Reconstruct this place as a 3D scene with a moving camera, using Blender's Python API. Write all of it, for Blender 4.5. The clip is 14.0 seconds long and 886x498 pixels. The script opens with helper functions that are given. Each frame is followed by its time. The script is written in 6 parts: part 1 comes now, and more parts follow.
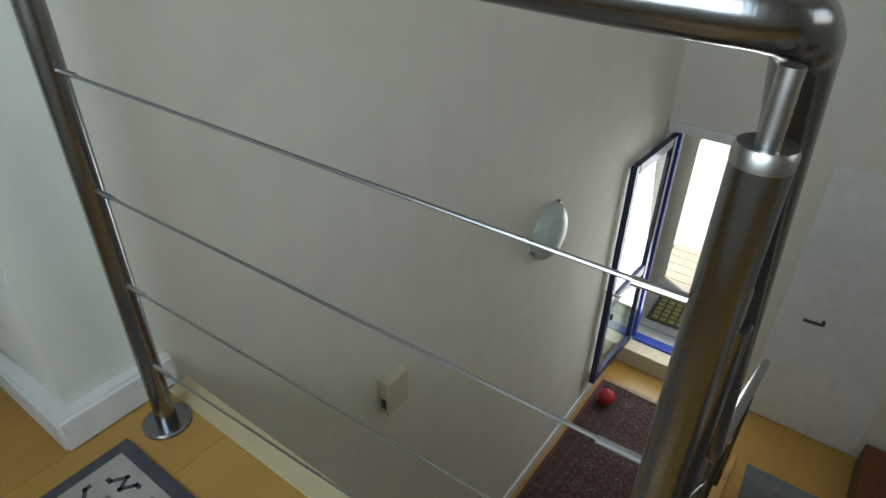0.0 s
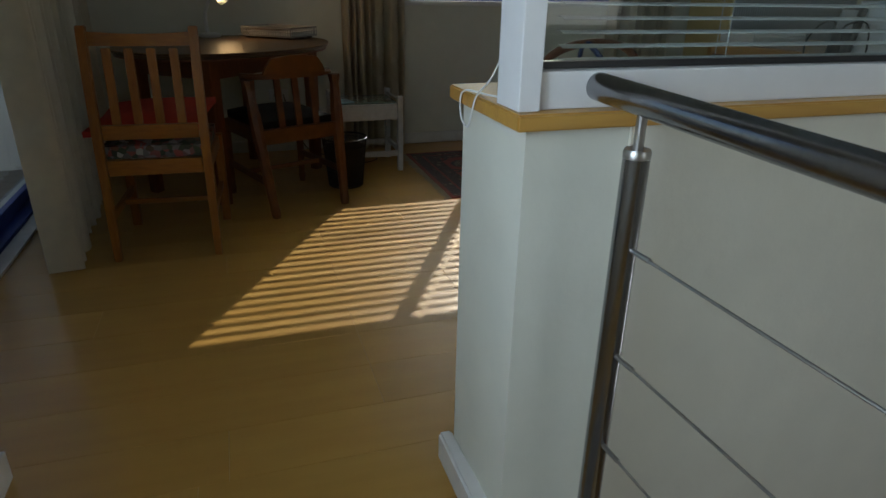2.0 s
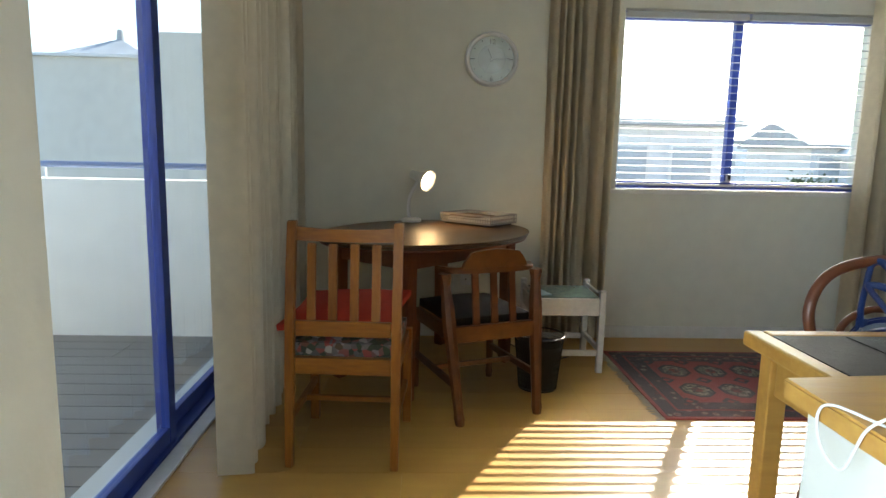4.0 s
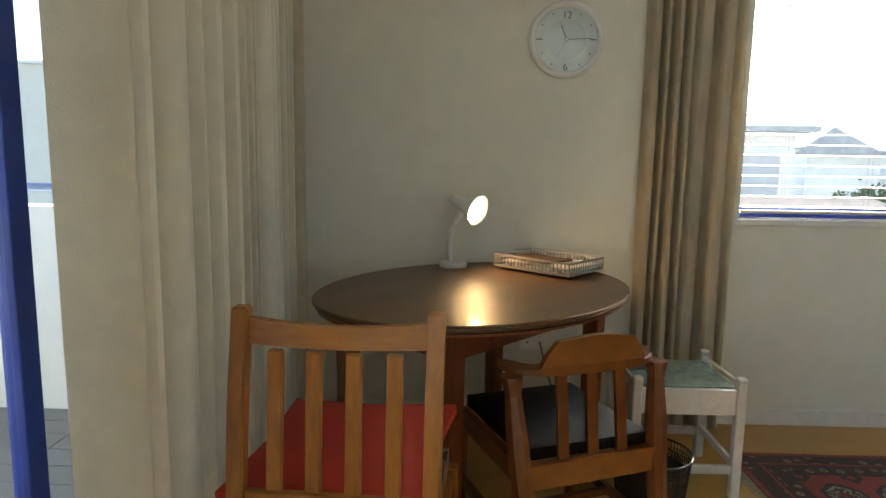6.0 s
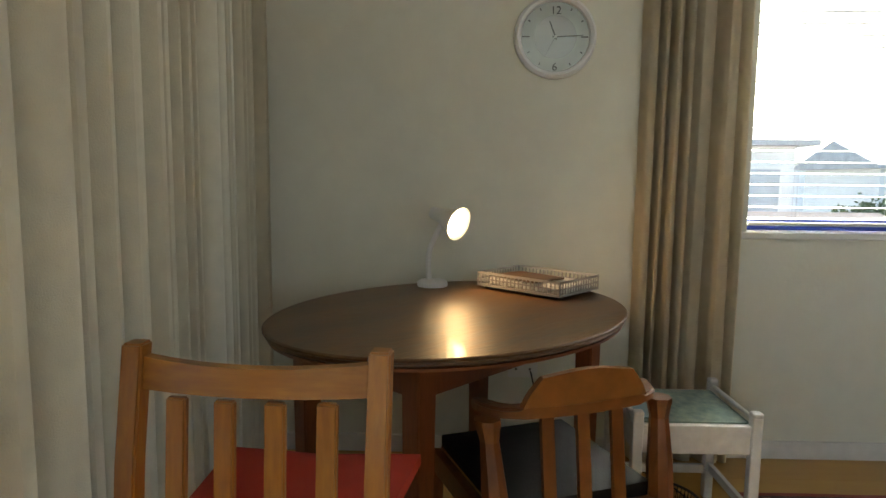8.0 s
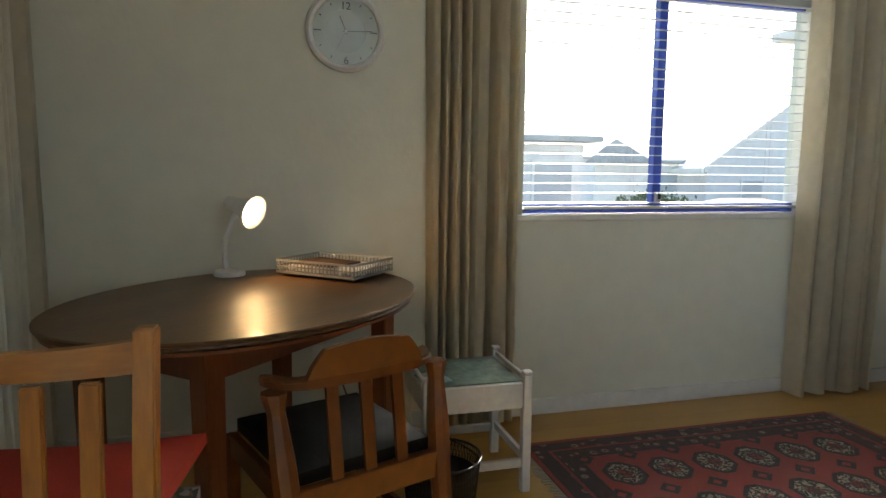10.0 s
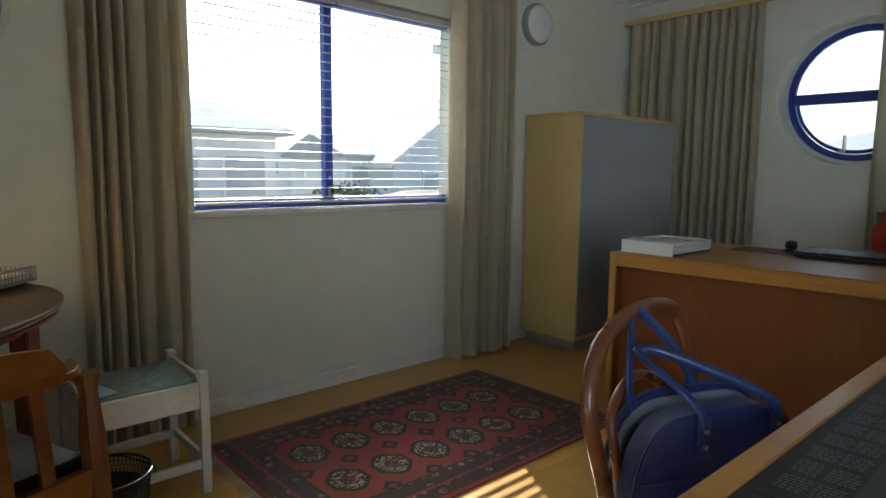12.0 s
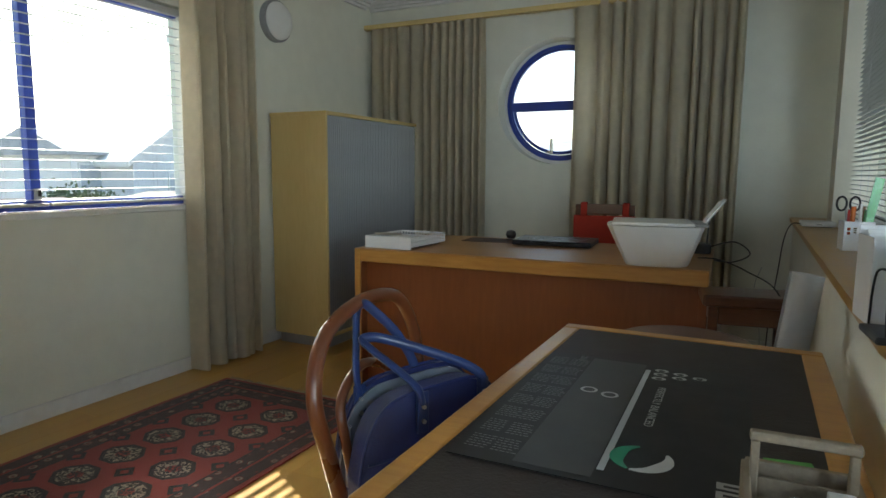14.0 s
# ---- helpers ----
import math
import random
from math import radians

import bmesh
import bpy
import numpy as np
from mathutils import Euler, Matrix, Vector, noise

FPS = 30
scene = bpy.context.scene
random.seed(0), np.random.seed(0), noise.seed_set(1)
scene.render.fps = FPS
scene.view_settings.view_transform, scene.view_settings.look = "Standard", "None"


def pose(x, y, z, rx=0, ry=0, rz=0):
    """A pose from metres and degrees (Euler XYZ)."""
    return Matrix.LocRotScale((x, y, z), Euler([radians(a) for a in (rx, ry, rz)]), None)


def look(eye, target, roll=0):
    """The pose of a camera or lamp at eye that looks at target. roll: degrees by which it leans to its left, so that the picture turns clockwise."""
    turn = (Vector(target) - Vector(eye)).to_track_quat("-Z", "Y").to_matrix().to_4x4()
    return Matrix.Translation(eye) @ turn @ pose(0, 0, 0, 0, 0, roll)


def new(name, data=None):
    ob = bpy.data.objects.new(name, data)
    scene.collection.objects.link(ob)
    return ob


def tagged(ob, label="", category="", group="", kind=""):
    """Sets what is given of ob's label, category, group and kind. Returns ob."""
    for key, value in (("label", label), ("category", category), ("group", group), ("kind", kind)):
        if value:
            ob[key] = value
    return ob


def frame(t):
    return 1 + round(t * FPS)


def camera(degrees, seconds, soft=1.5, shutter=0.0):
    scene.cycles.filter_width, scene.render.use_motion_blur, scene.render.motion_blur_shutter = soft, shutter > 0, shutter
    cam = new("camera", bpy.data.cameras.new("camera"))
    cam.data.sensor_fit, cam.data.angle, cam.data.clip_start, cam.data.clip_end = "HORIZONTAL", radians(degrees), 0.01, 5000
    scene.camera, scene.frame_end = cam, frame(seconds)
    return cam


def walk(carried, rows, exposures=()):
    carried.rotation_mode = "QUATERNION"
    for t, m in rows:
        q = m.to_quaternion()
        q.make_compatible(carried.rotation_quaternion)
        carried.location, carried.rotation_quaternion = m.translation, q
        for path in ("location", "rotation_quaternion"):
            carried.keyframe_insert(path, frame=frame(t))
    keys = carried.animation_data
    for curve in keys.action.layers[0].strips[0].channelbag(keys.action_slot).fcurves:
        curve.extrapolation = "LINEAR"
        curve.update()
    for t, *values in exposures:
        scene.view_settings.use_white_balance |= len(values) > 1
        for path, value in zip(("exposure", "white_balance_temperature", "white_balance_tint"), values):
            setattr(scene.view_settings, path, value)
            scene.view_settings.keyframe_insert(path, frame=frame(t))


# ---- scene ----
cam = camera(70.6, 14.0)
METRES, EYE, TILT, LEAN, TURN = 2.7, 1.05, 0.0, 0.0, 34.2
PATH = [
    (0, (-1.514, 1.433, 0.944), (-2.497, 2.784, -0.156), 1.0),
    (0.5, (-1.569, 1.39, 0.962), (-2.76, 2.624, -0.067), 1.2),
    (1, (-1.616, 1.348, 0.978), (-3.018, 2.397, 0.011), 1.3),
    (1.5, (-1.658, 1.311, 0.996), (-3.243, 2.132, 0.095), 1.0),
    (2, (-1.693, 1.266, 1.031), (-3.442, 1.846, 0.253), 1.1),
    (2.5, (-1.719, 1.228, 1.065), (-3.585, 1.598, 0.448), 1.0),
    (3, (-1.769, 1.218, 1.099), (-3.707, 1.447, 0.659), 0.9),
    (3.5, (-1.897, 1.214, 1.103), (-3.864, 1.355, 0.769), 0.9),
    (5.8, (-3.087, 1.192, 1.171), (-5.062, 1.137, 0.866), 1.5),
    (6, (-3.158, 1.174, 1.154), (-5.139, 1.133, 0.88), 0.9),
    (6.5, (-3.341, 1.206, 1.145), (-5.322, 1.149, 0.875), 1.0),
    (7, (-3.422, 1.227, 1.149), (-5.403, 1.139, 0.89), 1.1),
    (7.2, (-3.425, 1.227, 1.141), (-5.409, 1.135, 0.9), 0.9),
    (9.5, (-3.315, 1.321, 1.115), (-5.279, 1.616, 0.88), 0.5),
    (10, (-3.288, 1.334, 1.107), (-5.207, 1.848, 0.872), 0.5),
    (10.5, (-3.252, 1.351, 1.123), (-5.098, 2.081, 0.874), 0.7),
    (11, (-3.22, 1.363, 1.143), (-4.968, 2.299, 0.882), 0.6),
    (11.5, (-3.168, 1.385, 1.136), (-4.795, 2.519, 0.879), 0.5),
    (12, (-3.158, 1.39, 1.12), (-4.635, 2.716, 0.873), 0.6),
    (12.5, (-3.137, 1.412, 1.113), (-4.459, 2.893, 0.871), 0.5),
    (13, (-3.112, 1.413, 1.116), (-4.277, 3.021, 0.872), 0.5),
    (13.5, (-3.087, 1.415, 1.122), (-4.104, 3.119, 0.875), 0.2),
    (14, (-3.079, 1.419, 1.119), (-3.965, 3.195, 0.876), 0.4),
]
EXPOSURES = [(0, 0.25, 6400, 6), (0.5, 0.30, 6400, 5), (1, 0.2, 6400, 8), (1.5, -0.1, 6300, 7), (2, -0.25, 6250, 7), (2.5, 0.0, 6100, 7), (3, 0.75, 6200, 8), (3.5, 1.35, 6250, 8),
             (6, 1.95, 6600, 9), (7, 1.9, 6650, 9), (9.5, 1.65, 6550, 9), (11, 1.25, 6400, 8), (12.5, 1.05, 6350, 6), (14, 1.45, 6400, 5)]
walk(cam, [(t, look(eye, target, roll)) for t, eye, target, roll in PATH], EXPOSURES)

# ---- world, sun, lamps, exposure ----
SUN_AZ, SUN_EL = radians(29.2), radians(33.6)
TO_SUN = Vector((-math.cos(SUN_AZ) * math.cos(SUN_EL), math.sin(SUN_AZ) * math.cos(SUN_EL), math.sin(SUN_EL)))
world = bpy.data.worlds.new("sky")
scene.world = world
world.use_nodes = True
wn, wl = world.node_tree.nodes, world.node_tree.links
sky = wn.new("ShaderNodeTexSky")
sky.sky_type, sky.sun_disc = "NISHITA", False
sky.sun_elevation, sky.sun_rotation = SUN_EL, math.atan2(TO_SUN.x, TO_SUN.y)
sky.dust_density = 2.0
wl.new(sky.outputs[0], wn["Background"].inputs[0])
wn["Background"].inputs[1].default_value = 0.15
sun = new("sun", bpy.data.lights.new("sun", "SUN"))
sun.data.energy, sun.data.angle, sun.data.color = 4.8, radians(0.35), (1.0, 0.93, 0.82)
sun.matrix_world = look(TO_SUN * 50, (0, 0, 0))


def window_light(name, at, toward, width, height, power, color=(0.86, 0.93, 1.0)):
    lamp = bpy.data.lights.new(name, "AREA")
    lamp.shape, lamp.size, lamp.size_y, lamp.energy, lamp.color = "RECTANGLE", width, height, power, color
    ob = new(name, lamp)
    ob.matrix_world = look(at, toward)
    return ob


window_light("daylight_stair", (1.15, 3.3, 1.3), (-2, 3.3, 0.8), 1.9, 1.1, 8.5, (1.0, 0.97, 0.92))
window_light("daylight_landing", (-1.6, 0.14, 1.35), (-1.6, 3, 1.2), 1.25, 1.15, 31, (0.72, 0.86, 1.0))
window_light("daylight_door", (-2.16, 5.02, -1.25), (-2.16, 3.0, -1.75), 0.55, 1.4, 7, (0.95, 0.98, 1.0))

# ---- materials ----
MATS = {}


def material(name, color, rough=0.6, metal=0.0, vary=0.06, scale=6.0, bump=0.0, bump_scale=80.0, stretch=(1, 1, 1), dark=None, coat=0.0, trans=0.0, random_piece=0.0, sheen=0.0):
    """A surface whose colour wanders at two scales, with a fine relief."""
    if name in MATS:
        return MATS[name]
    m = bpy.data.materials.new(name)
    m.use_nodes = True
    n, l = m.node_tree.nodes, m.node_tree.links
    b = n["Principled BSDF"]
    coord, mp = n.new("ShaderNodeTexCoord"), n.new("ShaderNodeMapping")
    mp.inputs["Scale"].default_value = stretch
    l.new(coord.outputs["Object"], mp.inputs["Vector"])
    big, fine = n.new("ShaderNodeTexNoise"), n.new("ShaderNodeTexNoise")
    big.inputs["Scale"].default_value, big.inputs["Detail"].default_value = scale * 0.35, 4
    fine.inputs["Scale"].default_value, fine.inputs["Detail"].default_value = scale * 4, 6
    mix, ramp = n.new("ShaderNodeMath"), n.new("ShaderNodeMix")
    mix.operation = "ADD"
    ramp.data_type = "RGBA"
    for src in (big, fine):
        l.new(mp.outputs[0], src.inputs["Vector"])
    l.new(big.outputs["Fac"], mix.inputs[0])
    l.new(fine.outputs["Fac"], mix.inputs[1])
    mr = n.new("ShaderNodeMapRange")
    mr.inputs["From Min"].default_value, mr.inputs["From Max"].default_value = 0.7, 1.3
    l.new(mix.outputs[0], mr.inputs["Value"])
    lo = dark or tuple(c * (1 - vary * 2) for c in color)
    hi = color if dark else tuple(min(1, c * (1 + vary)) for c in color)
    ramp.inputs["A"].default_value, ramp.inputs["B"].default_value = (*lo, 1), (*hi, 1)
    l.new(mr.outputs[0], ramp.inputs["Factor"])
    out = ramp.outputs["Result"]
    if random_piece:
        info, hs, m1 = n.new("ShaderNodeObjectInfo"), n.new("ShaderNodeHueSaturation"), n.new("ShaderNodeMapRange")
        m1.inputs["To Min"].default_value, m1.inputs["To Max"].default_value = 1 - random_piece, 1 + random_piece
        l.new(info.outputs["Random"], m1.inputs["Value"])
        l.new(m1.outputs[0], hs.inputs["Value"])
        l.new(out, hs.inputs["Color"])
        out = hs.outputs["Color"]
    l.new(out, b.inputs["Base Color"])
    rr = n.new("ShaderNodeMapRange")
    rr.inputs["To Min"].default_value, rr.inputs["To Max"].default_value = max(0, rough - 0.06), min(1, rough + 0.08)
    l.new(fine.outputs["Fac"], rr.inputs["Value"])
    l.new(rr.outputs[0], b.inputs["Roughness"])
    b.inputs["Metallic"].default_value = metal
    b.inputs["Coat Weight"].default_value = coat
    b.inputs["Transmission Weight"].default_value = trans
    b.inputs["Sheen Weight"].default_value = sheen
    if bump:
        tex, bp = n.new("ShaderNodeTexNoise"), n.new("ShaderNodeBump")
        tex.inputs["Scale"].default_value, tex.inputs["Detail"].default_value = bump_scale, 5
        l.new(mp.outputs[0], tex.inputs["Vector"])
        l.new(tex.outputs["Fac"], bp.inputs["Height"])
        bp.inputs["Strength"].default_value, bp.inputs["Distance"].default_value = bump, 0.004
        l.new(bp.outputs[0], b.inputs["Normal"])
    MATS[name] = m
    return m


def wood(name, light, dark, rough=0.38, grain=(1, 1, 12), scale=3.0, coat=0.0, piece=0.0, relief=0.12):
    """Wood with growth rings drawn out along one axis."""
    if name in MATS:
        return MATS[name]
    m = material(name, light, rough, vary=0.1, scale=scale, stretch=tuple(1.0 / g * 6 for g in grain), dark=dark, coat=coat, random_piece=piece, bump=relief, bump_scale=30)
    return m


def glow(name, color, strength):
    m = bpy.data.materials.new(name)
    m.use_nodes = True
    b = m.node_tree.nodes["Principled BSDF"]
    b.inputs["Base Color"].default_value = (*color, 1)
    b.inputs["Emission Color"].default_value = (*color, 1)
    b.inputs["Emission Strength"].default_value = strength
    return m


def clear_glass(name, tint=(0.9, 0.97, 0.95), rough=0.0):
    m = bpy.data.materials.new(name)
    m.use_nodes = True
    b = m.node_tree.nodes["Principled BSDF"]
    b.inputs["Base Color"].default_value = (*tint, 1)
    b.inputs["Roughness"].default_value = rough
    b.inputs["Transmission Weight"].default_value = 1
    b.inputs["IOR"].default_value = 1.45
    return m


PLASTER = material("plaster", (0.72, 0.715, 0.635), 0.72, vary=0.03, scale=2.5, bump=0.25, bump_scale=45)
PLASTER_STAIR = material("stair_plaster", (0.70, 0.67, 0.575), 0.72, vary=0.035, scale=2.0, bump=0.3, bump_scale=40)
CEIL = material("ceiling_paint", (0.74, 0.72, 0.68), 0.8, vary=0.02)
TRIM = material("white_gloss", (0.74, 0.73, 0.72), 0.4, vary=0.05, scale=5, bump=0.1, bump_scale=30)
WHITE_METAL = material("white_frame", (0.78, 0.78, 0.80), 0.3, vary=0.02)
SLAT_WHITE = material("white_slat", (0.50, 0.51, 0.52), 0.35, vary=0.02)
BLUE = material("blue_frame", (0.028, 0.06, 0.34), 0.35, vary=0.08, scale=8)
BLUE_DARK = material("dark_gasket", (0.02, 0.025, 0.05), 0.6)
FLOOR = wood("maple_laminate", (0.49, 0.29, 0.072), (0.42, 0.235, 0.054), 0.30, grain=(2, 14, 2), scale=1.6, piece=0.075, relief=0.03)
FLOOR_BASE = material("laminate_joint", (0.22, 0.12, 0.035), 0.6)
CAPWOOD = wood("cap_wood", (0.56, 0.32, 0.075), (0.44, 0.23, 0.05), 0.3, grain=(1, 8, 1), scale=2.5)
LINEN = material("linen", (0.80, 0.73, 0.59), 0.9, vary=0.07, scale=5, bump=0.5, bump_scale=380, sheen=0.2)
nt = LINEN.node_tree
through_cloth, blend = nt.nodes.new("ShaderNodeBsdfTranslucent"), nt.nodes.new("ShaderNodeMixShader")
through_cloth.inputs["Color"].default_value = (0.80, 0.74, 0.62, 1)
blend.inputs[0].default_value = 0.33
nt.links.new(nt.nodes["Principled BSDF"].outputs[0], blend.inputs[1])
nt.links.new(through_cloth.outputs[0], blend.inputs[2])
nt.links.new(blend.outputs[0], nt.nodes["Material Output"].inputs["Surface"])
STEEL = material("brushed_steel", (0.27, 0.27, 0.285), 0.21, metal=1.0, vary=0.06, scale=10, bump=0.05, bump_scale=200, stretch=(1, 1, 0.15))
STEEL_B = material("bright_steel", (0.45, 0.44, 0.43), 0.32, metal=1.0, vary=0.05)
PINE = wood("honey_pine", (0.34, 0.130, 0.012), (0.20, 0.066, 0.007), 0.38, grain=(1, 1, 7), scale=4.0, coat=0.04)
PINE_X = wood("honey_pine_across", (0.34, 0.130, 0.012), (0.20, 0.066, 0.007), 0.38, grain=(1, 7, 1), scale=4.0, coat=0.04)
OREGON = wood("red_pine", (0.20, 0.058, 0.014), (0.13, 0.032, 0.008), 0.36, grain=(1, 1, 8), scale=4.5, coat=0.06)
TABLETOP = wood("brown_tabletop", (0.16, 0.076, 0.021), (0.052, 0.026, 0.008), 0.38, grain=(8, 1, 1), scale=3.5, coat=0.06, relief=0.4)
CARVER = wood("carver_oak", (0.18, 0.056, 0.009), (0.075, 0.020, 0.004), 0.36, grain=(1, 5, 5), scale=3.0, coat=0.08)
DESK_EDGE = wood("desk_edge", (0.52, 0.27, 0.065), (0.40, 0.18, 0.04), 0.32, grain=(8, 1, 1), scale=3.0)
DESK_TOP = wood("desk_top", (0.46, 0.23, 0.07), (0.36, 0.165, 0.045), 0.3, grain=(8, 1, 1), scale=3.0)
DESK_PANEL = wood("desk_panel", (0.24, 0.075, 0.022), (0.19, 0.055, 0.015), 0.4, grain=(1, 1, 8), scale=2.5)
DARKWOOD = wood("dark_wood", (0.12, 0.045, 0.022), (0.06, 0.022, 0.012), 0.35, grain=(8, 1, 1), scale=4)
BENTWOOD = wood("bentwood", (0.17, 0.055, 0.022), (0.12, 0.036, 0.014), 0.28, grain=(6, 6, 6), scale=2, coat=0.25, relief=0.0)
BIRCH = wood("birch_panel", (0.66, 0.50, 0.22), (0.60, 0.44, 0.18), 0.45, grain=(1, 1, 7), scale=2.5)
TAMBOUR = material("grey_tambour", (0.27, 0.28, 0.31), 0.38, metal=0.4, vary=0.06, scale=8, stretch=(1, 1, 0.2))
GREY_PLASTIC = material("grey_plastic", (0.32, 0.32, 0.33), 0.5)
WHITE_PLASTIC = material("white_plastic", (0.76, 0.76, 0.76), 0.35, vary=0.02)
CREAM_PLASTIC = material("cream_plastic", (0.60, 0.56, 0.40), 0.4, vary=0.02)
BLACK = material("black_plastic", (0.012, 0.012, 0.014), 0.35)
BLACK_MESH = material("black_mesh", (0.015, 0.014, 0.013), 0.5, metal=0.3)
LEATHER = material("black_leather", (0.006, 0.006, 0.008), 0.66, bump=0.2, bump_scale=160)
DESK_LEATHER = material("brown_leatherette", (0.026, 0.018, 0.017), 0.55, vary=0.12, bump=0.3, bump_scale=180)
LEATHER.node_tree.nodes["Principled BSDF"].inputs["Specular IOR Level"].default_value = 0.2
RED_CLOTH = material("red_cloth", (0.42, 0.030, 0.014), 0.85, vary=0.08, bump=0.4, bump_scale=260)
BAG_BLUE = material("bag_blue", (0.014, 0.026, 0.13), 0.5, vary=0.12, bump=0.3, bump_scale=240)
BAG_STRAP = material("bag_strap", (0.013, 0.036, 0.14), 0.38, vary=0.08, coat=0.12)
BAG_GREY = material("bag_lining", (0.22, 0.25, 0.30), 0.8, vary=0.1)
PAPER = material("paper", (0.80, 0.80, 0.80), 0.7, vary=0.02)
LILAC = material("lilac_plastic", (0.36, 0.355, 0.355), 0.4, vary=0.03)
WHITE_WOOD = material("white_painted_wood", (0.66, 0.66, 0.66), 0.45, vary=0.07, scale=9, bump=0.15, bump_scale=40)
PRINT_TILE = material("printed_top", (0.26, 0.33, 0.28), 0.10, vary=0.25, scale=9, dark=(0.12, 0.18, 0.18))
GREY_WOOD = wood("grey_wood", (0.30, 0.24, 0.17), (0.20, 0.155, 0.11), 0.7, grain=(1, 8, 1), scale=5)
SLATE = material("grey_carpet", (0.14, 0.15, 0.155), 0.95, vary=0.1, bump=0.5, bump_scale=300)
HOUSE_WALL = material("house_plaster", (0.78, 0.79, 0.80), 0.85, vary=0.06, scale=1.0)
HOUSE_BEIGE = material("beige_plaster", (0.72, 0.69, 0.63), 0.85, vary=0.05, scale=1.0)
WHITE_OUT = material("white_outdoor_paint", (0.80, 0.80, 0.78), 0.8, vary=0.04, scale=1.5)
TILE_GREY = material("roof_tile_grey", (0.42, 0.44, 0.47), 0.8, vary=0.15)
TILE_RED = material("roof_tile_red", (0.42, 0.33, 0.29), 0.85, vary=0.15)
PANE_DARK = material("far_pane", (0.50, 0.54, 0.58), 0.15)
GROUND = material("ground", (0.22, 0.20, 0.17), 0.95, vary=0.15, scale=0.5)
LEAF = material("leaf_green", (0.10, 0.14, 0.07), 0.7, vary=0.2, scale=3)
DECKWOOD = wood("deck_wood", (0.68, 0.62, 0.52), (0.58, 0.52, 0.43), 0.75, grain=(8, 1, 1), scale=3, piece=0.08)
BALCONY_WOOD = wood("balcony_boards", (0.26, 0.24, 0.21), (0.19, 0.17, 0.15), 0.75, grain=(1, 8, 1), scale=3, piece=0.08)
GLASS = clear_glass("window_glass")
GLASS_TINT = clear_glass("partition_glass", (0.80, 0.90, 0.88))


# ---- building blocks ----
def thing(name, label, category, at=(0, 0, 0), turn=0.0, group=""):
    e = new(name)
    e.empty_display_size = 0.1
    e.matrix_world = pose(*at, 0, 0, turn)
    return tagged(e, label, category, group)


def mesh_of(name, bm, mat, smooth=False):
    me = bpy.data.meshes.new(name)
    bmesh.ops.recalc_face_normals(bm, faces=bm.faces)
    bm.to_mesh(me)
    bm.free()
    for m in mat if isinstance(mat, (list, tuple)) else (mat,):
        me.materials.append(m)
    if smooth:
        me.shade_smooth()
        me.set_sharp_from_angle(angle=radians(35))
    return me


def part(name, bm, mat, parent=None, label="", smooth=False, kind=""):
    ob = new(name, mesh_of(name, bm, mat, smooth))
    ob.parent = parent
    return tagged(ob, label, "", "", kind)


def solid(name, bm, mat, label, category, smooth=False, group=""):
    return tagged(new(name, mesh_of(name, bm, mat, smooth)), label, category, group)


def structure(name, bm, mat, label="", smooth=False):
    return tagged(new(name, mesh_of(name, bm, mat, smooth)), label, "", "", "structure")


def box(bm, lo, hi, m=None, bevel=0.0):
    r = bmesh.ops.create_cube(bm, size=1)
    c = [(a + b) / 2 for a, b in zip(lo, hi)]
    s = [abs(b - a) for a, b in zip(lo, hi)]
    t = Matrix.Translation(c) @ Matrix.Diagonal((*s, 1))
    bmesh.ops.transform(bm, matrix=(m or Matrix()) @ t, verts=r["verts"])
    if bevel:
        es = {e for v in r["verts"] for e in v.link_edges}
        bmesh.ops.bevel(bm, geom=list(es), offset=min(bevel, min(s) * 0.45), segments=2, affect="EDGES", profile=0.5)
    return bm


def B(lo, hi, bevel=0.0, m=None):
    return box(bmesh.new(), lo, hi, m, bevel)


def rod(bm, a, b, r, r2=None, seg=16, caps=True):
    a, b = Vector(a), Vector(b)
    d = b - a
    t = Matrix.Translation((a + b) / 2) @ d.to_track_quat("Z", "Y").to_matrix().to_4x4()
    bmesh.ops.create_cone(bm, cap_ends=caps, segments=seg, radius1=r, radius2=r if r2 is None else r2, depth=d.length, matrix=t)
    return bm


def smooth_path(pts, n=8, closed=False):
    """Catmull-Rom through the points."""
    pts = [Vector(p) for p in pts]
    out, k = [], len(pts)
    for i in range(k if closed else k - 1):
        g = lambda j: pts[j % k] if closed else pts[max(0, min(k - 1, j))]
        a, b, c, d = g(i - 1), g(i), g(i + 1), g(i + 2)
        for s in range(n):
            t = s / n
            out.append(0.5 * ((2 * b) + (c - a) * t + (2 * a - 5 * b + 4 * c - d) * t * t + (3 * b - a - 3 * c + d) * t ** 3))
    if not closed:
        out.append(pts[-1])
    return out


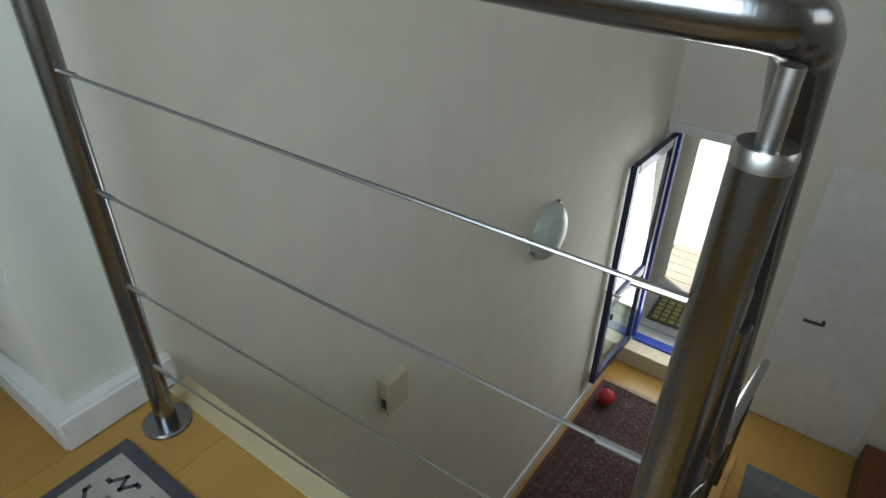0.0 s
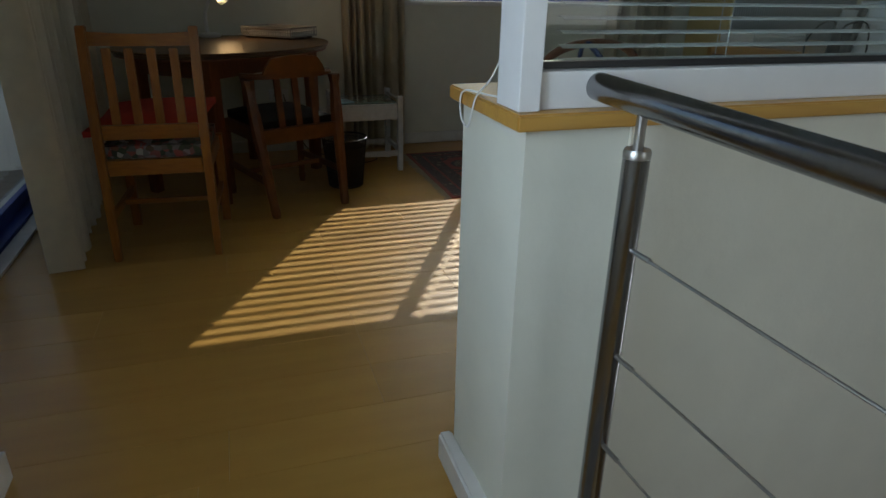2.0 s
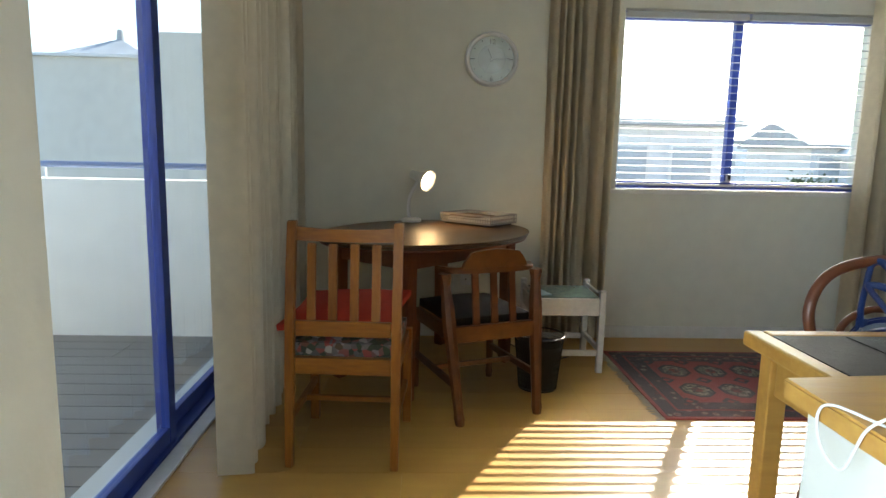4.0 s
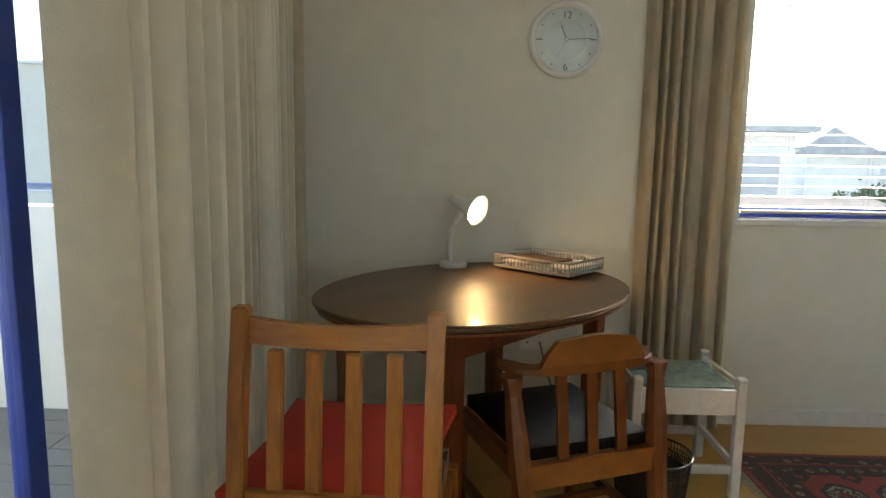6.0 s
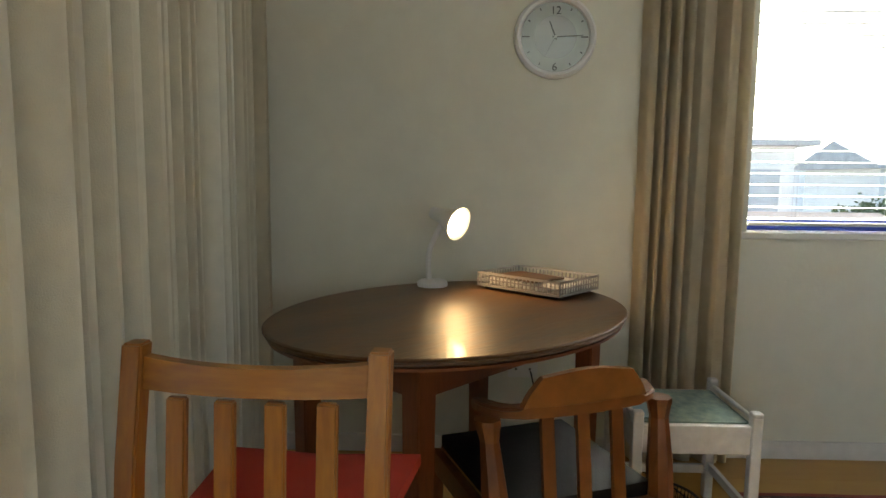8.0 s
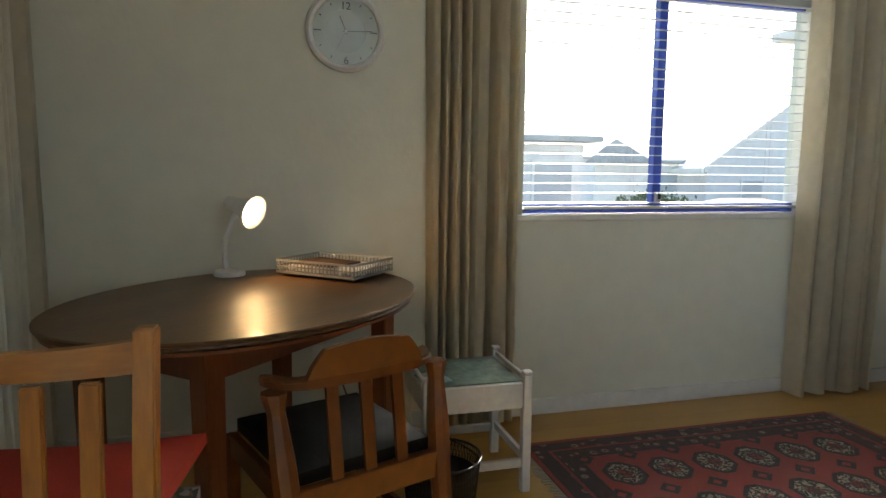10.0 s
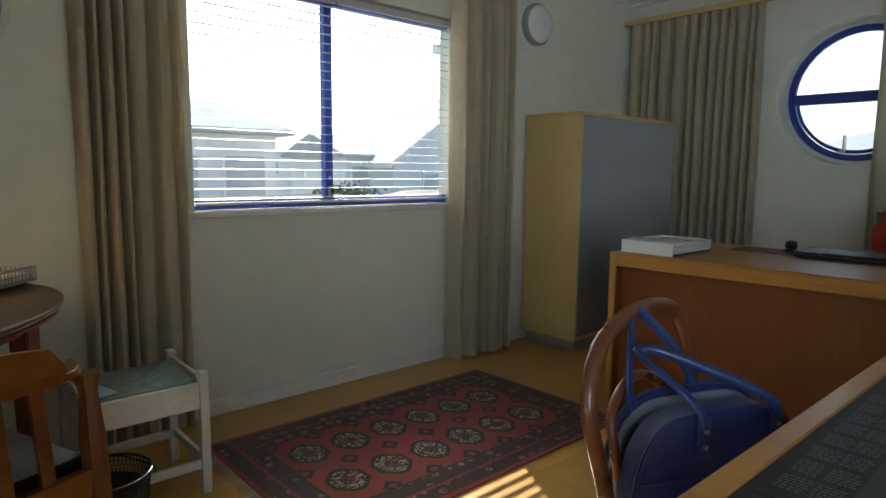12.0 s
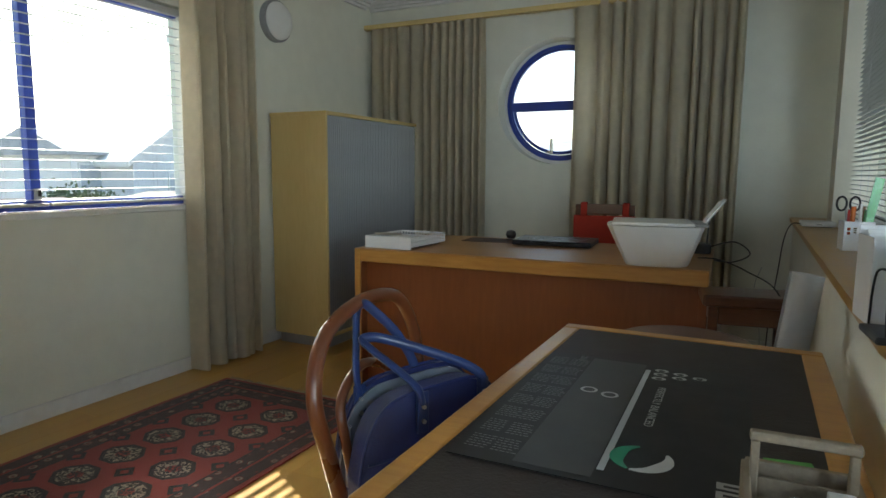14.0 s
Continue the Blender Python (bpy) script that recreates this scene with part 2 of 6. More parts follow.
def tube(bm, pts, r, seg=10, closed=False, flat=1.0):
    """A tube along a path; r may be one radius or one for each point; flat squashes it."""
    n = len(pts)
    rs = r if isinstance(r, (list, tuple)) else [r] * n
    rings, up = [], None
    for i, p in enumerate(pts):
        a = pts[(i - 1) % n] if closed or i else pts[0]
        b = pts[(i + 1) % n] if closed or i < n - 1 else pts[-1]
        d = (b - a).normalized()
        if up is None:
            up = d.orthogonal().normalized()
        up = (up - d * up.dot(d)).normalized()
        side = d.cross(up)
        rings.append([bm.verts.new(p + (up * math.cos(q) * flat + side * math.sin(q)) * rs[i]) for q in (2 * math.pi * j / seg for j in range(seg))])
    for i in range(n if closed else n - 1):
        u, v = rings[i], rings[(i + 1) % n]
        for j in range(seg):
            bm.faces.new((u[j], u[(j + 1) % seg], v[(j + 1) % seg], v[j]))
    if not closed:
        bm.faces.new(rings[0][::-1])
        bm.faces.new(rings[-1])
    return bm


def lathe(bm, profile, seg=32, m=None, cap=True):
    """Turns (radius, height) pairs about z."""
    m = m or Matrix()
    rings = [[bm.verts.new(m @ Vector((r * math.cos(2 * math.pi * j / seg), r * math.sin(2 * math.pi * j / seg), z))) for j in range(seg)] for r, z in profile]
    for u, v in zip(rings, rings[1:]):
        for j in range(seg):
            bm.faces.new((u[j], u[(j + 1) % seg], v[(j + 1) % seg], v[j]))
    if cap:
        bm.faces.new(rings[0][::-1])
        bm.faces.new(rings[-1])
    return bm


def slab(bm, outline, z0, z1, m=None):
    """An upright prism over an outline of (x, y)."""
    m = m or Matrix()
    lo = [bm.verts.new(m @ Vector((x, y, z0))) for x, y in outline]
    hi = [bm.verts.new(m @ Vector((x, y, z1))) for x, y in outline]
    k = len(outline)
    bm.faces.new(lo[::-1])
    bm.faces.new(hi)
    for i in range(k):
        bm.faces.new((lo[i], lo[(i + 1) % k], hi[(i + 1) % k], hi[i]))
    return bm


def wall_boxes(axis, at, thick, a0, a1, z0, z1, holes=()):
    """A wall along the other axis, at..at+thick, with rectangular holes (a, b, zlo, zhi) cut through."""
    bm = bmesh.new()

    def put(p, q, u, v):
        if q - p > 1e-4 and v - u > 1e-4:
            lo, hi = ((at, p, u), (at + thick, q, v)) if axis == "x" else ((p, at, u), (q, at + thick, v))
            box(bm, lo, hi)
    edge = a0
    for a, b, u, v in sorted(holes):
        put(edge, a, z0, z1)
        put(a, b, z0, u)
        put(a, b, v, z1)
        edge = b
    put(edge, a1, z0, z1)
    bmesh.ops.remove_doubles(bm, verts=bm.verts, dist=1e-5)
    return bm


# ---- the building ----
XW, YN, YS, F, ZC = -5.90, 5.77, 0.36, -2.25, 2.45
XL, XR = -2.87, -2.52       # the low wall's faces
YE = 1.665                  # its free end
HY = 5.05                   # the hall's end wall

structure("wall_west", wall_boxes("x", XW - 0.13, 0.13, 0.1, YN, F, ZC, [(2.40, 3.925, 0.93, 1.985)]), PLASTER, "cream painted plaster wall with a wide window opening")
structure("wall_south_balcony", wall_boxes("y", 0.1, 0.26, XW, -3.05, -0.3, ZC, [(-5.70, -3.12, 0.0, 2.12)]), PLASTER)
structure("wall_south_landing", wall_boxes("y", 0.10, 0.59, -3.005, 1.2, F, ZC, [(-2.25, -0.95, 0.75, 1.95)]), PLASTER, "cream wall end with a keypad on it")
# the north wall with its round opening
RX, RZ, RR = -4.375, 1.617, 0.435
bm = bmesh.new()
ring_n = 48
inner = [(RX + RR * math.cos(2 * math.pi * i / ring_n), RZ + RR * math.sin(2 * math.pi * i / ring_n)) for i in range(ring_n)]
x0, x1, z0, z1 = XW - 0.22, XR, F, ZC


def to_rect(px, pz):
    dx, dz = px - RX, pz - RZ
    k = min(((x1 if dx > 0 else x0) - RX) / dx if abs(dx) > 1e-9 else 1e9, ((z1 if dz > 0 else z0) - RZ) / dz if abs(dz) > 1e-9 else 1e9)
    return RX + dx * k, RZ + dz * k


outer = [to_rect(*p) for p in inner]
for y, flip in ((YN, 1), (YN + 0.22, -1)):
    a = [bm.verts.new((x, y, z)) for x, z in inner]
    b = [bm.verts.new((x, y, z)) for x, z in outer]
    for i in range(ring_n):
        j = (i + 1) % ring_n
        bm.faces.new((a[i], a[j], b[j], b[i]))
    corners = [(x0, z0), (x1, z0), (x1, z1), (x0, z1)]
    for cx, cz in corners:
        ang = math.atan2(cz - RZ, cx - RX) % (2 * math.pi)
        i = int(ang / (2 * math.pi) * ring_n) % ring_n
        j = (i + 1) % ring_n
        c = bm.verts.new((cx, y, cz))
        bm.faces.new((b[i], b[j], c))
    if flip == 1:
        first = (a, b)
    else:
        for i in range(ring_n):
            j = (i + 1) % ring_n
            bm.faces.new((first[0][i], first[0][j], a[j], a[i]))
structure("wall_north", bm, PLASTER, "cream painted wall with a round porthole opening")

WALL_PLAN = [(XL, 2.6), (XL + 0.080, YE), (XR, YE), (XR, YN), (XL, YN)]
structure("low_wall", slab(bmesh.new(), WALL_PLAN, -0.3, 0.838), PLASTER, "white plastered half wall between study and stairwell")
structure("stair_wall", B((XR - 0.22, 1.86, F), (XR, HY, -0.302)), PLASTER_STAIR, "pale plaster wall of the stairwell")
structure("stair_wall_face", B((XR + 0.001, 1.84, F), (XR + 0.008, HY, 0.836)), PLASTER_STAIR, "pale plaster face running down the stairwell")
structure("hall_wall_end", wall_boxes("y", HY, 0.22, XR - 0.22, 1.2, F, ZC, [(-2.47, -1.86, F + 0.14, F + 1.77)]), PLASTER_STAIR, "bluish pale hall wall with the entrance opening")
structure("stair_wall_east", wall_boxes("x", 1.0, 0.2, 0.1, HY, F, ZC, [(2.3, 4.3, 0.7, 1.9)]), PLASTER_STAIR)
structure("hall_wall_south", B((XR + 0.012, 1.66, F), (1.0, 1.86, -0.26)), PLASTER_STAIR)
# unseen slab, added to keep direct sun from entering by the porthole
structure("roof_eaves", B((XW - 2.6, YN + 0.225, 2.40), (1.2, YN + 1.2, 2.48)), WHITE_OUT)
structure("stair_side_wall", slab(bmesh.new(), [(1.88, F), (4.6, F), (4.6, F + 0.25), (1.88, 0.18)], -0.62, -0.52, Matrix(((0, 0, 1, 0), (1, 0, 0, 0), (0, 1, 0, 0), (0, 0, 0, 1)))), TRIM)
structure("ceiling", B((XW - 0.22, 0.1, ZC), (1.2, YN + 0.22, ZC + 0.15)), CEIL, "flat off-white painted ceiling")
structure("floor_slab", B((XW, YS - 0.2, -0.25), (XL, YN, -0.016)), FLOOR_BASE)
structure("landing_slab", B((XL + 0.001, 0.1, -0.25), (1.0, 1.855, -0.016)), FLOOR_BASE)
structure("floor_hall", B((XR - 0.2, 1.66, F - 0.2), (1.0, HY + 0.2, F - 0.001)), FLOOR, "yellow maple hall floor")
structure("floor_below", B((XW, YS, F - 0.2), (XR - 0.22, YN, F - 0.01)), FLOOR_BASE)
structure("wall_below", B((XW, YS - 0.2, F), (XL, YS, -0.3)), HOUSE_WALL)

# cornice
for name, lo, hi in (("cornice_north", (XW, YN - 0.10, 2.37), (XR, YN, ZC)), ("cornice_west", (XW, YS, 2.37), (XW + 0.10, YN - 0.10, ZC))):
    bm = bmesh.new()
    along = 0 if "north" in name else 1
    for i in range(4):
        t = i / 4
        if along == 0:
            box(bm, (lo[0], YN - 0.10 * (1 - t) ** 1.0, 2.445 - 0.075 * t - 0.02), (hi[0], YN, 2.45 - 0.075 * t))
        else:
            box(bm, (XW, lo[1], 2.445 - 0.075 * t - 0.02), (XW + 0.10 * (1 - t), hi[1], 2.45 - 0.075 * t))
    structure(name, bm, TRIM)

# skirtings
SK = 0.075
for name, lo, hi in (("baseboard_west", (XW, YS + 0.1, 0), (XW + 0.016, YN, SK)), ("baseboard_north", (XW + 0.016, YN - 0.016, 0), (XL - 0.016, YN, SK)),
                     ("baseboard_low_wall", (XL - 0.016, 2.6, 0), (XL, YN, SK)),
                     ("baseboard_landing", (-3.02, 0.69, 0), (1.0, 0.706, SK)),
                     ("baseboard_hall", (XR + 0.009, 1.9, F), (XR + 0.024, 5.0, F + 0.07)), ("baseboard_hall_end", (-1.74, HY - 0.015, F), (1.0, HY, F + 0.07))):
    structure(name, B(lo, hi, 0.004), TRIM)

bm = slab(bmesh.new(), [(XL + 0.06, YE - 0.032), (XR + 0.032, YE - 0.032), (XR + 0.032, 1.862), (XR, 1.862), (XR, YE), (XL + 0.06, YE)], 0, SK)
bmesh.ops.bevel(bm, geom=bm.edges[:], offset=0.006, segments=3, affect="EDGES")
structure("baseboard_corner", bm, TRIM)

# the cap on the low wall, the nosing at the stairwell's edge
bm = slab(bmesh.new(), [(XL - 0.020, 2.6), (XL + 0.060, YE - 0.022), (XR + 0.018, YE - 0.022), (XR + 0.018, YN - 0.002), (XL - 0.020, YN - 0.002)], 0.838, 0.863)
bmesh.ops.bevel(bm, geom=bm.edges[:], offset=0.003, segments=2, affect="EDGES")
structure("cap_board", bm, CAPWOOD, "honey maple cap board on the half wall")
structure("floor_nosing", B((XR + 0.033, 1.832, -0.05), (-1.53, 1.880, 0.004), 0.003), material("cream_nosing", (0.58, 0.48, 0.30), 0.45, vary=0.05), "cream painted nosing at the stairwell edge")

# glazed partition over the low wall
part_ob = thing("glazed_partition", "white framed glass partition standing on the maple capped half wall", "partition", (-2.565, 1.70, 0.863))
part("corner_post", B((-0.039, -0.049, 0), (0.043, -0.014, ZC - 0.864), 0.002), WHITE_METAL, part_ob)
part("bottom_frame", B((-0.03, -0.0135, 0), (0.032, 4.06, 0.055), 0.002), WHITE_METAL, part_ob)
part("top_frame", B((-0.03, -0.0135, 1.52), (0.032, 4.06, 1.585), 0.002), WHITE_METAL, part_ob)
part("middle_post", B((-0.028, 2.05, 0.056), (0.028, 2.11, 1.519), 0.002), WHITE_METAL, part_ob)
for i, (a, b) in enumerate(((-0.013, 2.05), (2.11, 4.055))):
    part("gasket", B((-0.008, a, 0.056), (0.008, b, 0.066)), BLACK, part_ob)
    g = part("pane", B((-0.003, a, 0.067), (0.003, b, 1.518)), GLASS_TINT, part_ob, "greenish tinted glass pane")
    g.visible_shadow = False


def venetian(name, at, length, height, pitch, width, axis="y", tilt=8, cords=4, label="", group=""):
    """A venetian blind with each slat, headrail, bottom rail and ladder cords; at is the bottom left corner."""
    b = thing(name, label, "blind", at, 0, group)
    n = int(height / pitch)
    me = bpy.data.meshes.new("slat")
    w = width / 2
    prof = [(-w, 0), (-w * 0.4, 0.0016), (w * 0.4, 0.0016), (w, 0)]
    c, s = math.cos(radians(tilt)), math.sin(radians(tilt))
    prof = [(x * c - z * s, x * s + z * c) for x, z in prof]
    vs, fs = [], []
    for y in (0, length):
        vs += [(x, y, z) for x, z in prof] + [(x, y, z - 0.0014) for x, z in prof]
    for i in range(3):
        fs += [(i, i + 1, 9 + i, 8 + i), (4 + i, 12 + i, 13 + i, 5 + i)]
    fs += [(0, 8, 12, 4), (3, 7, 15, 11), (0, 4, 5, 1), (1, 5, 6, 2), (2, 6, 7, 3), (8, 9, 13, 12), (9, 10, 14, 13), (10, 11, 15, 14)]
    me.from_pydata(vs, [], fs)
    me.materials.append(SLAT_WHITE)
    for i in range(n):
        o = new("slat", me)
        o.parent = b
        o.location = (0, 0, 0.03 + i * pitch)
    part("bottom_rail", B((-w, 0, 0), (w, length, 0.014), 0.003), SLAT_WHITE, b)
    part("headrail", B((-w - 0.004, 0, height - 0.004), (w + 0.004, length, height + 0.03), 0.003), SLAT_WHITE, b)
    for k in range(cords):
        y = length * (k + 0.5) / cords
        bm = bmesh.new()
        for x in (-w - 0.001, w + 0.001):
            rod(bm, (x, y, 0.01), (x, y, height), 0.0009, seg=5)
        part("ladder_cord", bm, SLAT_WHITE, b)
    return b


venetian("venetian_blind", (-2.66, 1.78, 0.89), 3.9, 1.50, 0.022, 0.024, cords=6, tilt=-8, label="white slatted venetian blind behind the glass partition")
venetian("venetian_blind", (XW - 0.035, 2.415, 0.955), 0.735, 0.99, 0.0445, 0.026, cords=2, tilt=0, label="white slatted venetian blind lowered over a window half, slats open", group="blinds of the wide window")
venetian("venetian_blind", (XW - 0.035, 3.165, 0.955), 0.745, 0.99, 0.0445, 0.026, cords=2, tilt=0, label="white slatted venetian blind lowered over a window half, slats open", group="blinds of the wide window")


# windows
def framed(name, x, y0, y1, z0, z1, splits, mat, label, fw=0.045, depth=0.05):
    w = tagged(new(name), label, "window", "", "structure")
    w.matrix_world = pose(x, 0, 0)
    part("window_frame", B((0, y0, z0), (depth, y1, z0 + fw), 0.003), mat, w)
    part("window_frame", B((0, y0, z1 - fw), (depth, y1, z1), 0.003), mat, w)
    ys = [y0] + splits + [y1]
    for i, y in enumerate(ys):
        bar = 0.016 if i in (0, len(ys) - 1) else fw
        a = y if i == 0 else y - bar if i == len(ys) - 1 else y - bar / 2
        part("window_frame" if i in (0, len(ys) - 1) else "mullion", B((0.001, a, z0 + fw), (depth - 0.001, a + bar, z1 - fw), 0.003), mat, w)
    for a, b in zip(ys, ys[1:]):
        g = part("pane", B((depth * 0.45, a + fw * 0.25, z0 + fw * 0.8), (depth * 0.55, b - fw * 0.25, z1 - fw * 0.8)), GLASS, w)
        g.visible_shadow = False
    return w


w1 = framed("window_1", XW - 0.115, 2.388, 3.945, 0.935, 1.985, [3.12], BLUE, "wide sliding window with blue painted aluminium frame")
latch = thing("window_latch", "small grey metal latch of the blue sliding window", "latch", (XW - 0.064, 3.12, 0.98))
part("latch_body", B((0, -0.014, 0), (0.02, 0.014, 0.055), 0.004), GREY_PLASTIC, latch)
part("lever", B((0.02, -0.007, 0.02), (0.03, 0.007, 0.05), 0.003), BLACK, latch)
structure("window_sill", B((XW - 0.15, 2.36, 0.905), (XW + 0.022, 3.965, 0.932), 0.004), TRIM, "cream painted sill under the wide window")

w2 = tagged(new("window_2"), "round porthole window with blue frame and a middle bar", "window", "", "structure")
w2.matrix_world = pose(RX, YN + 0.155, RZ)
turn_y = Matrix.Rotation(radians(90), 4, "X")
part("frame_ring", lathe(bmesh.new(), [(0.384, -0.03), (0.409, -0.03), (0.409, 0.03), (0.384, 0.03), (0.384, -0.03)], 48, turn_y, cap=False), BLUE, w2, smooth=True)
part("bar", B((-0.371, -0.026, -0.048), (0.371, 0.028, 0.018), 0.003), BLUE, w2)
part("reveal_ring", lathe(bmesh.new(), [(0.4095, -0.022), (0.4345, -0.022), (0.4345, 0.022), (0.4095, 0.022), (0.4095, -0.022)], 48, turn_y, cap=False), TRIM, w2, smooth=True)
arc = [Vector((0.352 * math.cos(q), -0.02, 0.352 * math.sin(q))) for q in (radians(188 + 4.1 * j) for j in range(41))]
part("vent_sash", tube(bmesh.new(), arc, 0.011, 8), BLUE, w2, smooth=True)
part("sash_ring", lathe(bmesh.new(), [(0.372, -0.014), (0.3835, -0.014), (0.3835, 0.018), (0.372, 0.018), (0.372, -0.014)], 48, turn_y, cap=False), BLUE, w2, smooth=True)
g = part("pane", lathe(bmesh.new(), [(0.380, -0.003), (0.380, 0.003)], 48, turn_y), GLASS, w2)
g.visible_shadow = False
hd = part("window_handle", B((-0.06, -0.075, -0.36), (-0.045, -0.04, -0.25), 0.004), STEEL_B, w2)
part("handle_lever", B((-0.075, -0.085, -0.36), (-0.04, -0.07, -0.34), 0.004), STEEL_B, w2)

# sliding door to the balcony
sd = tagged(new("door_1"), "blue aluminium sliding glass door to the balcony", "door", "", "structure")
sd.matrix_world = pose(0, 0.245, 0)
part("bottom_track", B((-5.70, -0.05, 0.0), (-3.12, 0.06, 0.022), 0.002), BLUE, sd)
part("track_strip", B((-5.70, 0.064, 0.0), (-3.02, 0.125, 0.012), 0.002), TRIM, sd)
part("top_track", B((-5.70, -0.05, 2.06), (-3.12, 0.06, 2.12), 0.002), BLUE, sd)
for a, b, y in ((-5.70, -4.415, -0.028), (-4.43, -3.12, 0.012)):
    leaf = new("door_leaf")
    leaf.parent = sd
    for u, v in ((a, a + 0.060), (b - 0.060, b)):
        part("stile", B((u, y, 0.023), (v, y + 0.035, 2.059), 0.003), BLUE, leaf)
    part("rail", B((a + 0.061, y, 0.023), (b - 0.061, y + 0.034, 0.083), 0.003), BLUE, leaf)
    part("rail", B((a + 0.061, y, 2.0), (b - 0.061, y + 0.034, 2.059), 0.003), BLUE, leaf)
    part("gasket", B((b - 0.068, y + 0.006, 0.084), (b - 0.061, y + 0.028, 1.999)), BLUE_DARK, leaf)
    g = part("pane", B((a + 0.058, y + 0.014, 0.08), (b - 0.069, y + 0.019, 2.003)), GLASS, leaf)
    g.visible_shadow = False

# balcony
bal = structure("balcony_floor", B((-6.15, -2.1, -0.25), (-2.9, 0.10, -0.075)), BALCONY_WOOD)
structure("balcony_wall_west", B((-6.17, -2.3, -0.25), (-6.01, 0.09, 0.925)), WHITE_OUT, "white painted balcony parapet")
structure("balcony_wall_south", B((-6.01, -2.3, -0.25), (-2.7, -2.12, 0.93)), WHITE_OUT)
structure("balcony_wall_east", B((-2.9, -2.12, -0.25), (-2.7, 0.09, 2.4)), WHITE_OUT)
rail = thing("balcony_rail", "blue grey pipe rail along the top of the white parapet", "railing", (-6.09, -2.2, 0.925))
part("rail_pipe", rod(bmesh.new(), (0, 0, 0.085), (0, 2.25, 0.085), 0.02), material("rail_paint", (0.16, 0.21, 0.36), 0.35), rail, smooth=True)
for y in (0.1, 1.1, 2.1):
    part("bracket", rod(bmesh.new(), (0, y, 0), (0, y, 0.075), 0.008, seg=8), WHITE_METAL, rail)


# ---- the steel balustrade ----
PY1, PY2, PX1, PX2 = 1.785, 1.828, -2.415, -1.563
bal_ob = thing("balustrade", "brushed steel balustrade with four tension cables at the stairwell", "railing", (0, 0, 0))
for x, y, dz in ((PX1, PY1, 0.0), (PX2, PY2, -0.034)):
    post = part("post", rod(bmesh.new(), (x, y, 0.006), (x, y, 0.822 + dz), 0.0190, seg=32), STEEL, bal_ob, smooth=True)
    part("top_pin", rod(bmesh.new(), (x, y, 0.818 + dz), (x, y, 0.875 + dz), 0.0075, seg=16), STEEL_B, bal_ob, smooth=True)
    part("base_flange", lathe(bmesh.new(), [(0.0185, 0.0), (0.045, 0.0), (0.045, 0.005), (0.041, 0.008), (0.0192, 0.008)], 32, Matrix.Translation((x, y, 0.0))), STEEL, bal_ob, smooth=True)
    part("post_cap", lathe(bmesh.new(), [(0.0192, 0.815), (0.0195, 0.824), (0.0178, 0.828), (0.0076, 0.826)], 32, Matrix.Translation((x, y, dz)), cap=False), STEEL_B, bal_ob, smooth=True)


def stair_rail(y):
    return 0.80 - 1.6 * (y - 1.93) if y < 2.6 else -0.272 - 0.6 * (y - 2.6)


pts = [(-2.535, PY1, 0.895), (-2.3, 1.796, 0.887), (-1.95, 1.813, 0.876), (-1.70, 1.822, 0.868), (-1.62, 1.828, 0.866), (-1.580, 1.842, 0.862), (-1.568, 1.875, 0.848), (-1.568, 1.925, 0.800)]
pts += [(-1.568, y, stair_rail(y)) for y in (2.1, 2.3, 2.55, 2.75, 3.4, 4.5)]
part("handrail", tube(bmesh.new(), smooth_path(pts, 8), 0.0208, 24), STEEL, bal_ob, smooth=True)
for z in (0.683, 0.505, 0.332, 0.156):
    part("cable", rod(bmesh.new(), (PX1, PY1, z), (PX2, PY2, z - 0.015), 0.0023, seg=8), STEEL_B, bal_ob, smooth=True)
    d = Vector((PX2 - PX1, PY2 - PY1, 0)).normalized()
    for p, e in ((Vector((PX1, PY1, z)), 1), (Vector((PX2, PY2, z - 0.015)), -1)):
        part("cable_clip", rod(bmesh.new(), p + d * e * 0.018, p + d * e * 0.06, 0.0042, seg=8), STEEL_B, bal_ob, smooth=True)
for y in (2.07, 2.95, 3.8):
    zt, zb = stair_rail(y), -0.82 * (y - 1.87)
    part("post", rod(bmesh.new(), (-1.568, y, zb - 0.1), (-1.568, y, zt - 0.085), 0.0190, seg=24), STEEL, bal_ob, smooth=True)
    part("top_pin", rod(bmesh.new(), (-1.568, y, zt - 0.09), (-1.568, y, zt), 0.0075, seg=12), STEEL_B, bal_ob, smooth=True)
for z in (0.683, 0.505, 0.332, 0.156):
    run = [(PX2, PY2, z - 0.015)] + [(-1.568, y, stair_rail(y) - (0.86 - z) * (0.85 if y < 2.5 else 0.5)) for y in (2.07, 2.95, 3.8)]
    part("cable", tube(bmesh.new(), [Vector(p) for p in run], 0.0023, 8), STEEL_B, bal_ob, smooth=True)
    part("cable_clip", rod(bmesh.new(), (-1.568, 2.045, run[1][2] + 0.03), (-1.568, 2.005, run[1][2] + 0.085), 0.0042, seg=8), STEEL_B, bal_ob, smooth=True)

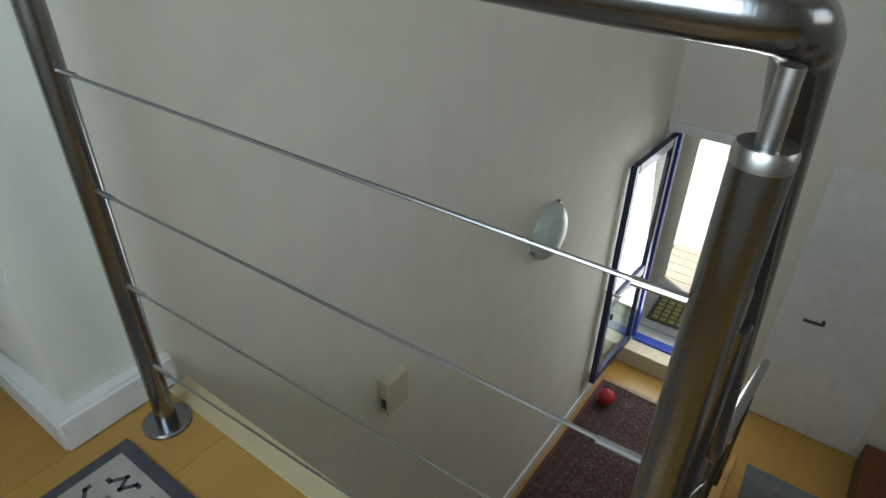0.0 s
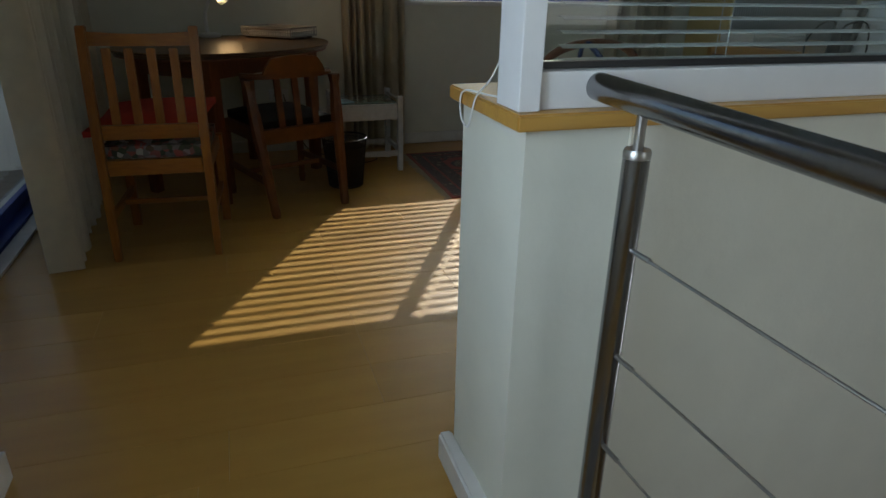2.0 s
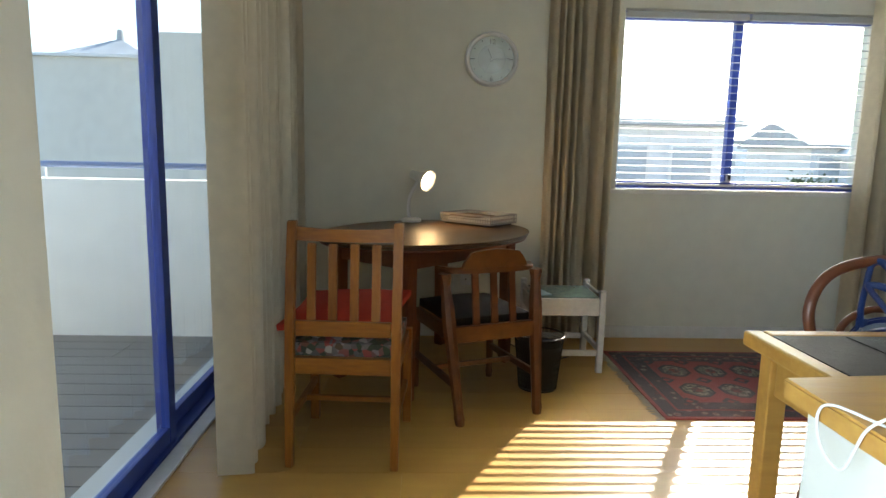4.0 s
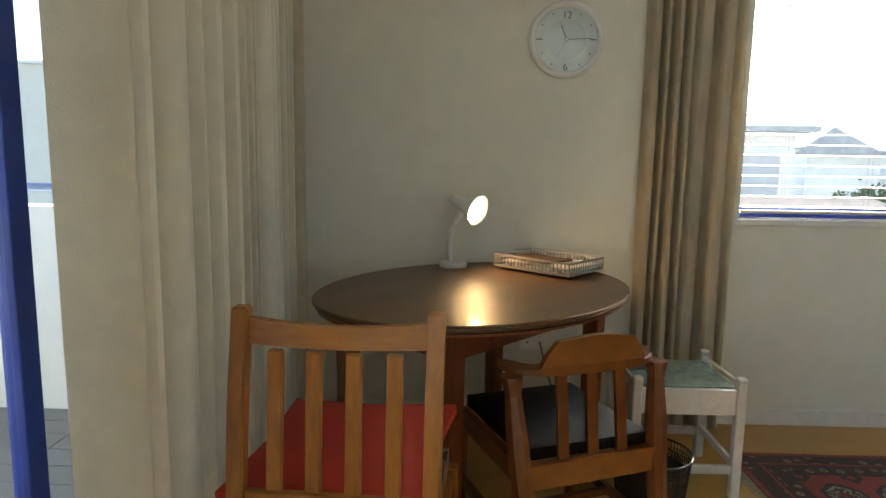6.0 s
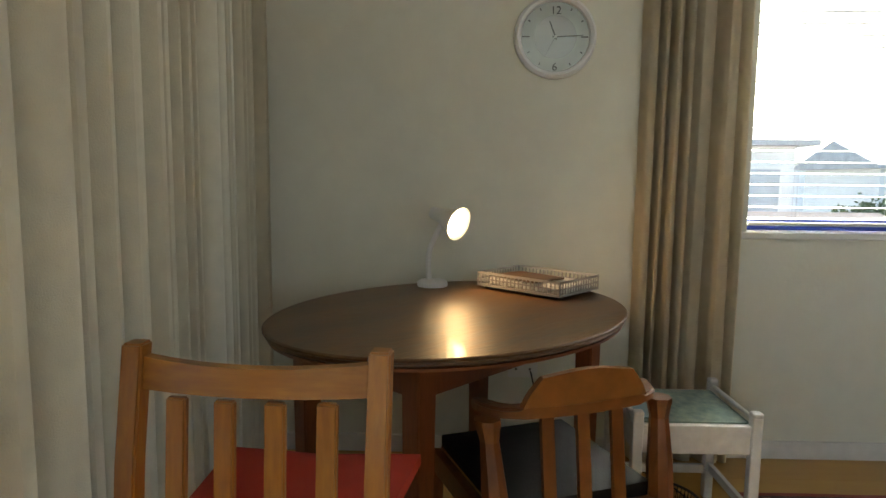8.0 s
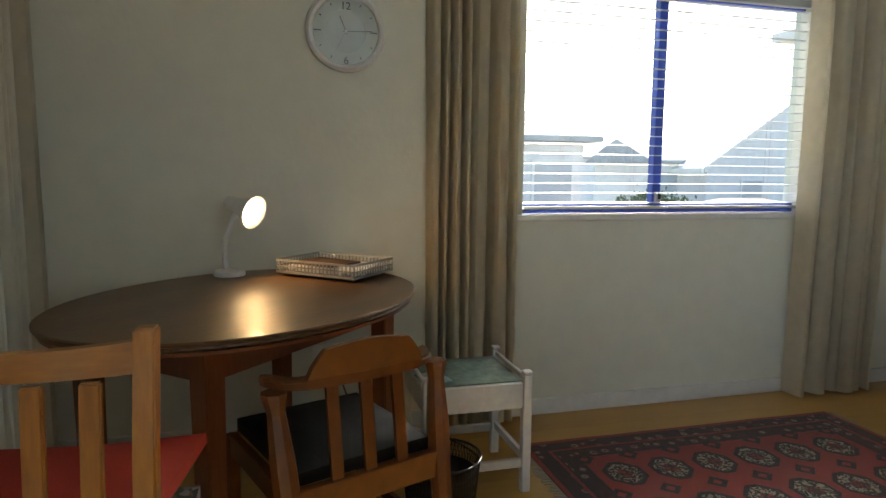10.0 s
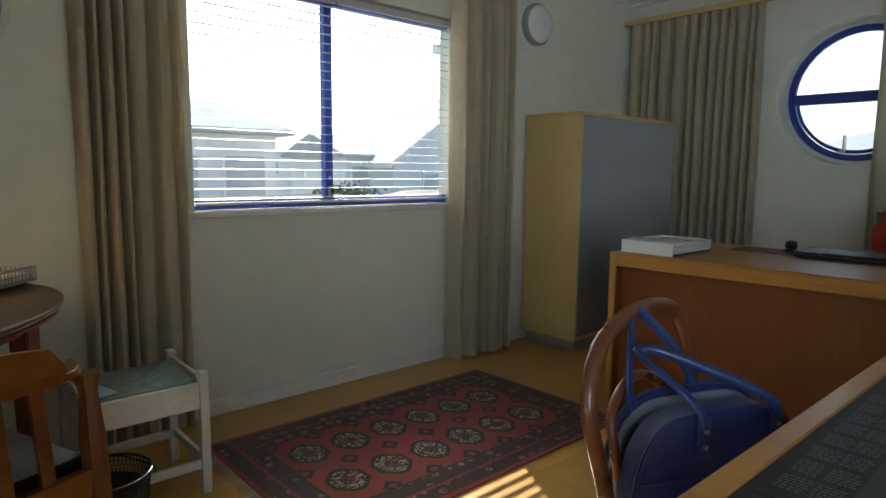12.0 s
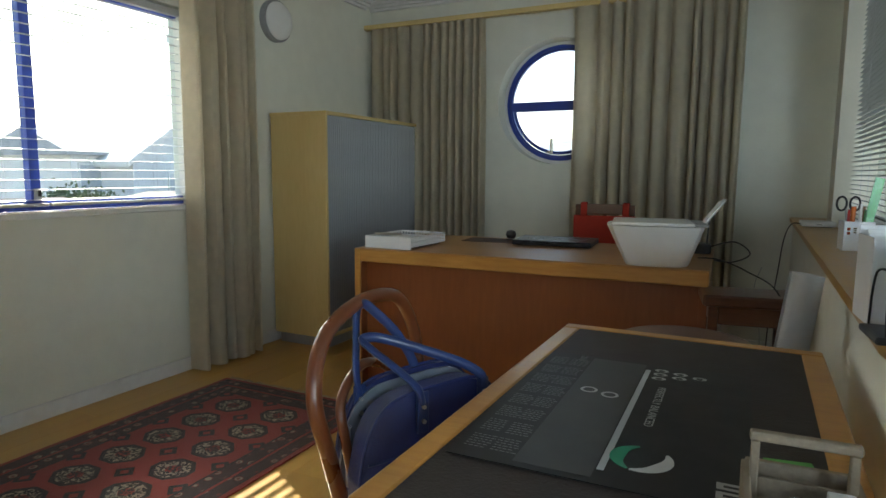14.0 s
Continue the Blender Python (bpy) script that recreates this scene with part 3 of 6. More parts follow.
# the flight
st = tagged(new("staircase"), "maple stair flight with grey carpet treads", "stairs", "", "structure")
n = 12
rise, going = -F / n, 2.73 / n
for i in range(1, n):
    y, z = 1.875 + (i - 1) * going, -i * rise
    part("tread", B((-1.52, y, z - 0.04), (-0.63, y + going + 0.02, z), 0.003), FLOOR, st)
    part("riser", B((-1.52, y + 0.001, z), (-0.63, y + 0.015, z + rise - 0.041)), FLOOR, st)
    part("carpet_tread", B((-1.46, y + 0.02, z + 0.001), (-0.69, y + going + 0.01, z + 0.01), 0.003), SLATE, st, "grey carpet pad")
m = Matrix(((0, 0, 1, 0), (1, 0, 0, 0), (0, 1, 0, 0), (0, 0, 0, 1)))
part("stringer", slab(bmesh.new(), [(1.865, -0.02), (1.865, -0.40), (4.25, F), (4.62, F)], -1.545, -1.522, m), CAPWOOD, st)


# ---- curtains ----
def curtain(name, at, turn, width, height, folds, depth, seed, label, group="", side=1):
    """A lined curtain with gathered head: the cloth, its heading tape and the hem are parts."""
    rnd = random.Random(seed)
    c = thing(name, label, "curtain", at, turn, group)
    n, rows = folds * 16, 20
    wide = [rnd.choice((0.55, 0.8, 1.0, 1.45)) * rnd.uniform(0.85, 1.15) for _ in range(folds)]
    edges = [sum(wide[:i]) / sum(wide) for i in range(folds + 1)]
    am = [rnd.uniform(0.65, 1.0) for _ in range(folds)]
    lean = [rnd.uniform(-1.0, 1.0) for _ in range(folds + 1)]
    bm = bmesh.new()
    grid = []
    for r in range(rows + 1):
        v = r / rows
        pleat = math.exp(-((v - 0.03) / 0.05) ** 2)
        ease = (0.65 + 0.35 * min(1, v * 4)) * (1 - 0.35 * pleat)
        row = []
        for i in range(n + 1):
            u = i / n * folds
            k = int(min(u, folds - 1e-6))
            f = u - k
            q = f - 0.115 * math.sin(2 * math.pi * f)
            crease = abs(math.cos(math.pi * q)) ** 9
            ridge = 0.78 * (1 - crease) + 0.22 * math.sin(math.pi * q)
            sway = (lean[k] * (1 - f) + lean[k + 1] * f) * 0.014 * math.sin(2.1 * v + lean[k]) * v
            y = side * depth * ease * (am[k] * ridge - 0.5 + 0.30 * lean[k] * (q - 0.5) * math.sin(math.pi * q))
            x = width * (edges[k] + (edges[k + 1] - edges[k]) * q) + sway
            z = height * (1 - v) + (0.006 * math.sin(u * 5 + seed) if r == rows else 0)
            row.append(bm.verts.new((x, y, z)))
        grid.append(row)
    for a, b in zip(grid, grid[1:]):
        for i in range(n):
            bm.faces.new((a[i], a[i + 1], b[i + 1], b[i]))
    r = bmesh.ops.solidify(bm, geom=bm.faces[:], thickness=0.0025)
    part("cloth", bm, LINEN, c, smooth=True)
    bm = bmesh.new()
    top = [v.co.copy() for v in c.children[0].data.vertices[: n + 1]]
    a = [bm.verts.new((p.x, p.y - 0.004, height + 0.012)) for p in top]
    b = [bm.verts.new((p.x, p.y - 0.004, height - 0.075)) for p in top]
    for i in range(n):
        bm.faces.new((a[i], a[i + 1], b[i + 1], b[i]))
    bmesh.ops.solidify(bm, geom=bm.faces[:], thickness=0.002)
    part("heading", bm, LINEN, c, smooth=True)
    return c


CURT = "curtains of the study"
curtain("curtain", (-5.85, 0.500, 0.012), 3.4, 1.725, 2.33, 21, 0.125, 23, "long cream linen curtain drawn aside at the balcony door", CURT)
curtain("curtain", (-5.835, 1.95, 0.012), 90, 0.40, 2.33, 7, 0.095, 5, "long cream linen curtain bunched behind the white side table", CURT, -1)
curtain("curtain", (-5.80, 3.850, 0.012), 90, 0.50, 2.33, 6, 0.12, 8, "long cream linen curtain bunched beside the tall birch cabinet", CURT, -1)
curtain("curtain", (-5.86, 5.69, 0.012), 0, 0.97, 2.20, 13, 0.085, 12, "cream linen curtain hanging behind the tall tambour cabinet", CURT, -1)
curtain("curtain", (-4.24, 5.68, 0.012), 0, 1.05, 2.27, 12, 0.105, 17, "wide cream linen curtain drawn half across the porthole", CURT, -1)
track = thing("curtain_rail", "cream painted wooden curtain rail along the porthole wall", "curtain rail", (XW, 5.66, 2.215))
part("rail_board", B((0, 0, 0), (3.0, 0.05, 0.035), 0.004), BIRCH, track)
track = thing("curtain_rail", "white curtain rail over the wide window", "curtain rail", (-5.86, 1.8, 2.36))
part("rail_track", B((0, 0, 0), (0.03, 2.75, 0.025), 0.003), TRIM, track)
track = thing("curtain_rail", "white curtain rail over the balcony door", "curtain rail", (-5.88, 0.58, 2.36))
part("rail_track", B((0, 0, 0), (2.8, 0.03, 0.025), 0.003), TRIM, track)


# ---- wall clock ----
def wall_clock():
    c = thing("wall_clock", "round silver wall clock with pale dial hung on the cream wall", "clock", (XW, 1.62, 1.672))
    m = Matrix.Rotation(radians(90), 4, "Y")
    part("rim", lathe(bmesh.new(), [(0.130, 0.014), (0.134, 0.030), (0.146, 0.036), (0.156, 0.026), (0.158, 0.012), (0.152, 0.0)], 64, m, cap=False), WHITE_METAL, c, smooth=True)
    part("dial", lathe(bmesh.new(), [(0.1335, 0.001), (0.1335, 0.016)], 64, m), material("dial_silver", (0.40, 0.43, 0.42), 0.3, metal=0.35, vary=0.02), c)
    part("inner_dial", lathe(bmesh.new(), [(0.082, 0.0165), (0.082, 0.0175)], 48, m), material("dial_pale", (0.50, 0.53, 0.53), 0.2, metal=0.4, vary=0.02), c)
    for k in range(12):
        if k in (0, 6):
            continue
        a = radians(90 - k * 30)
        big = k in (3, 9)
        r = Matrix.Rotation(a, 4, "X")
        part("hour_mark", B((0.0165, 0.098 if big else 0.112, -0.0022), (0.0178, 0.126 if big else 0.121, 0.0022), m=r), BLACK, c)
    for txt, z in (("12", 0.092), ("6", -0.118)):
        cu = bpy.data.curves.new("numeral", "FONT")
        cu.body, cu.size, cu.extrude, cu.align_x = txt, 0.042, 0.0006, "CENTER"
        cu.materials.append(BLACK)
        o = new("numeral", cu)
        o.parent = c
        o.matrix_basis = Matrix.Translation((0.0185, 0, z - 0.008)) @ pose(0, 0, 0, 90, 0, 90)
    for name, ang, ln, w in (("hour_hand", 112, 0.062, 0.004), ("minute_hand", 3, 0.105, 0.003), ("second_hand", -118, 0.085, 0.0012)):
        part(name, B((0.019, -0.012, -w / 2), (0.0205, ln, w / 2), m=Matrix.Rotation(radians(ang), 4, "X")), BLACK, c)
    part("hub", rod(bmesh.new(), (0.018, 0, 0), (0.024, 0, 0), 0.005), STEEL_B, c)


wall_clock()
lampw = thing("bulkhead_light", "round white wall light with a grey rim above the tall cabinet", "wall light", (XW, 4.63, 2.065))
m = Matrix.Rotation(radians(90), 4, "Y")
part("base_ring", lathe(bmesh.new(), [(0.128, 0.0), (0.130, 0.035), (0.118, 0.045)], 48, m, cap=False), GREY_PLASTIC, lampw, smooth=True)
part("diffuser", lathe(bmesh.new(), [(0.117, 0.03), (0.116, 0.05), (0.10, 0.07), (0.06, 0.085), (0.01, 0.09)], 48, m), WHITE_PLASTIC, lampw, smooth=True)

# socket and lead on the wall behind the oval table
ws = thing("wall_socket", "white double wall socket low on the cream wall behind the table", "socket", (XW, 1.53, 0.36))
part("socket_plate", B((0.0, -0.060, -0.036), (0.009, 0.060, 0.036), 0.003), WHITE_PLASTIC, ws)
for y in (-0.028, 0.028):
    part("pin_hole", rod(bmesh.new(), (0.0085, y, 0.0), (0.0098, y, 0.0), 0.005, seg=12), BLACK, ws)
    part("rocker", B((0.009, y - 0.006, 0.014), (0.012, y + 0.006, 0.026), 0.001), WHITE_PLASTIC, ws)
bm = tube(bmesh.new(), smooth_path([(XW + 0.014, 1.56, 0.355), (-5.84, 1.60, 0.20), (-5.80, 1.68, 0.03), (-5.68, 1.78, 0.006), (-5.52, 1.86, 0.006), (-5.44, 1.97, 0.006), (-5.52, 2.08, 0.006), (-5.70, 2.02, 0.006), (-5.80, 1.90, 0.006)], 8), 0.0032, 8)
lead = solid("lamp_lead", bm, BLACK, "black electric lead lying on the floor under the white side table", "cable", smooth=True)

# keypad on the landing wall
kp = thing("keypad", "white alarm keypad with round grey buttons on the wall end", "keypad", (-2.86, 0.69, 0.96))
part("keypad_case", B((0, 0, 0), (0.075, 0.018, 0.125), 0.006), WHITE_PLASTIC, kp)
for r in range(6):
    for q in range(2):
        part("button", rod(bmesh.new(), (0.027 + q * 0.022, 0.017, 0.03 + r * 0.0125), (0.027 + q * 0.022, 0.0205, 0.03 + r * 0.0125), 0.0048, seg=12), BLACK if (r, q) == (0, 0) else GREY_PLASTIC, kp)

# blind cord loop on the cap board
bm = bmesh.new()
tube(bm, smooth_path([(-2.625, 1.665, 0.93), (-2.64, 1.655, 0.895), (-2.665, 1.642, 0.866), (-2.675, 1.638, 0.84), (-2.685, 1.637, 0.815), (-2.70, 1.637, 0.808), (-2.725, 1.637, 0.82), (-2.735, 1.638, 0.85), (-2.72, 1.643, 0.8655), (-2.67, 1.66, 0.8655), (-2.63, 1.675, 0.8655)], 6), 0.0016, 6)
cord = solid("blind_cord", bm, WHITE_PLASTIC, "thin white blind cord looped over the maple cap board", "cord", smooth=True)


# ---- dining chair ----
def dining_chair():
    c = thing("dining_chair", "honey pine slat back dining chair with a floral seat pad", "chair", (-4.25, 0.950, 0), -4)
    hw = 0.188
    for s in (-1, 1):
        bm = bmesh.new()
        zs = [(0.0, 0.028), (0.35, 0.004), (0.50, -0.006), (0.70, -0.028), (0.876, -0.06)]
        rings = []
        for z, x in zs:
            a = 0.014 if z < 0.02 else 0.0165
            rings.append([bm.verts.new((x + dx * a, s * hw + dy * a, z)) for dx, dy in ((-1, -1), (1, -1), (1, 1), (-1, 1))])
        for u, v in zip(rings, rings[1:]):
            for j in range(4):
                bm.faces.new((u[j], u[(j + 1) % 4], v[(j + 1) % 4], v[j]))
        bm.faces.new(rings[0][::-1]), bm.faces.new(rings[-1])
        bmesh.ops.bevel(bm, geom=bm.edges[:], offset=0.0035, segments=2, affect="EDGES")
        part("back_post", bm, PINE, c)
        part("leg", B((-0.415, s * hw - 0.018 + s * 0.006, 0), (-0.379, s * hw + 0.018 + s * 0.006, 0.405), 0.004), PINE, c)
        part("side_rail", B((-0.379, s * hw - 0.012, 0.345), (-0.012, s * hw + 0.012, 0.40), 0.003), PINE_X, c)
        part("side_stretcher", B((-0.379, s * hw - 0.009, 0.16), (0.0, s * hw + 0.009, 0.19), 0.003), PINE_X, c)
    # curved top rail
    bm = bmesh.new()
    n = 12
    rings = []
    for i in range(n + 1):
        t = i / n * 2 - 1
        x = -0.052 + 0.022 * (1 - t * t)
        y = t * (hw - 0.017)
        z1 = 0.856 - 0.006 * (1 - t * t)
        rings.append([bm.verts.new(p) for p in ((x - 0.010, y, 0.808), (x + 0.010, y, 0.808), (x + 0.004, y, z1), (x - 0.016, y, z1))])
    for u, v in zip(rings, rings[1:]):
        for j in range(4):
            bm.faces.new((u[j], u[(j + 1) % 4], v[(j + 1) % 4], v[j]))
    bm.faces.new(rings[0][::-1]), bm.faces.new(rings[-1])
    part("top_rail", bm, PINE_X, c, smooth=True)
    part("lower_back_rail", B((-0.019, -hw + 0.019, 0.475), (0.002, hw - 0.019, 0.530), 0.004), PINE_X, c)
    for k in range(4):
        y = (k - 1.5) * 0.076
        dx = 0.018 * (1 - (y / hw) ** 2)
        bm = bmesh.new()
        a = [(-0.018, 0.531), (-0.004, 0.531), (-0.040 + dx, 0.801), (-0.054 + dx, 0.801)]
        vs = [[bm.verts.new((x, y + s * 0.0155, z)) for x, z in a] for s in (-1, 1)]
        bm.faces.new(vs[0]), bm.faces.new(vs[1][::-1])
        for j in range(4):
            bm.faces.new((vs[0][j], vs[0][(j + 1) % 4], vs[1][(j + 1) % 4], vs[1][j]))
        bmesh.ops.bevel(bm, geom=bm.edges[:], offset=0.003, segments=2, affect="EDGES")
        part("back_slat", bm, PINE, c)
    part("back_rail", B((-0.014, -hw + 0.018, 0.340), (0.012, hw - 0.018, 0.400), 0.004), PINE_X, c)
    part("front_rail", B((-0.41, -hw + 0.02, 0.345), (-0.385, hw - 0.02, 0.40), 0.004), PINE_X, c)
    part("cross_stretcher", B((-0.2, -hw + 0.01, 0.165), (-0.18, hw - 0.01, 0.185), 0.003), PINE_X, c)
    m = bpy.data.materials.get("floral_cloth") or material("floral_cloth", (0.20, 0.17, 0.16), 0.9, vary=0.1)
    nt = m.node_tree
    vo, ramp, mp2 = nt.nodes.new("ShaderNodeTexVoronoi"), nt.nodes.new("ShaderNodeValToRGB"), nt.nodes.new("ShaderNodeTexCoord")
    vo.inputs["Scale"].default_value = 42
    nt.links.new(mp2.outputs["Object"], vo.inputs["Vector"])
    nt.links.new(vo.outputs["Color"], ramp.inputs["Fac"])
    el = ramp.color_ramp.elements
    el[0].color, el[1].color = (0.03, 0.03, 0.03, 1), (0.45, 0.43, 0.38, 1)
    for p, col in ((0.35, (0.05, 0.07, 0.04, 1)), (0.5, (0.30, 0.07, 0.06, 1)), (0.62, (0.10, 0.11, 0.10, 1)), (0.8, (0.25, 0.20, 0.22, 1))):
        e = el.new(p)
        e.color = col
    nt.links.new(ramp.outputs["Color"], nt.nodes["Principled BSDF"].inputs["Base Color"])
    bm = B((-0.405, -hw + 0.0, 0.402), (-0.008, hw, 0.46))
    bmesh.ops.subdivide_edges(bm, edges=bm.edges[:], cuts=5, use_grid_fill=True)
    for v in bm.verts:
        u, w = (v.co.x + 0.2065) / 0.1985, v.co.y / hw
        if v.co.z > 0.43:
            v.co.z += 0.014 * (1 - u * u) * (1 - w * w) - 0.012 * (max(abs(u), abs(w)) > 0.95)
    part("seat_pad", bm, m, c, "black seat pad with red and cream floral print", smooth=True)


dining_chair()
bm = B((-0.2, -0.21, -0.035), (0.2, 0.21, 0.035))
bmesh.ops.subdivide_edges(bm, edges=bm.edges[:], cuts=7, use_grid_fill=True)
for v in bm.verts:
    u, w = v.co.x / 0.2, v.co.y / 0.21
    k = max(0.06, (1 - u ** 4) * (1 - w ** 4))
    v.co.z *= 0.25 + 1.1 * k
    pin = 1 - 0.07 * (1 - abs(u * w))
    v.co.x *= pin
    v.co.y *= pin
bmesh.ops.transform(bm, matrix=pose(-4.47, 0.945, 0.522, 3, 6, -9), verts=bm.verts)
cush = solid("cushion", bm, RED_CLOTH, "flat square red cushion lying on the pine dining chair", "cushion", smooth=True)


# ---- carver chair: local +x is behind the back ----
def carver_chair():
    c = thing("carver_chair", "low dark oak carver chair with slatted curved back", "chair", (-4.705, 1.545, 0), 21)
    for s in (-1, 1):
        bm = bmesh.new()
        lathe(bm, [(0.019, 0), (0.025, 0.03), (0.022, 0.05), (0.028, 0.34), (0.031, 0.41), (0.030, 0.47), (0.022, 0.58), (0.027, 0.605), (0.030, 0.615), (0.030, 0.625)], 8, Matrix(((1, 0, 0.03 * 0, 0), (0, 1, 0, 0), (0, 0, 1, 0), (0, 0, 0, 1))))
        for v in bm.verts:
            v.co.x += -0.02 + (0.20 * (0.40 - v.co.z) if v.co.z < 0.40 else -0.16 * (v.co.z - 0.40))
            v.co.y += s * (0.185 + 0.055 * v.co.z)
        part("back_post", bm, CARVER, c)
        bm = bmesh.new()
        lathe(bm, [(0.015, 0), (0.019, 0.03), (0.016, 0.05), (0.021, 0.28), (0.022, 0.39)], 8)
        bmesh.ops.translate(bm, vec=(-0.43, s * 0.20, 0), verts=bm.verts)
        part("leg", bm, CARVER, c)
        part("side_rail", B((-0.41, s * 0.20 - 0.012, 0.34), (-0.02, s * 0.20 + 0.012, 0.40), 0.003), CARVER, c)
        part("side_stretcher", B((-0.42, s * 0.20 - 0.009, 0.15), (0.0, s * 0.20 + 0.009, 0.18), 0.003), CARVER, c)
    part("back_rail", B((-0.025, -0.19, 0.335), (0.003, 0.19, 0.405), 0.004), CARVER, c)
    part("front_rail", B((-0.44, -0.185, 0.34), (-0.415, 0.185, 0.40), 0.004), CARVER, c)
    part("cross_stretcher", B((-0.22, -0.192, 0.155), (-0.20, 0.192, 0.177), 0.003), CARVER, c)
    # the bow with its round ends
    bm = bmesh.new()
    rings, n = [], 28
    for i in range(n + 1):
        t = i / n * 2 - 1
        y = t * 0.226
        x = -0.062 + 0.028 * (1 - t * t) - 0.05 * max(0, abs(t) - 0.75) / 0.25
        w = 0.020 + 0.016 * math.exp(-((abs(t) - 0.9) / 0.1) ** 2)
        if abs(t) > 0.96:
            w *= 0.7
        rings.append([bm.verts.new(p) for p in ((x - w, y, 0.624), (x + w, y, 0.624), (x + w, y, 0.648), (x - w, y, 0.648))])
    for u, v in zip(rings, rings[1:]):
        for j in range(4):
            bm.faces.new((u[j], u[(j + 1) % 4], v[(j + 1) % 4], v[j]))
    bm.faces.new(rings[0][::-1]), bm.faces.new(rings[-1])
    bmesh.ops.bevel(bm, geom=[e for e in bm.edges if abs((e.verts[0].co - e.verts[1].co).y) > 0.005], offset=0.006, segments=3, affect="EDGES")
    part("back_bow", bm, CARVER, c, smooth=True)
    bm = bmesh.new()
    rings = []
    for i in range(n + 1):
        t = i / n * 2 - 1
        y = t * 0.155
        x = -0.040 + 0.012 * (1 - t * t)
        h = 0.010 + 0.062 * min(1, (1 - abs(t)) / 0.28) ** 0.7 + 0.008 * math.cos(t * 3)
        rings.append([bm.verts.new(p) for p in ((x - 0.010, y, 0.647), (x + 0.013, y, 0.647), (x + 0.022, y, 0.647 + h), (x + 0.004, y, 0.647 + h))])
    for u, v in zip(rings, rings[1:]):
        for j in range(4):
            bm.faces.new((u[j], u[(j + 1) % 4], v[(j + 1) % 4], v[j]))
    bm.faces.new(rings[0][::-1]), bm.faces.new(rings[-1])
    part("crest", bm, CARVER, c, smooth=True)
    for k in range(3):
        y = (k - 1) * 0.088
        part("back_slat", slab(bmesh.new(), [(-0.018, y - 0.015), (-0.006, y - 0.015), (-0.006, y + 0.015), (-0.018, y + 0.015)], 0.406, 0.623, Matrix(((1, 0, -0.13, 0.055), (0, 1, 0, 0), (0, 0, 1, 0), (0, 0, 0, 1)))), CARVER, c)
    bm = B((-0.43, -0.185, 0.402), (-0.03, 0.185, 0.448))
    bmesh.ops.subdivide_edges(bm, edges=bm.edges[:], cuts=6, use_grid_fill=True)
    for v in bm.verts:
        u, w = (v.co.x + 0.23) / 0.2, v.co.y / 0.185
        if v.co.z > 0.425:
            v.co.z += 0.02 * (1 - u ** 2) * (1 - w ** 2) - 0.014 * (max(abs(u), abs(w)) > 0.95)
    part("seat_pad", bm, LEATHER, c, "black leather drop-in seat", smooth=True)


carver_chair()


# ---- oval table ----
def oval_table():
    t = thing("oval_table", "oval brown wooden table with a moulded edge and square pine legs", "table", (-5.285, 1.255, 0), 137.5)
    H = 0.732
    bm = bmesh.new()
    n = 72
    prof = [(0.965, -0.026), (0.99, -0.018), (0.985, -0.012), (1.0, -0.008), (1.0, -0.003), (0.99, 0.0)]
    rings = [[bm.verts.new((0.605 * k * math.cos(2 * math.pi * j / n), 0.470 * k * math.sin(2 * math.pi * j / n), H + z)) for j in range(n)] for k, z in prof]
    for u, v in zip(rings, rings[1:]):
        for j in range(n):
            bm.faces.new((u[j], u[(j + 1) % n], v[(j + 1) % n], v[j]))
    bm.faces.new(rings[0][::-1]), bm.faces.new(rings[-1])
    part("tabletop", bm, TABLETOP, t)
    LX, LY = 0.385, 0.232
    for sx in (-1, 1):
        for sy in (-1, 1):
            bm = bmesh.new()
            lathe(bm, [(0.036, 0), (0.044, H - 0.027)], 4, Matrix.Translation((sx * LX, sy * LY, 0)) @ Matrix.Rotation(radians(45), 4, "Z"))
            bmesh.ops.bevel(bm, geom=bm.edges[:], offset=0.004, segments=2, affect="EDGES")
            part("leg", bm, OREGON, t)
    for s_ in (-1, 1):
        part("long_apron", B((-LX + 0.033, s_ * (LY + 0.004) - 0.011, H - 0.125), (LX - 0.033, s_ * (LY + 0.004) + 0.011, H - 0.027), 0.003), OREGON, t)
        part("end_apron", B((s_ * (LX + 0.004) - 0.011, -LY + 0.033, H - 0.125), (s_ * (LX + 0.004) + 0.011, LY - 0.033, H - 0.027), 0.003), OREGON, t)
    part("moulding", lathe(bmesh.new(), [(0.955, H - 0.034), (0.975, H - 0.034), (0.975, H - 0.0265), (0.955, H - 0.0265), (0.955, H - 0.034)], 72, Matrix.Diagonal((0.605, 0.470, 1, 1)), cap=False), OREGON, t, smooth=True)


oval_table()


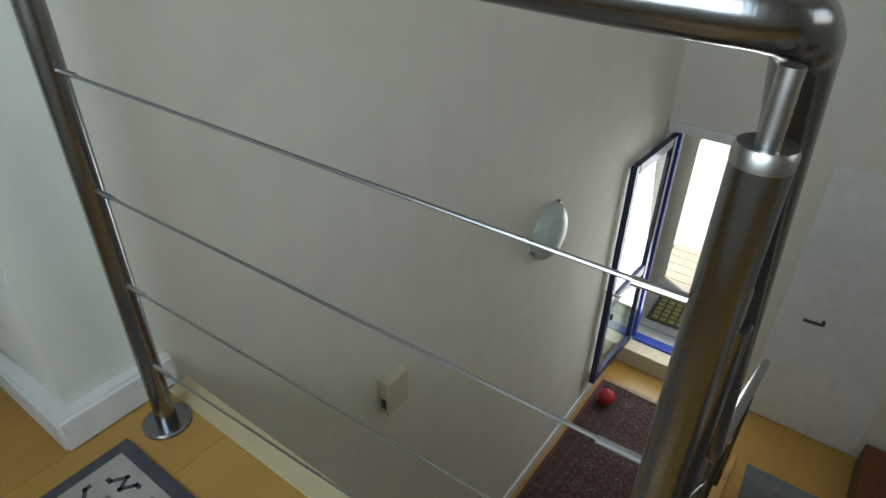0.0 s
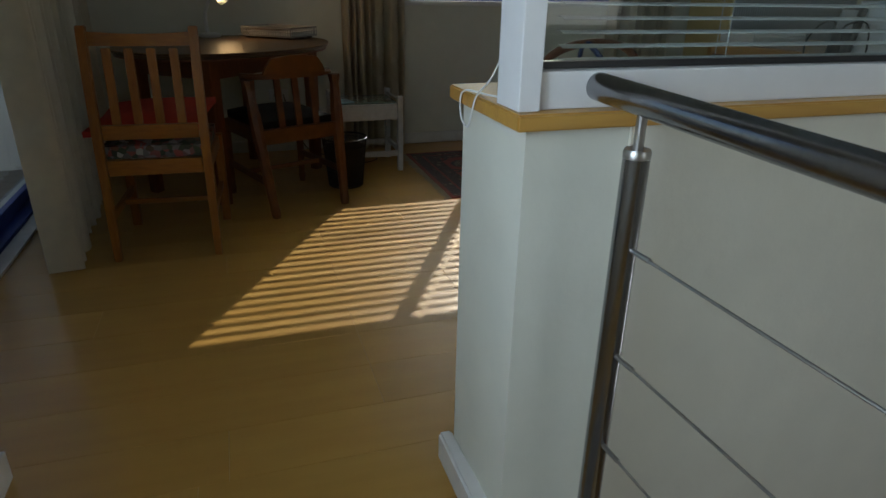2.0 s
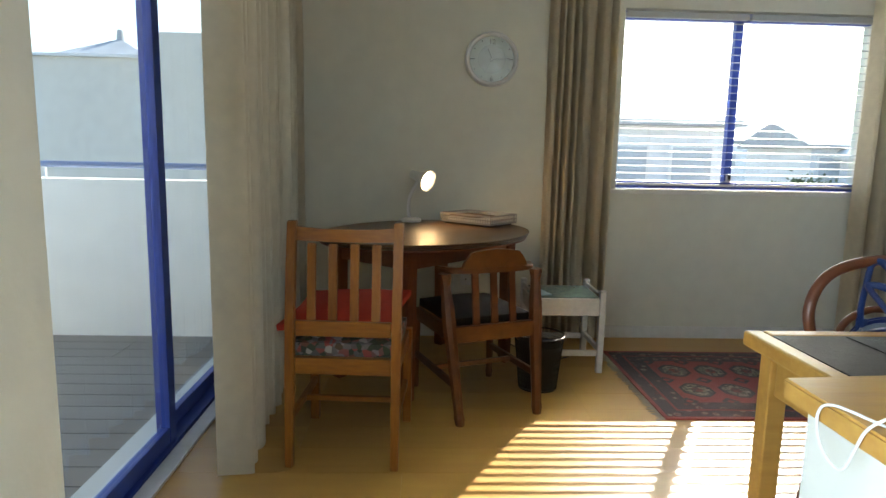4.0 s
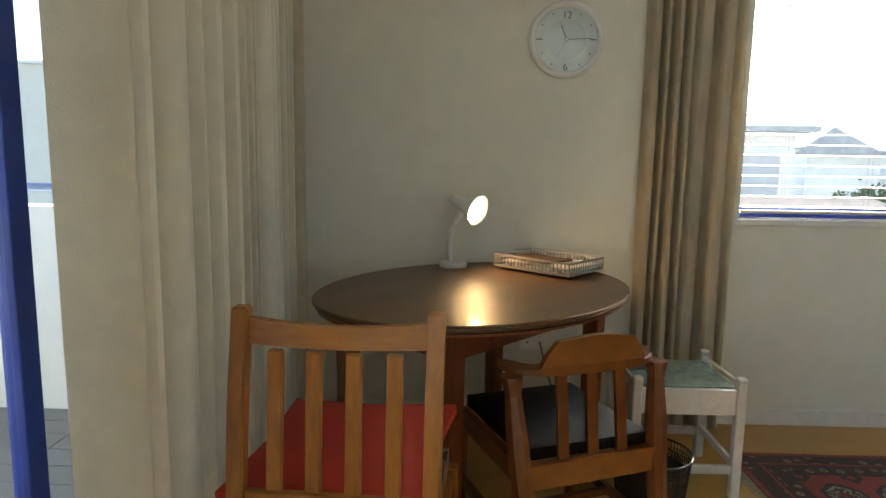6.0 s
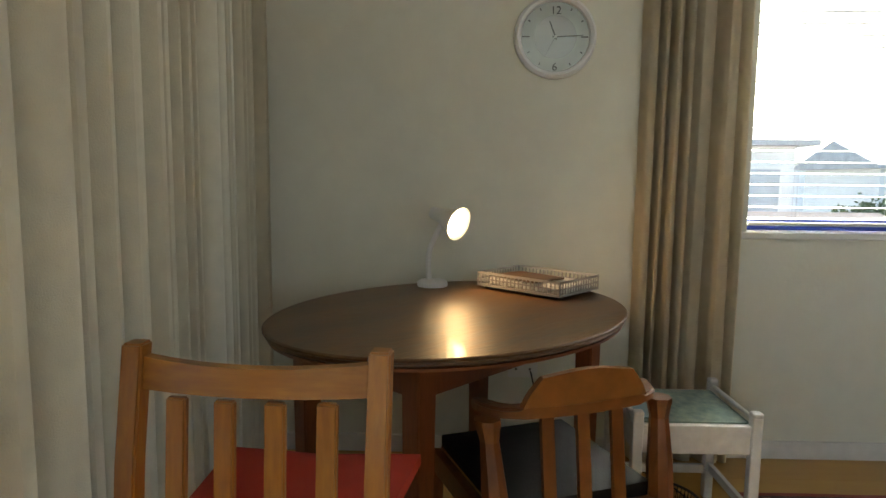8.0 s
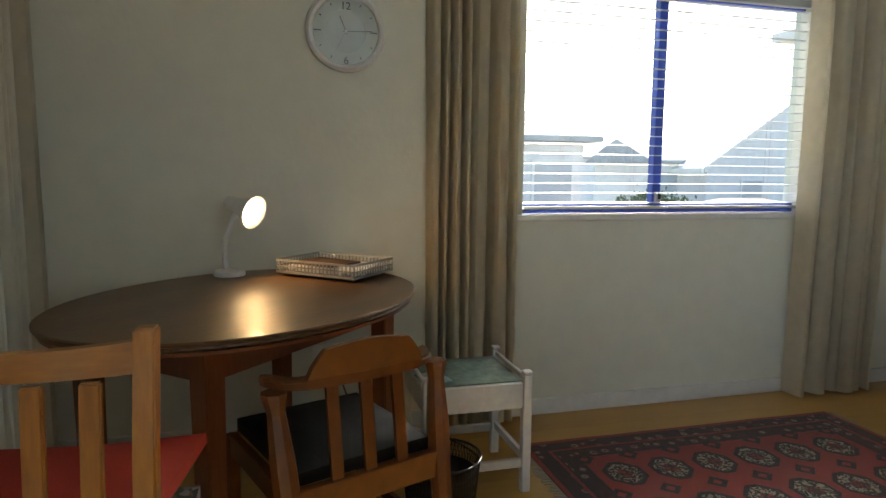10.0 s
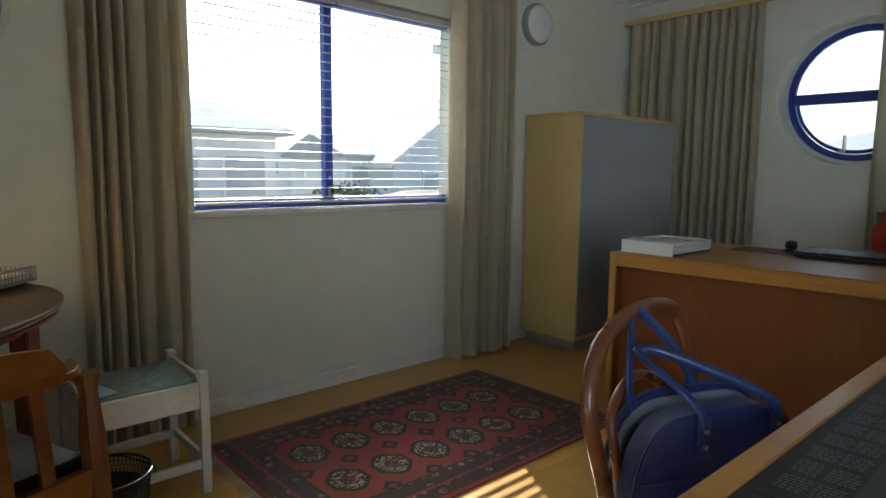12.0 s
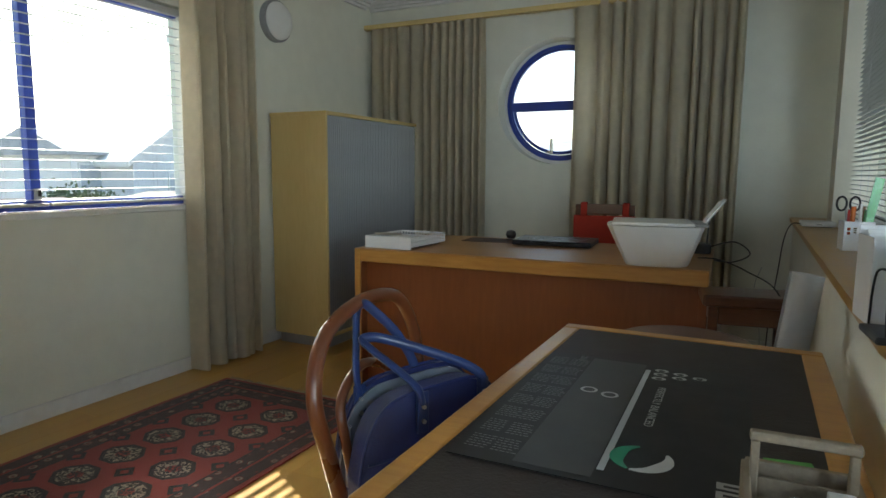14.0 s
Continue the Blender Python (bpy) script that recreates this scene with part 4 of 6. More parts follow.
# ---- desk lamp ----
def desk_lamp():
    l = thing("desk_lamp", "small white gooseneck desk lamp, lit, standing on the oval table", "lamp", (-5.69, 1.165, 0.733))
    part("base", lathe(bmesh.new(), [(0.055, 0), (0.057, 0.006), (0.055, 0.017), (0.048, 0.022), (0.012, 0.025)], 32), WHITE_PLASTIC, l, smooth=True)
    part("switch", B((0.028, 0.006, 0.0225), (0.040, 0.016, 0.028), 0.002), WHITE_PLASTIC, l)
    part("gooseneck", tube(bmesh.new(), smooth_path([(-0.005, -0.012, 0.02), (-0.008, -0.016, 0.07), (-0.008, -0.012, 0.13), (0.0, 0.012, 0.19), (0.012, 0.035, 0.235), (0.012, 0.04, 0.25)], 8), 0.0105, 12), WHITE_PLASTIC, l, smooth=True)
    d = Vector((0.58, 0.74, -0.28)).normalized()
    m = Matrix.Translation((0.004, 0.032, 0.258)) @ d.to_track_quat("Z", "Y").to_matrix().to_4x4()
    shade = part("shade", lathe(bmesh.new(), [(0.006, -0.048), (0.022, -0.044), (0.026, -0.01), (0.029, 0.016), (0.044, 0.045), (0.060, 0.076), (0.062, 0.084), (0.058, 0.082), (0.037, 0.048), (0.022, 0.022), (0.004, 0.018)], 32, m), WHITE_PLASTIC, l, smooth=True)
    part("bulb", lathe(bmesh.new(), [(0.012, 0.019), (0.020, 0.03), (0.036, 0.05), (0.045, 0.064), (0.043, 0.070), (0.02, 0.074), (0.001, 0.075)], 32, m), glow("lamp_glow", (1.0, 0.72, 0.36), 12), l, smooth=True)
    sp = bpy.data.lights.new("desk_lamp_light", "SPOT")
    sp.energy, sp.color, sp.spot_size, sp.spot_blend, sp.shadow_soft_size = 1.5, (1.0, 0.55, 0.22), radians(150), 0.6, 0.03
    ob = new("desk_lamp_light", sp)
    p = Vector((-5.69, 1.165, 0.733)) + Vector((0.004, 0.032, 0.258)) + d * 0.085
    ob.matrix_world = look(p, p + d)


desk_lamp()


# ---- letter tray with papers ----
def letter_tray(name, label, at, turn, lx, ly, h, mat, holes=16):
    t = thing(name, label, "letter tray", at, turn)
    part("tray_floor", B((-lx / 2, -ly / 2, 0.010), (lx / 2, ly / 2, 0.014)), mat, t)
    part("foot", B((-lx / 2 + 0.02, -ly / 2 + 0.02, 0), (-lx / 2 + 0.035, ly / 2 - 0.02, 0.0095)), BLACK, t)
    part("foot", B((lx / 2 - 0.035, -ly / 2 + 0.02, 0), (lx / 2 - 0.02, ly / 2 - 0.02, 0.0095)), BLACK, t)
    for axis, s, ln in (("y", -1, lx), ("y", 1, lx), ("x", -1, ly), ("x", 1, ly)):
        bm = bmesh.new()
        half = (ly if axis == "y" else lx) / 2

        def bar(a, b, z0, z1):
            if axis == "y":
                box(bm, (a, s * half - 0.0015, z0), (b, s * half + 0.0015, z1))
            else:
                box(bm, (s * half - 0.0015, a, z0), (s * half + 0.0015, b, z1))
        bar(-ln / 2, ln / 2, 0.010, 0.018)
        bar(-ln / 2, ln / 2, h - 0.008, h)
        bar(-ln / 2, ln / 2, (h + 0.01) / 2 - 0.002, (h + 0.01) / 2 + 0.002)
        k = int(ln / 0.016)
        for i in range(k + 1):
            a = -ln / 2 + i * (ln - 0.004) / k
            bar(a, a + 0.004, 0.0181, h - 0.0081)
        part("lattice_side", bm, mat, t)
    return t


letter_tray("letter_tray", "lilac white lattice letter tray on the oval table", (-5.640, 1.545, 0.733), -42, 0.25, 0.35, 0.062, LILAC)


def paper_stack(name, label, at, turn, lx, ly, sheets, mat=None, seed=1):
    rnd = random.Random(seed)
    p = thing(name, label, "papers", at, turn)
    z = 0
    for k in range(sheets):
        th = rnd.uniform(0.002, 0.006)
        dx, dy, a = rnd.uniform(-0.008, 0.008), rnd.uniform(-0.01, 0.01), rnd.uniform(-4, 4)
        part("sheet", B((-lx / 2, -ly / 2, z), (lx / 2, ly / 2, z + th), m=pose(dx, dy, 0, 0, 0, a)), (mat or PAPER) if k % 2 == 0 else PAPER, p)
        z += th + 0.0004
    return p


paper_stack("paper_stack", "untidy stack of white papers in the lilac letter tray", (-5.640, 1.552, 0.7485), -41, 0.20, 0.30, 6, seed=4)
paper_stack("notebook", "dark brown notebook on the papers in the letter tray", (-5.645, 1.52, 0.776), -46, 0.16, 0.21, 1, material("brown_cover", (0.09, 0.05, 0.03), 0.6), seed=2)


# ---- white side table ----
def side_table():
    t = thing("side_table", "white painted side table with a green printed glass top", "side table", (-5.405, 1.985, 0))
    for sx in (-1, 1):
        for sy in (-1, 1):
            bm = B((-0.016, -0.016, 0), (0.016, 0.016, 0.425), 0.004)
            box(bm, (-0.0165, -0.0165, 0.42), (0.0165, 0.0165, 0.438), bevel=0.006)
            bmesh.ops.translate(bm, vec=(sx * 0.162, sy * 0.178, 0), verts=bm.verts)
            part("leg", bm, WHITE_WOOD, t)
    for sy in (-1, 1):
        part("end_apron", B((-0.146, sy * 0.178 - 0.008, 0.305), (0.146, sy * 0.178 + 0.008, 0.385), 0.003), WHITE_WOOD, t)
        part("top_bar", rod(bmesh.new(), (-0.146, sy * 0.178, 0.412), (0.146, sy * 0.178, 0.412), 0.007, seg=12), WHITE_WOOD, t, smooth=True)
        part("end_stretcher", B((-0.146, sy * 0.178 - 0.008, 0.105), (0.146, sy * 0.178 + 0.008, 0.135), 0.003), WHITE_WOOD, t)
    for sx in (-1, 1):
        part("drawer_front" if sx > 0 else "back_apron", B((sx * 0.162 - 0.008, -0.162, 0.305), (sx * 0.162 + 0.008, 0.162, 0.395), 0.003), WHITE_WOOD, t)
        part("long_stretcher", B((sx * 0.162 - 0.008, -0.162, 0.09), (sx * 0.162 + 0.008, 0.162, 0.122), 0.003), WHITE_WOOD, t)
    part("tray_board", B((-0.153, -0.169, 0.386), (0.153, 0.169, 0.3945)), WHITE_WOOD, t)
    part("printed_panel", B((-0.150, -0.165, 0.395), (0.150, 0.165, 0.400)), PRINT_TILE, t, "green and blue map-like printed panel under glass")


side_table()
paper_stack("leaflet", "pale blue folded leaflet on the white side table", (-5.34, 1.86, 0.401), 12, 0.12, 0.09, 1, material("leaflet_blue", (0.22, 0.38, 0.45), 0.5), seed=9)


def waste_bin():
    b = thing("waste_bin", "black wire mesh waste bin in front of the white side table", "bin", (-5.03, 1.80, 0))
    part("bin_floor", lathe(bmesh.new(), [(0.092, 0.002), (0.092, 0.008)], 32), BLACK, b)
    bm = bmesh.new()
    n, rows = 64, 18
    for k in range(n):
        a = 2 * math.pi * k / n
        a2 = a + 2 * math.pi * 3 / n
        for s in (1, -1):
            p = [Vector((0.093 * math.cos(a), 0.093 * math.sin(a), 0.006)), Vector((0.120 * math.cos(a + s * 0.35), 0.120 * math.sin(a + s * 0.35), 0.265))]
            tube(bm, [p[0], (p[0] + p[1]) / 2 * 1.0, p[1]], 0.0011, 3)
    for r in range(rows):
        t = r / rows
        R, z = 0.093 + 0.027 * t, 0.008 + 0.255 * t
        tube(bm, [Vector((R * math.cos(q), R * math.sin(q), z)) for q in (2 * math.pi * j / 40 for j in range(40))], 0.0011, 3, closed=True)
    part("mesh_wall", bm, BLACK_MESH, b)
    part("lining", lathe(bmesh.new(), [(0.085, 0.012), (0.108, 0.22), (0.107, 0.22), (0.084, 0.014)], 32), material("bin_lining", (0.035, 0.033, 0.035), 0.5), b)
    part("rim", tube(bmesh.new(), [Vector((0.121 * math.cos(q), 0.121 * math.sin(q), 0.267)) for q in (2 * math.pi * j / 48 for j in range(48))], 0.004, 8, closed=True), BLACK, b, smooth=True)


waste_bin()


# ---- rugs ----
def rug_material(name, field, dark, border, cream, lx, ly, nx, ny):
    """Rows of eight-sided medallions on a red field inside banded borders, laid out in metres."""
    m = bpy.data.materials.new(name)
    m.use_nodes = True
    n, l = m.node_tree.nodes, m.node_tree.links
    b = n["Principled BSDF"]
    b.inputs["Roughness"].default_value = 0.95
    co, sep = n.new("ShaderNodeTexCoord"), n.new("ShaderNodeSeparateXYZ")
    l.new(co.outputs["Object"], sep.inputs[0])

    def mth(op, a, c=None, d=None):
        k = n.new("ShaderNodeMath")
        k.operation = op
        for i, v in enumerate((a, c, d)):
            if v is None:
                continue
            if isinstance(v, (int, float)):
                k.inputs[i].default_value = v
            else:
                l.new(v, k.inputs[i])
        return k.outputs[0]

    def mixc(fac, a, c):
        k = n.new("ShaderNodeMix")
        k.data_type = "RGBA"
        l.new(fac, k.inputs["Factor"])
        for key, v in (("A", a), ("B", c)):
            if isinstance(v, tuple):
                k.inputs[key].default_value = (*v, 1)
            else:
                l.new(v, k.inputs[key])
        return k.outputs["Result"]
    nz = n.new("ShaderNodeTexNoise")
    nz.inputs["Scale"].default_value = 25
    l.new(co.outputs["Object"], nz.inputs["Vector"])
    wob = mth("MULTIPLY", mth("SUBTRACT", nz.outputs["Fac"], 0.5), 0.006)
    ax, ay = mth("ADD", mth("ABSOLUTE", sep.outputs["X"]), wob), mth("ADD", mth("ABSOLUTE", sep.outputs["Y"]), wob)
    ex, ey = mth("SUBTRACT", lx / 2, ax), mth("SUBTRACT", ly / 2, ay)
    e = mth("MINIMUM", ex, ey)
    # medallions
    fx, fy = lx / 2 - 0.19, ly / 2 - 0.19
    cx, cy = 2 * fx / nx, 2 * fy / ny
    u = mth("SUBTRACT", mth("FRACT", mth("DIVIDE", mth("ADD", sep.outputs["X"], fx), cx)), 0.5)
    v = mth("SUBTRACT", mth("FRACT", mth("DIVIDE", mth("ADD", sep.outputs["Y"], fy), cy)), 0.5)
    au, av = mth("MULTIPLY", mth("ABSOLUTE", u), cx), mth("MULTIPLY", mth("ABSOLUTE", v), cy)
    octo = mth("MAXIMUM", mth("MAXIMUM", mth("MULTIPLY", au, 0.85), av), mth("MULTIPLY", mth("ADD", au, av), 0.68))
    diamond = mth("ADD", mth("SUBTRACT", cx / 2, au), mth("SUBTRACT", cy / 2, av))
    vor = n.new("ShaderNodeTexVoronoi")
    vor.inputs["Scale"].default_value = 95
    l.new(co.outputs["Object"], vor.inputs["Vector"])
    speck = mth("GREATER_THAN", vor.outputs["Distance"], 0.56)
    vb = n.new("ShaderNodeTexVoronoi")
    vb.inputs["Scale"].default_value = 17
    vb.inputs["Randomness"].default_value = 0.55
    l.new(co.outputs["Object"], vb.inputs["Vector"])
    flower = mth("LESS_THAN", vb.outputs["Distance"], 0.30)
    petal = mth("MULTIPLY", mth("LESS_THAN", vb.outputs["Distance"], 0.24), mth("GREATER_THAN", mth("ADD", vb.outputs["Distance"], mth("MULTIPLY", mth("SUBTRACT", nz.outputs["Fac"], 0.5), 0.35)), 0.15))
    R = min(cx, cy) * 0.40
    col = mixc(mth("LESS_THAN", diamond, 0.045), field, dark)
    col = mixc(mth("LESS_THAN", diamond, 0.02), col, field)
    col = mixc(mth("LESS_THAN", octo, R * 1.12), col, field)
    col = mixc(mth("LESS_THAN", octo, R), col, dark)
    med = mixc(mth("LESS_THAN", octo, R * 0.80), dark, mixc(speck, dark, cream))
    col = mixc(mth("LESS_THAN", octo, R * 0.82), col, med)
    col = mixc(mth("LESS_THAN", octo, R * 0.34), col, mixc(speck, dark, field))
    bord = mixc(flower, border, tuple(0.5 * a + 0.5 * c for a, c in zip(field, dark)))
    bord = mixc(petal, bord, tuple(0.75 * c for c in cream))
    for lim, cc in ((0.175, dark), (0.165, bord), (0.105, dark), (0.098, field), (0.085, bord), (0.028, dark), (0.022, field)):
        col = mixc(mth("LESS_THAN", e, lim), col, cc)
    wear = n.new("ShaderNodeTexNoise")
    wear.inputs["Scale"].default_value, wear.inputs["Detail"].default_value = 3, 5
    l.new(co.outputs["Object"], wear.inputs["Vector"])
    hs = n.new("ShaderNodeHueSaturation")
    l.new(mth("ADD", 0.65, mth("MULTIPLY", wear.outputs["Fac"], 0.7)), hs.inputs["Value"])
    l.new(col, hs.inputs["Color"])
    l.new(hs.outputs[0], b.inputs["Base Color"])
    bp, nf = n.new("ShaderNodeBump"), n.new("ShaderNodeTexNoise")
    nf.inputs["Scale"].default_value = 350
    l.new(co.outputs["Object"], nf.inputs["Vector"])
    l.new(nf.outputs["Fac"], bp.inputs["Height"])
    bp.inputs["Strength"].default_value, bp.inputs["Distance"].default_value = 0.6, 0.003
    l.new(bp.outputs[0], b.inputs["Normal"])
    b.inputs["Sheen Weight"].default_value = 0.2
    return m


def rug(name, label, at, turn, lx, ly, mat, fringe_mat, seed, fringe=True, th=0.008):
    rnd = random.Random(seed)
    r = thing(name, label, "rug", at, turn)
    bm = B((-lx / 2, -ly / 2, 0.001), (lx / 2, ly / 2, th))
    bmesh.ops.subdivide_edges(bm, edges=bm.edges[:], cuts=14, use_grid_fill=True)
    for v in bm.verts:
        s = max(0.0, noise.noise(Vector((v.co.x * 3, v.co.y * 3, seed))))
        v.co.z += 0.004 * s
        v.co.x += 0.004 * noise.noise(Vector((v.co.y * 4, seed, 1)))
        v.co.y += 0.004 * noise.noise(Vector((v.co.x * 4, seed, 7)))
    part("rug_weave", bm, mat, r, smooth=True)
    if fringe:
        for s in (-1, 1):
            bm = bmesh.new()
            k = int(lx / 0.009)
            for i in range(k):
                x = -lx / 2 + (i + 0.5) * lx / k
                dx, ln = rnd.uniform(-0.012, 0.012), rnd.uniform(0.025, 0.045)
                y = s * ly / 2
                box(bm, (x - 0.0022, min(y, y + s * ln), 0.001), (x + 0.0022, max(y, y + s * ln), 0.004), Matrix(((1, dx / ln * s, 0, -dx / ln * s * y), (0, 1, 0, 0), (0, 0, 1, 0), (0, 0, 0, 1))))
            part("fringe", bm, fringe_mat, r, kind="stuff")
    return r


FRINGE = material("fringe_cream", (0.42, 0.37, 0.28), 0.9, vary=0.1)
RUG_RED = rug_material("rug_bokhara", (0.23, 0.020, 0.011), (0.008, 0.005, 0.007), (0.024, 0.006, 0.007), (0.30, 0.26, 0.20), 0.94, 1.55, 2, 6)
rug("rug", "red Bokhara rug with two rows of medallions and cream fringes", (-5.115, 3.06, 0), 0, 0.94, 1.545, RUG_RED, FRINGE, 3)
RUG_HALL = rug_material("rug_hall", (0.10, 0.035, 0.032), (0.028, 0.018, 0.016), (0.055, 0.025, 0.02), (0.17, 0.10, 0.075), 0.85, 2.4, 5, 13)
rug("hall_rug", "dark red brown patterned runner on the hall floor", (-2.04, 3.65, F), 0, 0.86, 2.1, RUG_HALL, FRINGE, 6)


def landing_mat():
    r = thing("landing_mat", "small grey bordered woven mat with a pale geometric pattern", "mat", (-2.125, 1.485, 0), 0)
    g1 = material("mat_grey", (0.075, 0.08, 0.095), 0.95, vary=0.2, bump=0.5, bump_scale=300)
    g2 = material("mat_cream", (0.42, 0.40, 0.37), 0.95, vary=0.12, bump=0.5, bump_scale=300)
    g3 = material("mat_taupe", (0.22, 0.19, 0.17), 0.95, vary=0.15, bump=0.5, bump_scale=300)
    part("border", B((-0.31, -0.23, 0.001), (0.31, 0.23, 0.007), 0.002), g1, r)
    part("field", B((-0.285, -0.205, 0.0075), (0.285, 0.205, 0.0085)), g2, r)
    bm = bmesh.new()

    def motif(cx, cy, turn):
        m = Matrix.Translation((cx, cy, 0)) @ Matrix.Rotation(radians(turn), 4, "Z")
        for x, y, w, h, a in ((-0.013, 0.0, 0.017, 0.0035, 55), (0.0, 0.0, 0.017, 0.0035, -55), (0.013, 0.0, 0.017, 0.0035, 55), (0.024, 0.012, 0.007, 0.004, 0), (-0.024, -0.012, 0.007, 0.004, 0)):
            box(bm, (-w, -h, 0.0086), (w, h, 0.0092), m @ Matrix.Translation((x, y, 0)) @ Matrix.Rotation(radians(a), 4, "Z"))
    for s in (-1, 1):
        for i in range(7):
            motif(-0.222 + i * 0.074, s * 0.172, 0)
        for i in range(4):
            motif(s * 0.250, -0.105 + i * 0.070, 90)
    part("zigzag", bm, g1, r, kind="stuff")
    part("inner_field", B((-0.222, -0.145, 0.0086), (0.222, 0.145, 0.0090)), g3, r)
    rnd = random.Random(12)
    bm = bmesh.new()
    for i in range(44):
        for j in range(28):
            x, y = -0.215 + i * 0.010, -0.135 + j * 0.010
            if abs((i % 22) - 10.5) / 11 + abs((j % 14) - 6.5) / 7 < 0.95 and rnd.random() < 0.92:
                box(bm, (x - 0.0032, y - 0.0032, 0.0091), (x + 0.0032, y + 0.0032, 0.0096))
    part("woven_diamonds", bm, g2, r, kind="stuff")
    for i in range(2):
        for j in range(2):
            m = Matrix.Translation((-0.11 + i * 0.22, -0.07 + j * 0.14, 0)) @ Matrix.Rotation(radians(45), 4, "Z")
            part("lozenge", B((-0.022, -0.022, 0.0097), (0.022, 0.022, 0.0103), m=m), BLACK, r)


landing_mat()


# ---- tall tambour cabinet ----
def tambour_cabinet():
    c = thing("tambour_cabinet", "tall birch cabinet with a closed grey tambour front", "cabinet", (-5.87, 4.545, 0))
    D, L, H = 0.43, 1.19, 1.485
    part("plinth", B((0.02, 0.03, 0), (D - 0.03, L - 0.02, 0.07)), GREY_PLASTIC, c)
    part("side_panel", B((0, 0, 0.07), (D, 0.02, H - 0.022), 0.002), BIRCH, c)
    part("side_panel", B((0, L - 0.02, 0.07), (D, L, H - 0.022), 0.002), BIRCH, c)
    part("bottom_panel", B((0.004, 0.021, 0.07), (D, L - 0.021, 0.092), 0.002), BIRCH, c)
    part("top_panel", B((-0.002, -0.006, H - 0.022), (D + 0.008, L + 0.006, H), 0.002), BIRCH, c)
    part("back_panel", B((0, 0.021, 0.093), (0.01, L - 0.021, H - 0.023)), BIRCH, c)
    n = 58
    me = None
    for i in range(n):
        y0 = 0.022 + i * (L - 0.044) / n
        if me is None:
            w = (L - 0.044) / n
            bm = bmesh.new()
            pr = [(0, 0.0), (0.004, w * 0.18), (0.006, w * 0.5), (0.004, w * 0.82), (0, w)]
            lo = [bm.verts.new((x, y, 0.094)) for x, y in pr]
            hi = [bm.verts.new((x, y, H - 0.024)) for x, y in pr]
            for q in range(4):
                bm.faces.new((lo[q], lo[q + 1], hi[q + 1], hi[q]))
            bm.faces.new((lo[0], lo[4], hi[4], hi[0]))
            bm.faces.new(lo), bm.faces.new(hi)
            me = mesh_of("tambour_slat", bm, TAMBOUR, True)
        o = new("tambour_slat", me)
        o.parent = c
        o.location = (D - 0.012, y0, 0)
    part("door_handle", B((D - 0.004, L - 0.034, 0.62), (D + 0.01, L - 0.022, 0.72), 0.003), BLACK, c)


tambour_cabinet()


# ---- large desk ----
DT = 2.0
DESK = (-4.735, 3.822, 0)


def large_desk():
    d = thing("office_desk", "large honey wood desk with a reddish modesty panel", "desk", DESK, DT)
    L, W, H = 1.52, 0.75, 0.768
    part("desktop", B((0, 0, H - 0.004), (L, W, H), 0.001), DESK_TOP, d)
    part("edge_band", B((0.0, -0.002, H - 0.062), (L, 0.03, H - 0.0045), 0.006), DESK_EDGE, d)
    part("edge_band", B((0.0, W - 0.03, H - 0.062), (L, W, H - 0.0045), 0.006), DESK_EDGE, d)
    part("edge_band", B((0.0, 0.0305, H - 0.062), (0.03, W - 0.0305, H - 0.0045), 0.006), DESK_EDGE, d)
    part("edge_band", B((L - 0.03, 0.0305, H - 0.062), (L, W - 0.0305, H - 0.0045), 0.006), DESK_EDGE, d)
    part("end_panel", B((0.002, 0.004, 0), (0.032, W - 0.004, H - 0.063), 0.002), DESK_PANEL, d)
    part("end_edge", B((0.0, -0.006, 0), (0.030, 0.0035, H - 0.001), 0.003), DESK_EDGE, d)
    part("end_panel", B((L - 0.032, 0.004, 0), (L - 0.002, W - 0.004, H - 0.063), 0.002), DESK_PANEL, d)
    part("modesty_panel", B((0.033, 0.05, 0.06), (L - 0.033, 0.068, H - 0.063)), DESK_PANEL, d)


large_desk()
DM = pose(*DESK, 0, 0, DT)


def on_desk(x, y, z=0.768):
    p = DM @ Vector((x, y, z))
    return (p.x, p.y, p.z)


letter_tray("letter_tray", "white lattice letter tray at the corner of the large desk", on_desk(0.155, 0.215), DT - 3, 0.25, 0.33, 0.055, WHITE_PLASTIC)
paper_stack("paper_stack", "white papers lying in the tray on the large desk", on_desk(0.155, 0.215, 0.7835), DT - 5, 0.21, 0.29, 5, seed=8)
tray_front = thing("paper_tray_front", "plain white plastic front of the paper tray on the large desk", "tray", on_desk(0.150, 0.040), DT - 3)
part("front_plate", B((-0.125, 0.0, 0.0), (0.125, 0.006, 0.052), 0.003), WHITE_PLASTIC, tray_front)
pen = thing("pen", "silver pen lying across the tray of papers", "pen", on_desk(0.11, 0.12, 0.829), DT + 6)
part("pen_barrel", rod(bmesh.new(), (-0.07, 0, 0), (0.07, 0, 0), 0.005), STEEL_B, pen, smooth=True)


def laptop():
    l = thing("laptop", "closed black laptop on the large desk", "laptop", on_desk(0.80, 0.585), DT + 3)
    part("laptop_base", B((-0.19, -0.13, 0.004), (0.19, 0.13, 0.018), 0.004), BLACK, l)
    part("lid", B((-0.19, -0.13, 0.0185), (0.19, 0.13, 0.028), 0.004), material("laptop_lid", (0.05, 0.055, 0.065), 0.25, metal=0.4), l)
    for x in (-0.16, 0.16):
        part("foot", B((x - 0.01, -0.11, 0), (x + 0.01, 0.11, 0.0035)), BLACK, l)


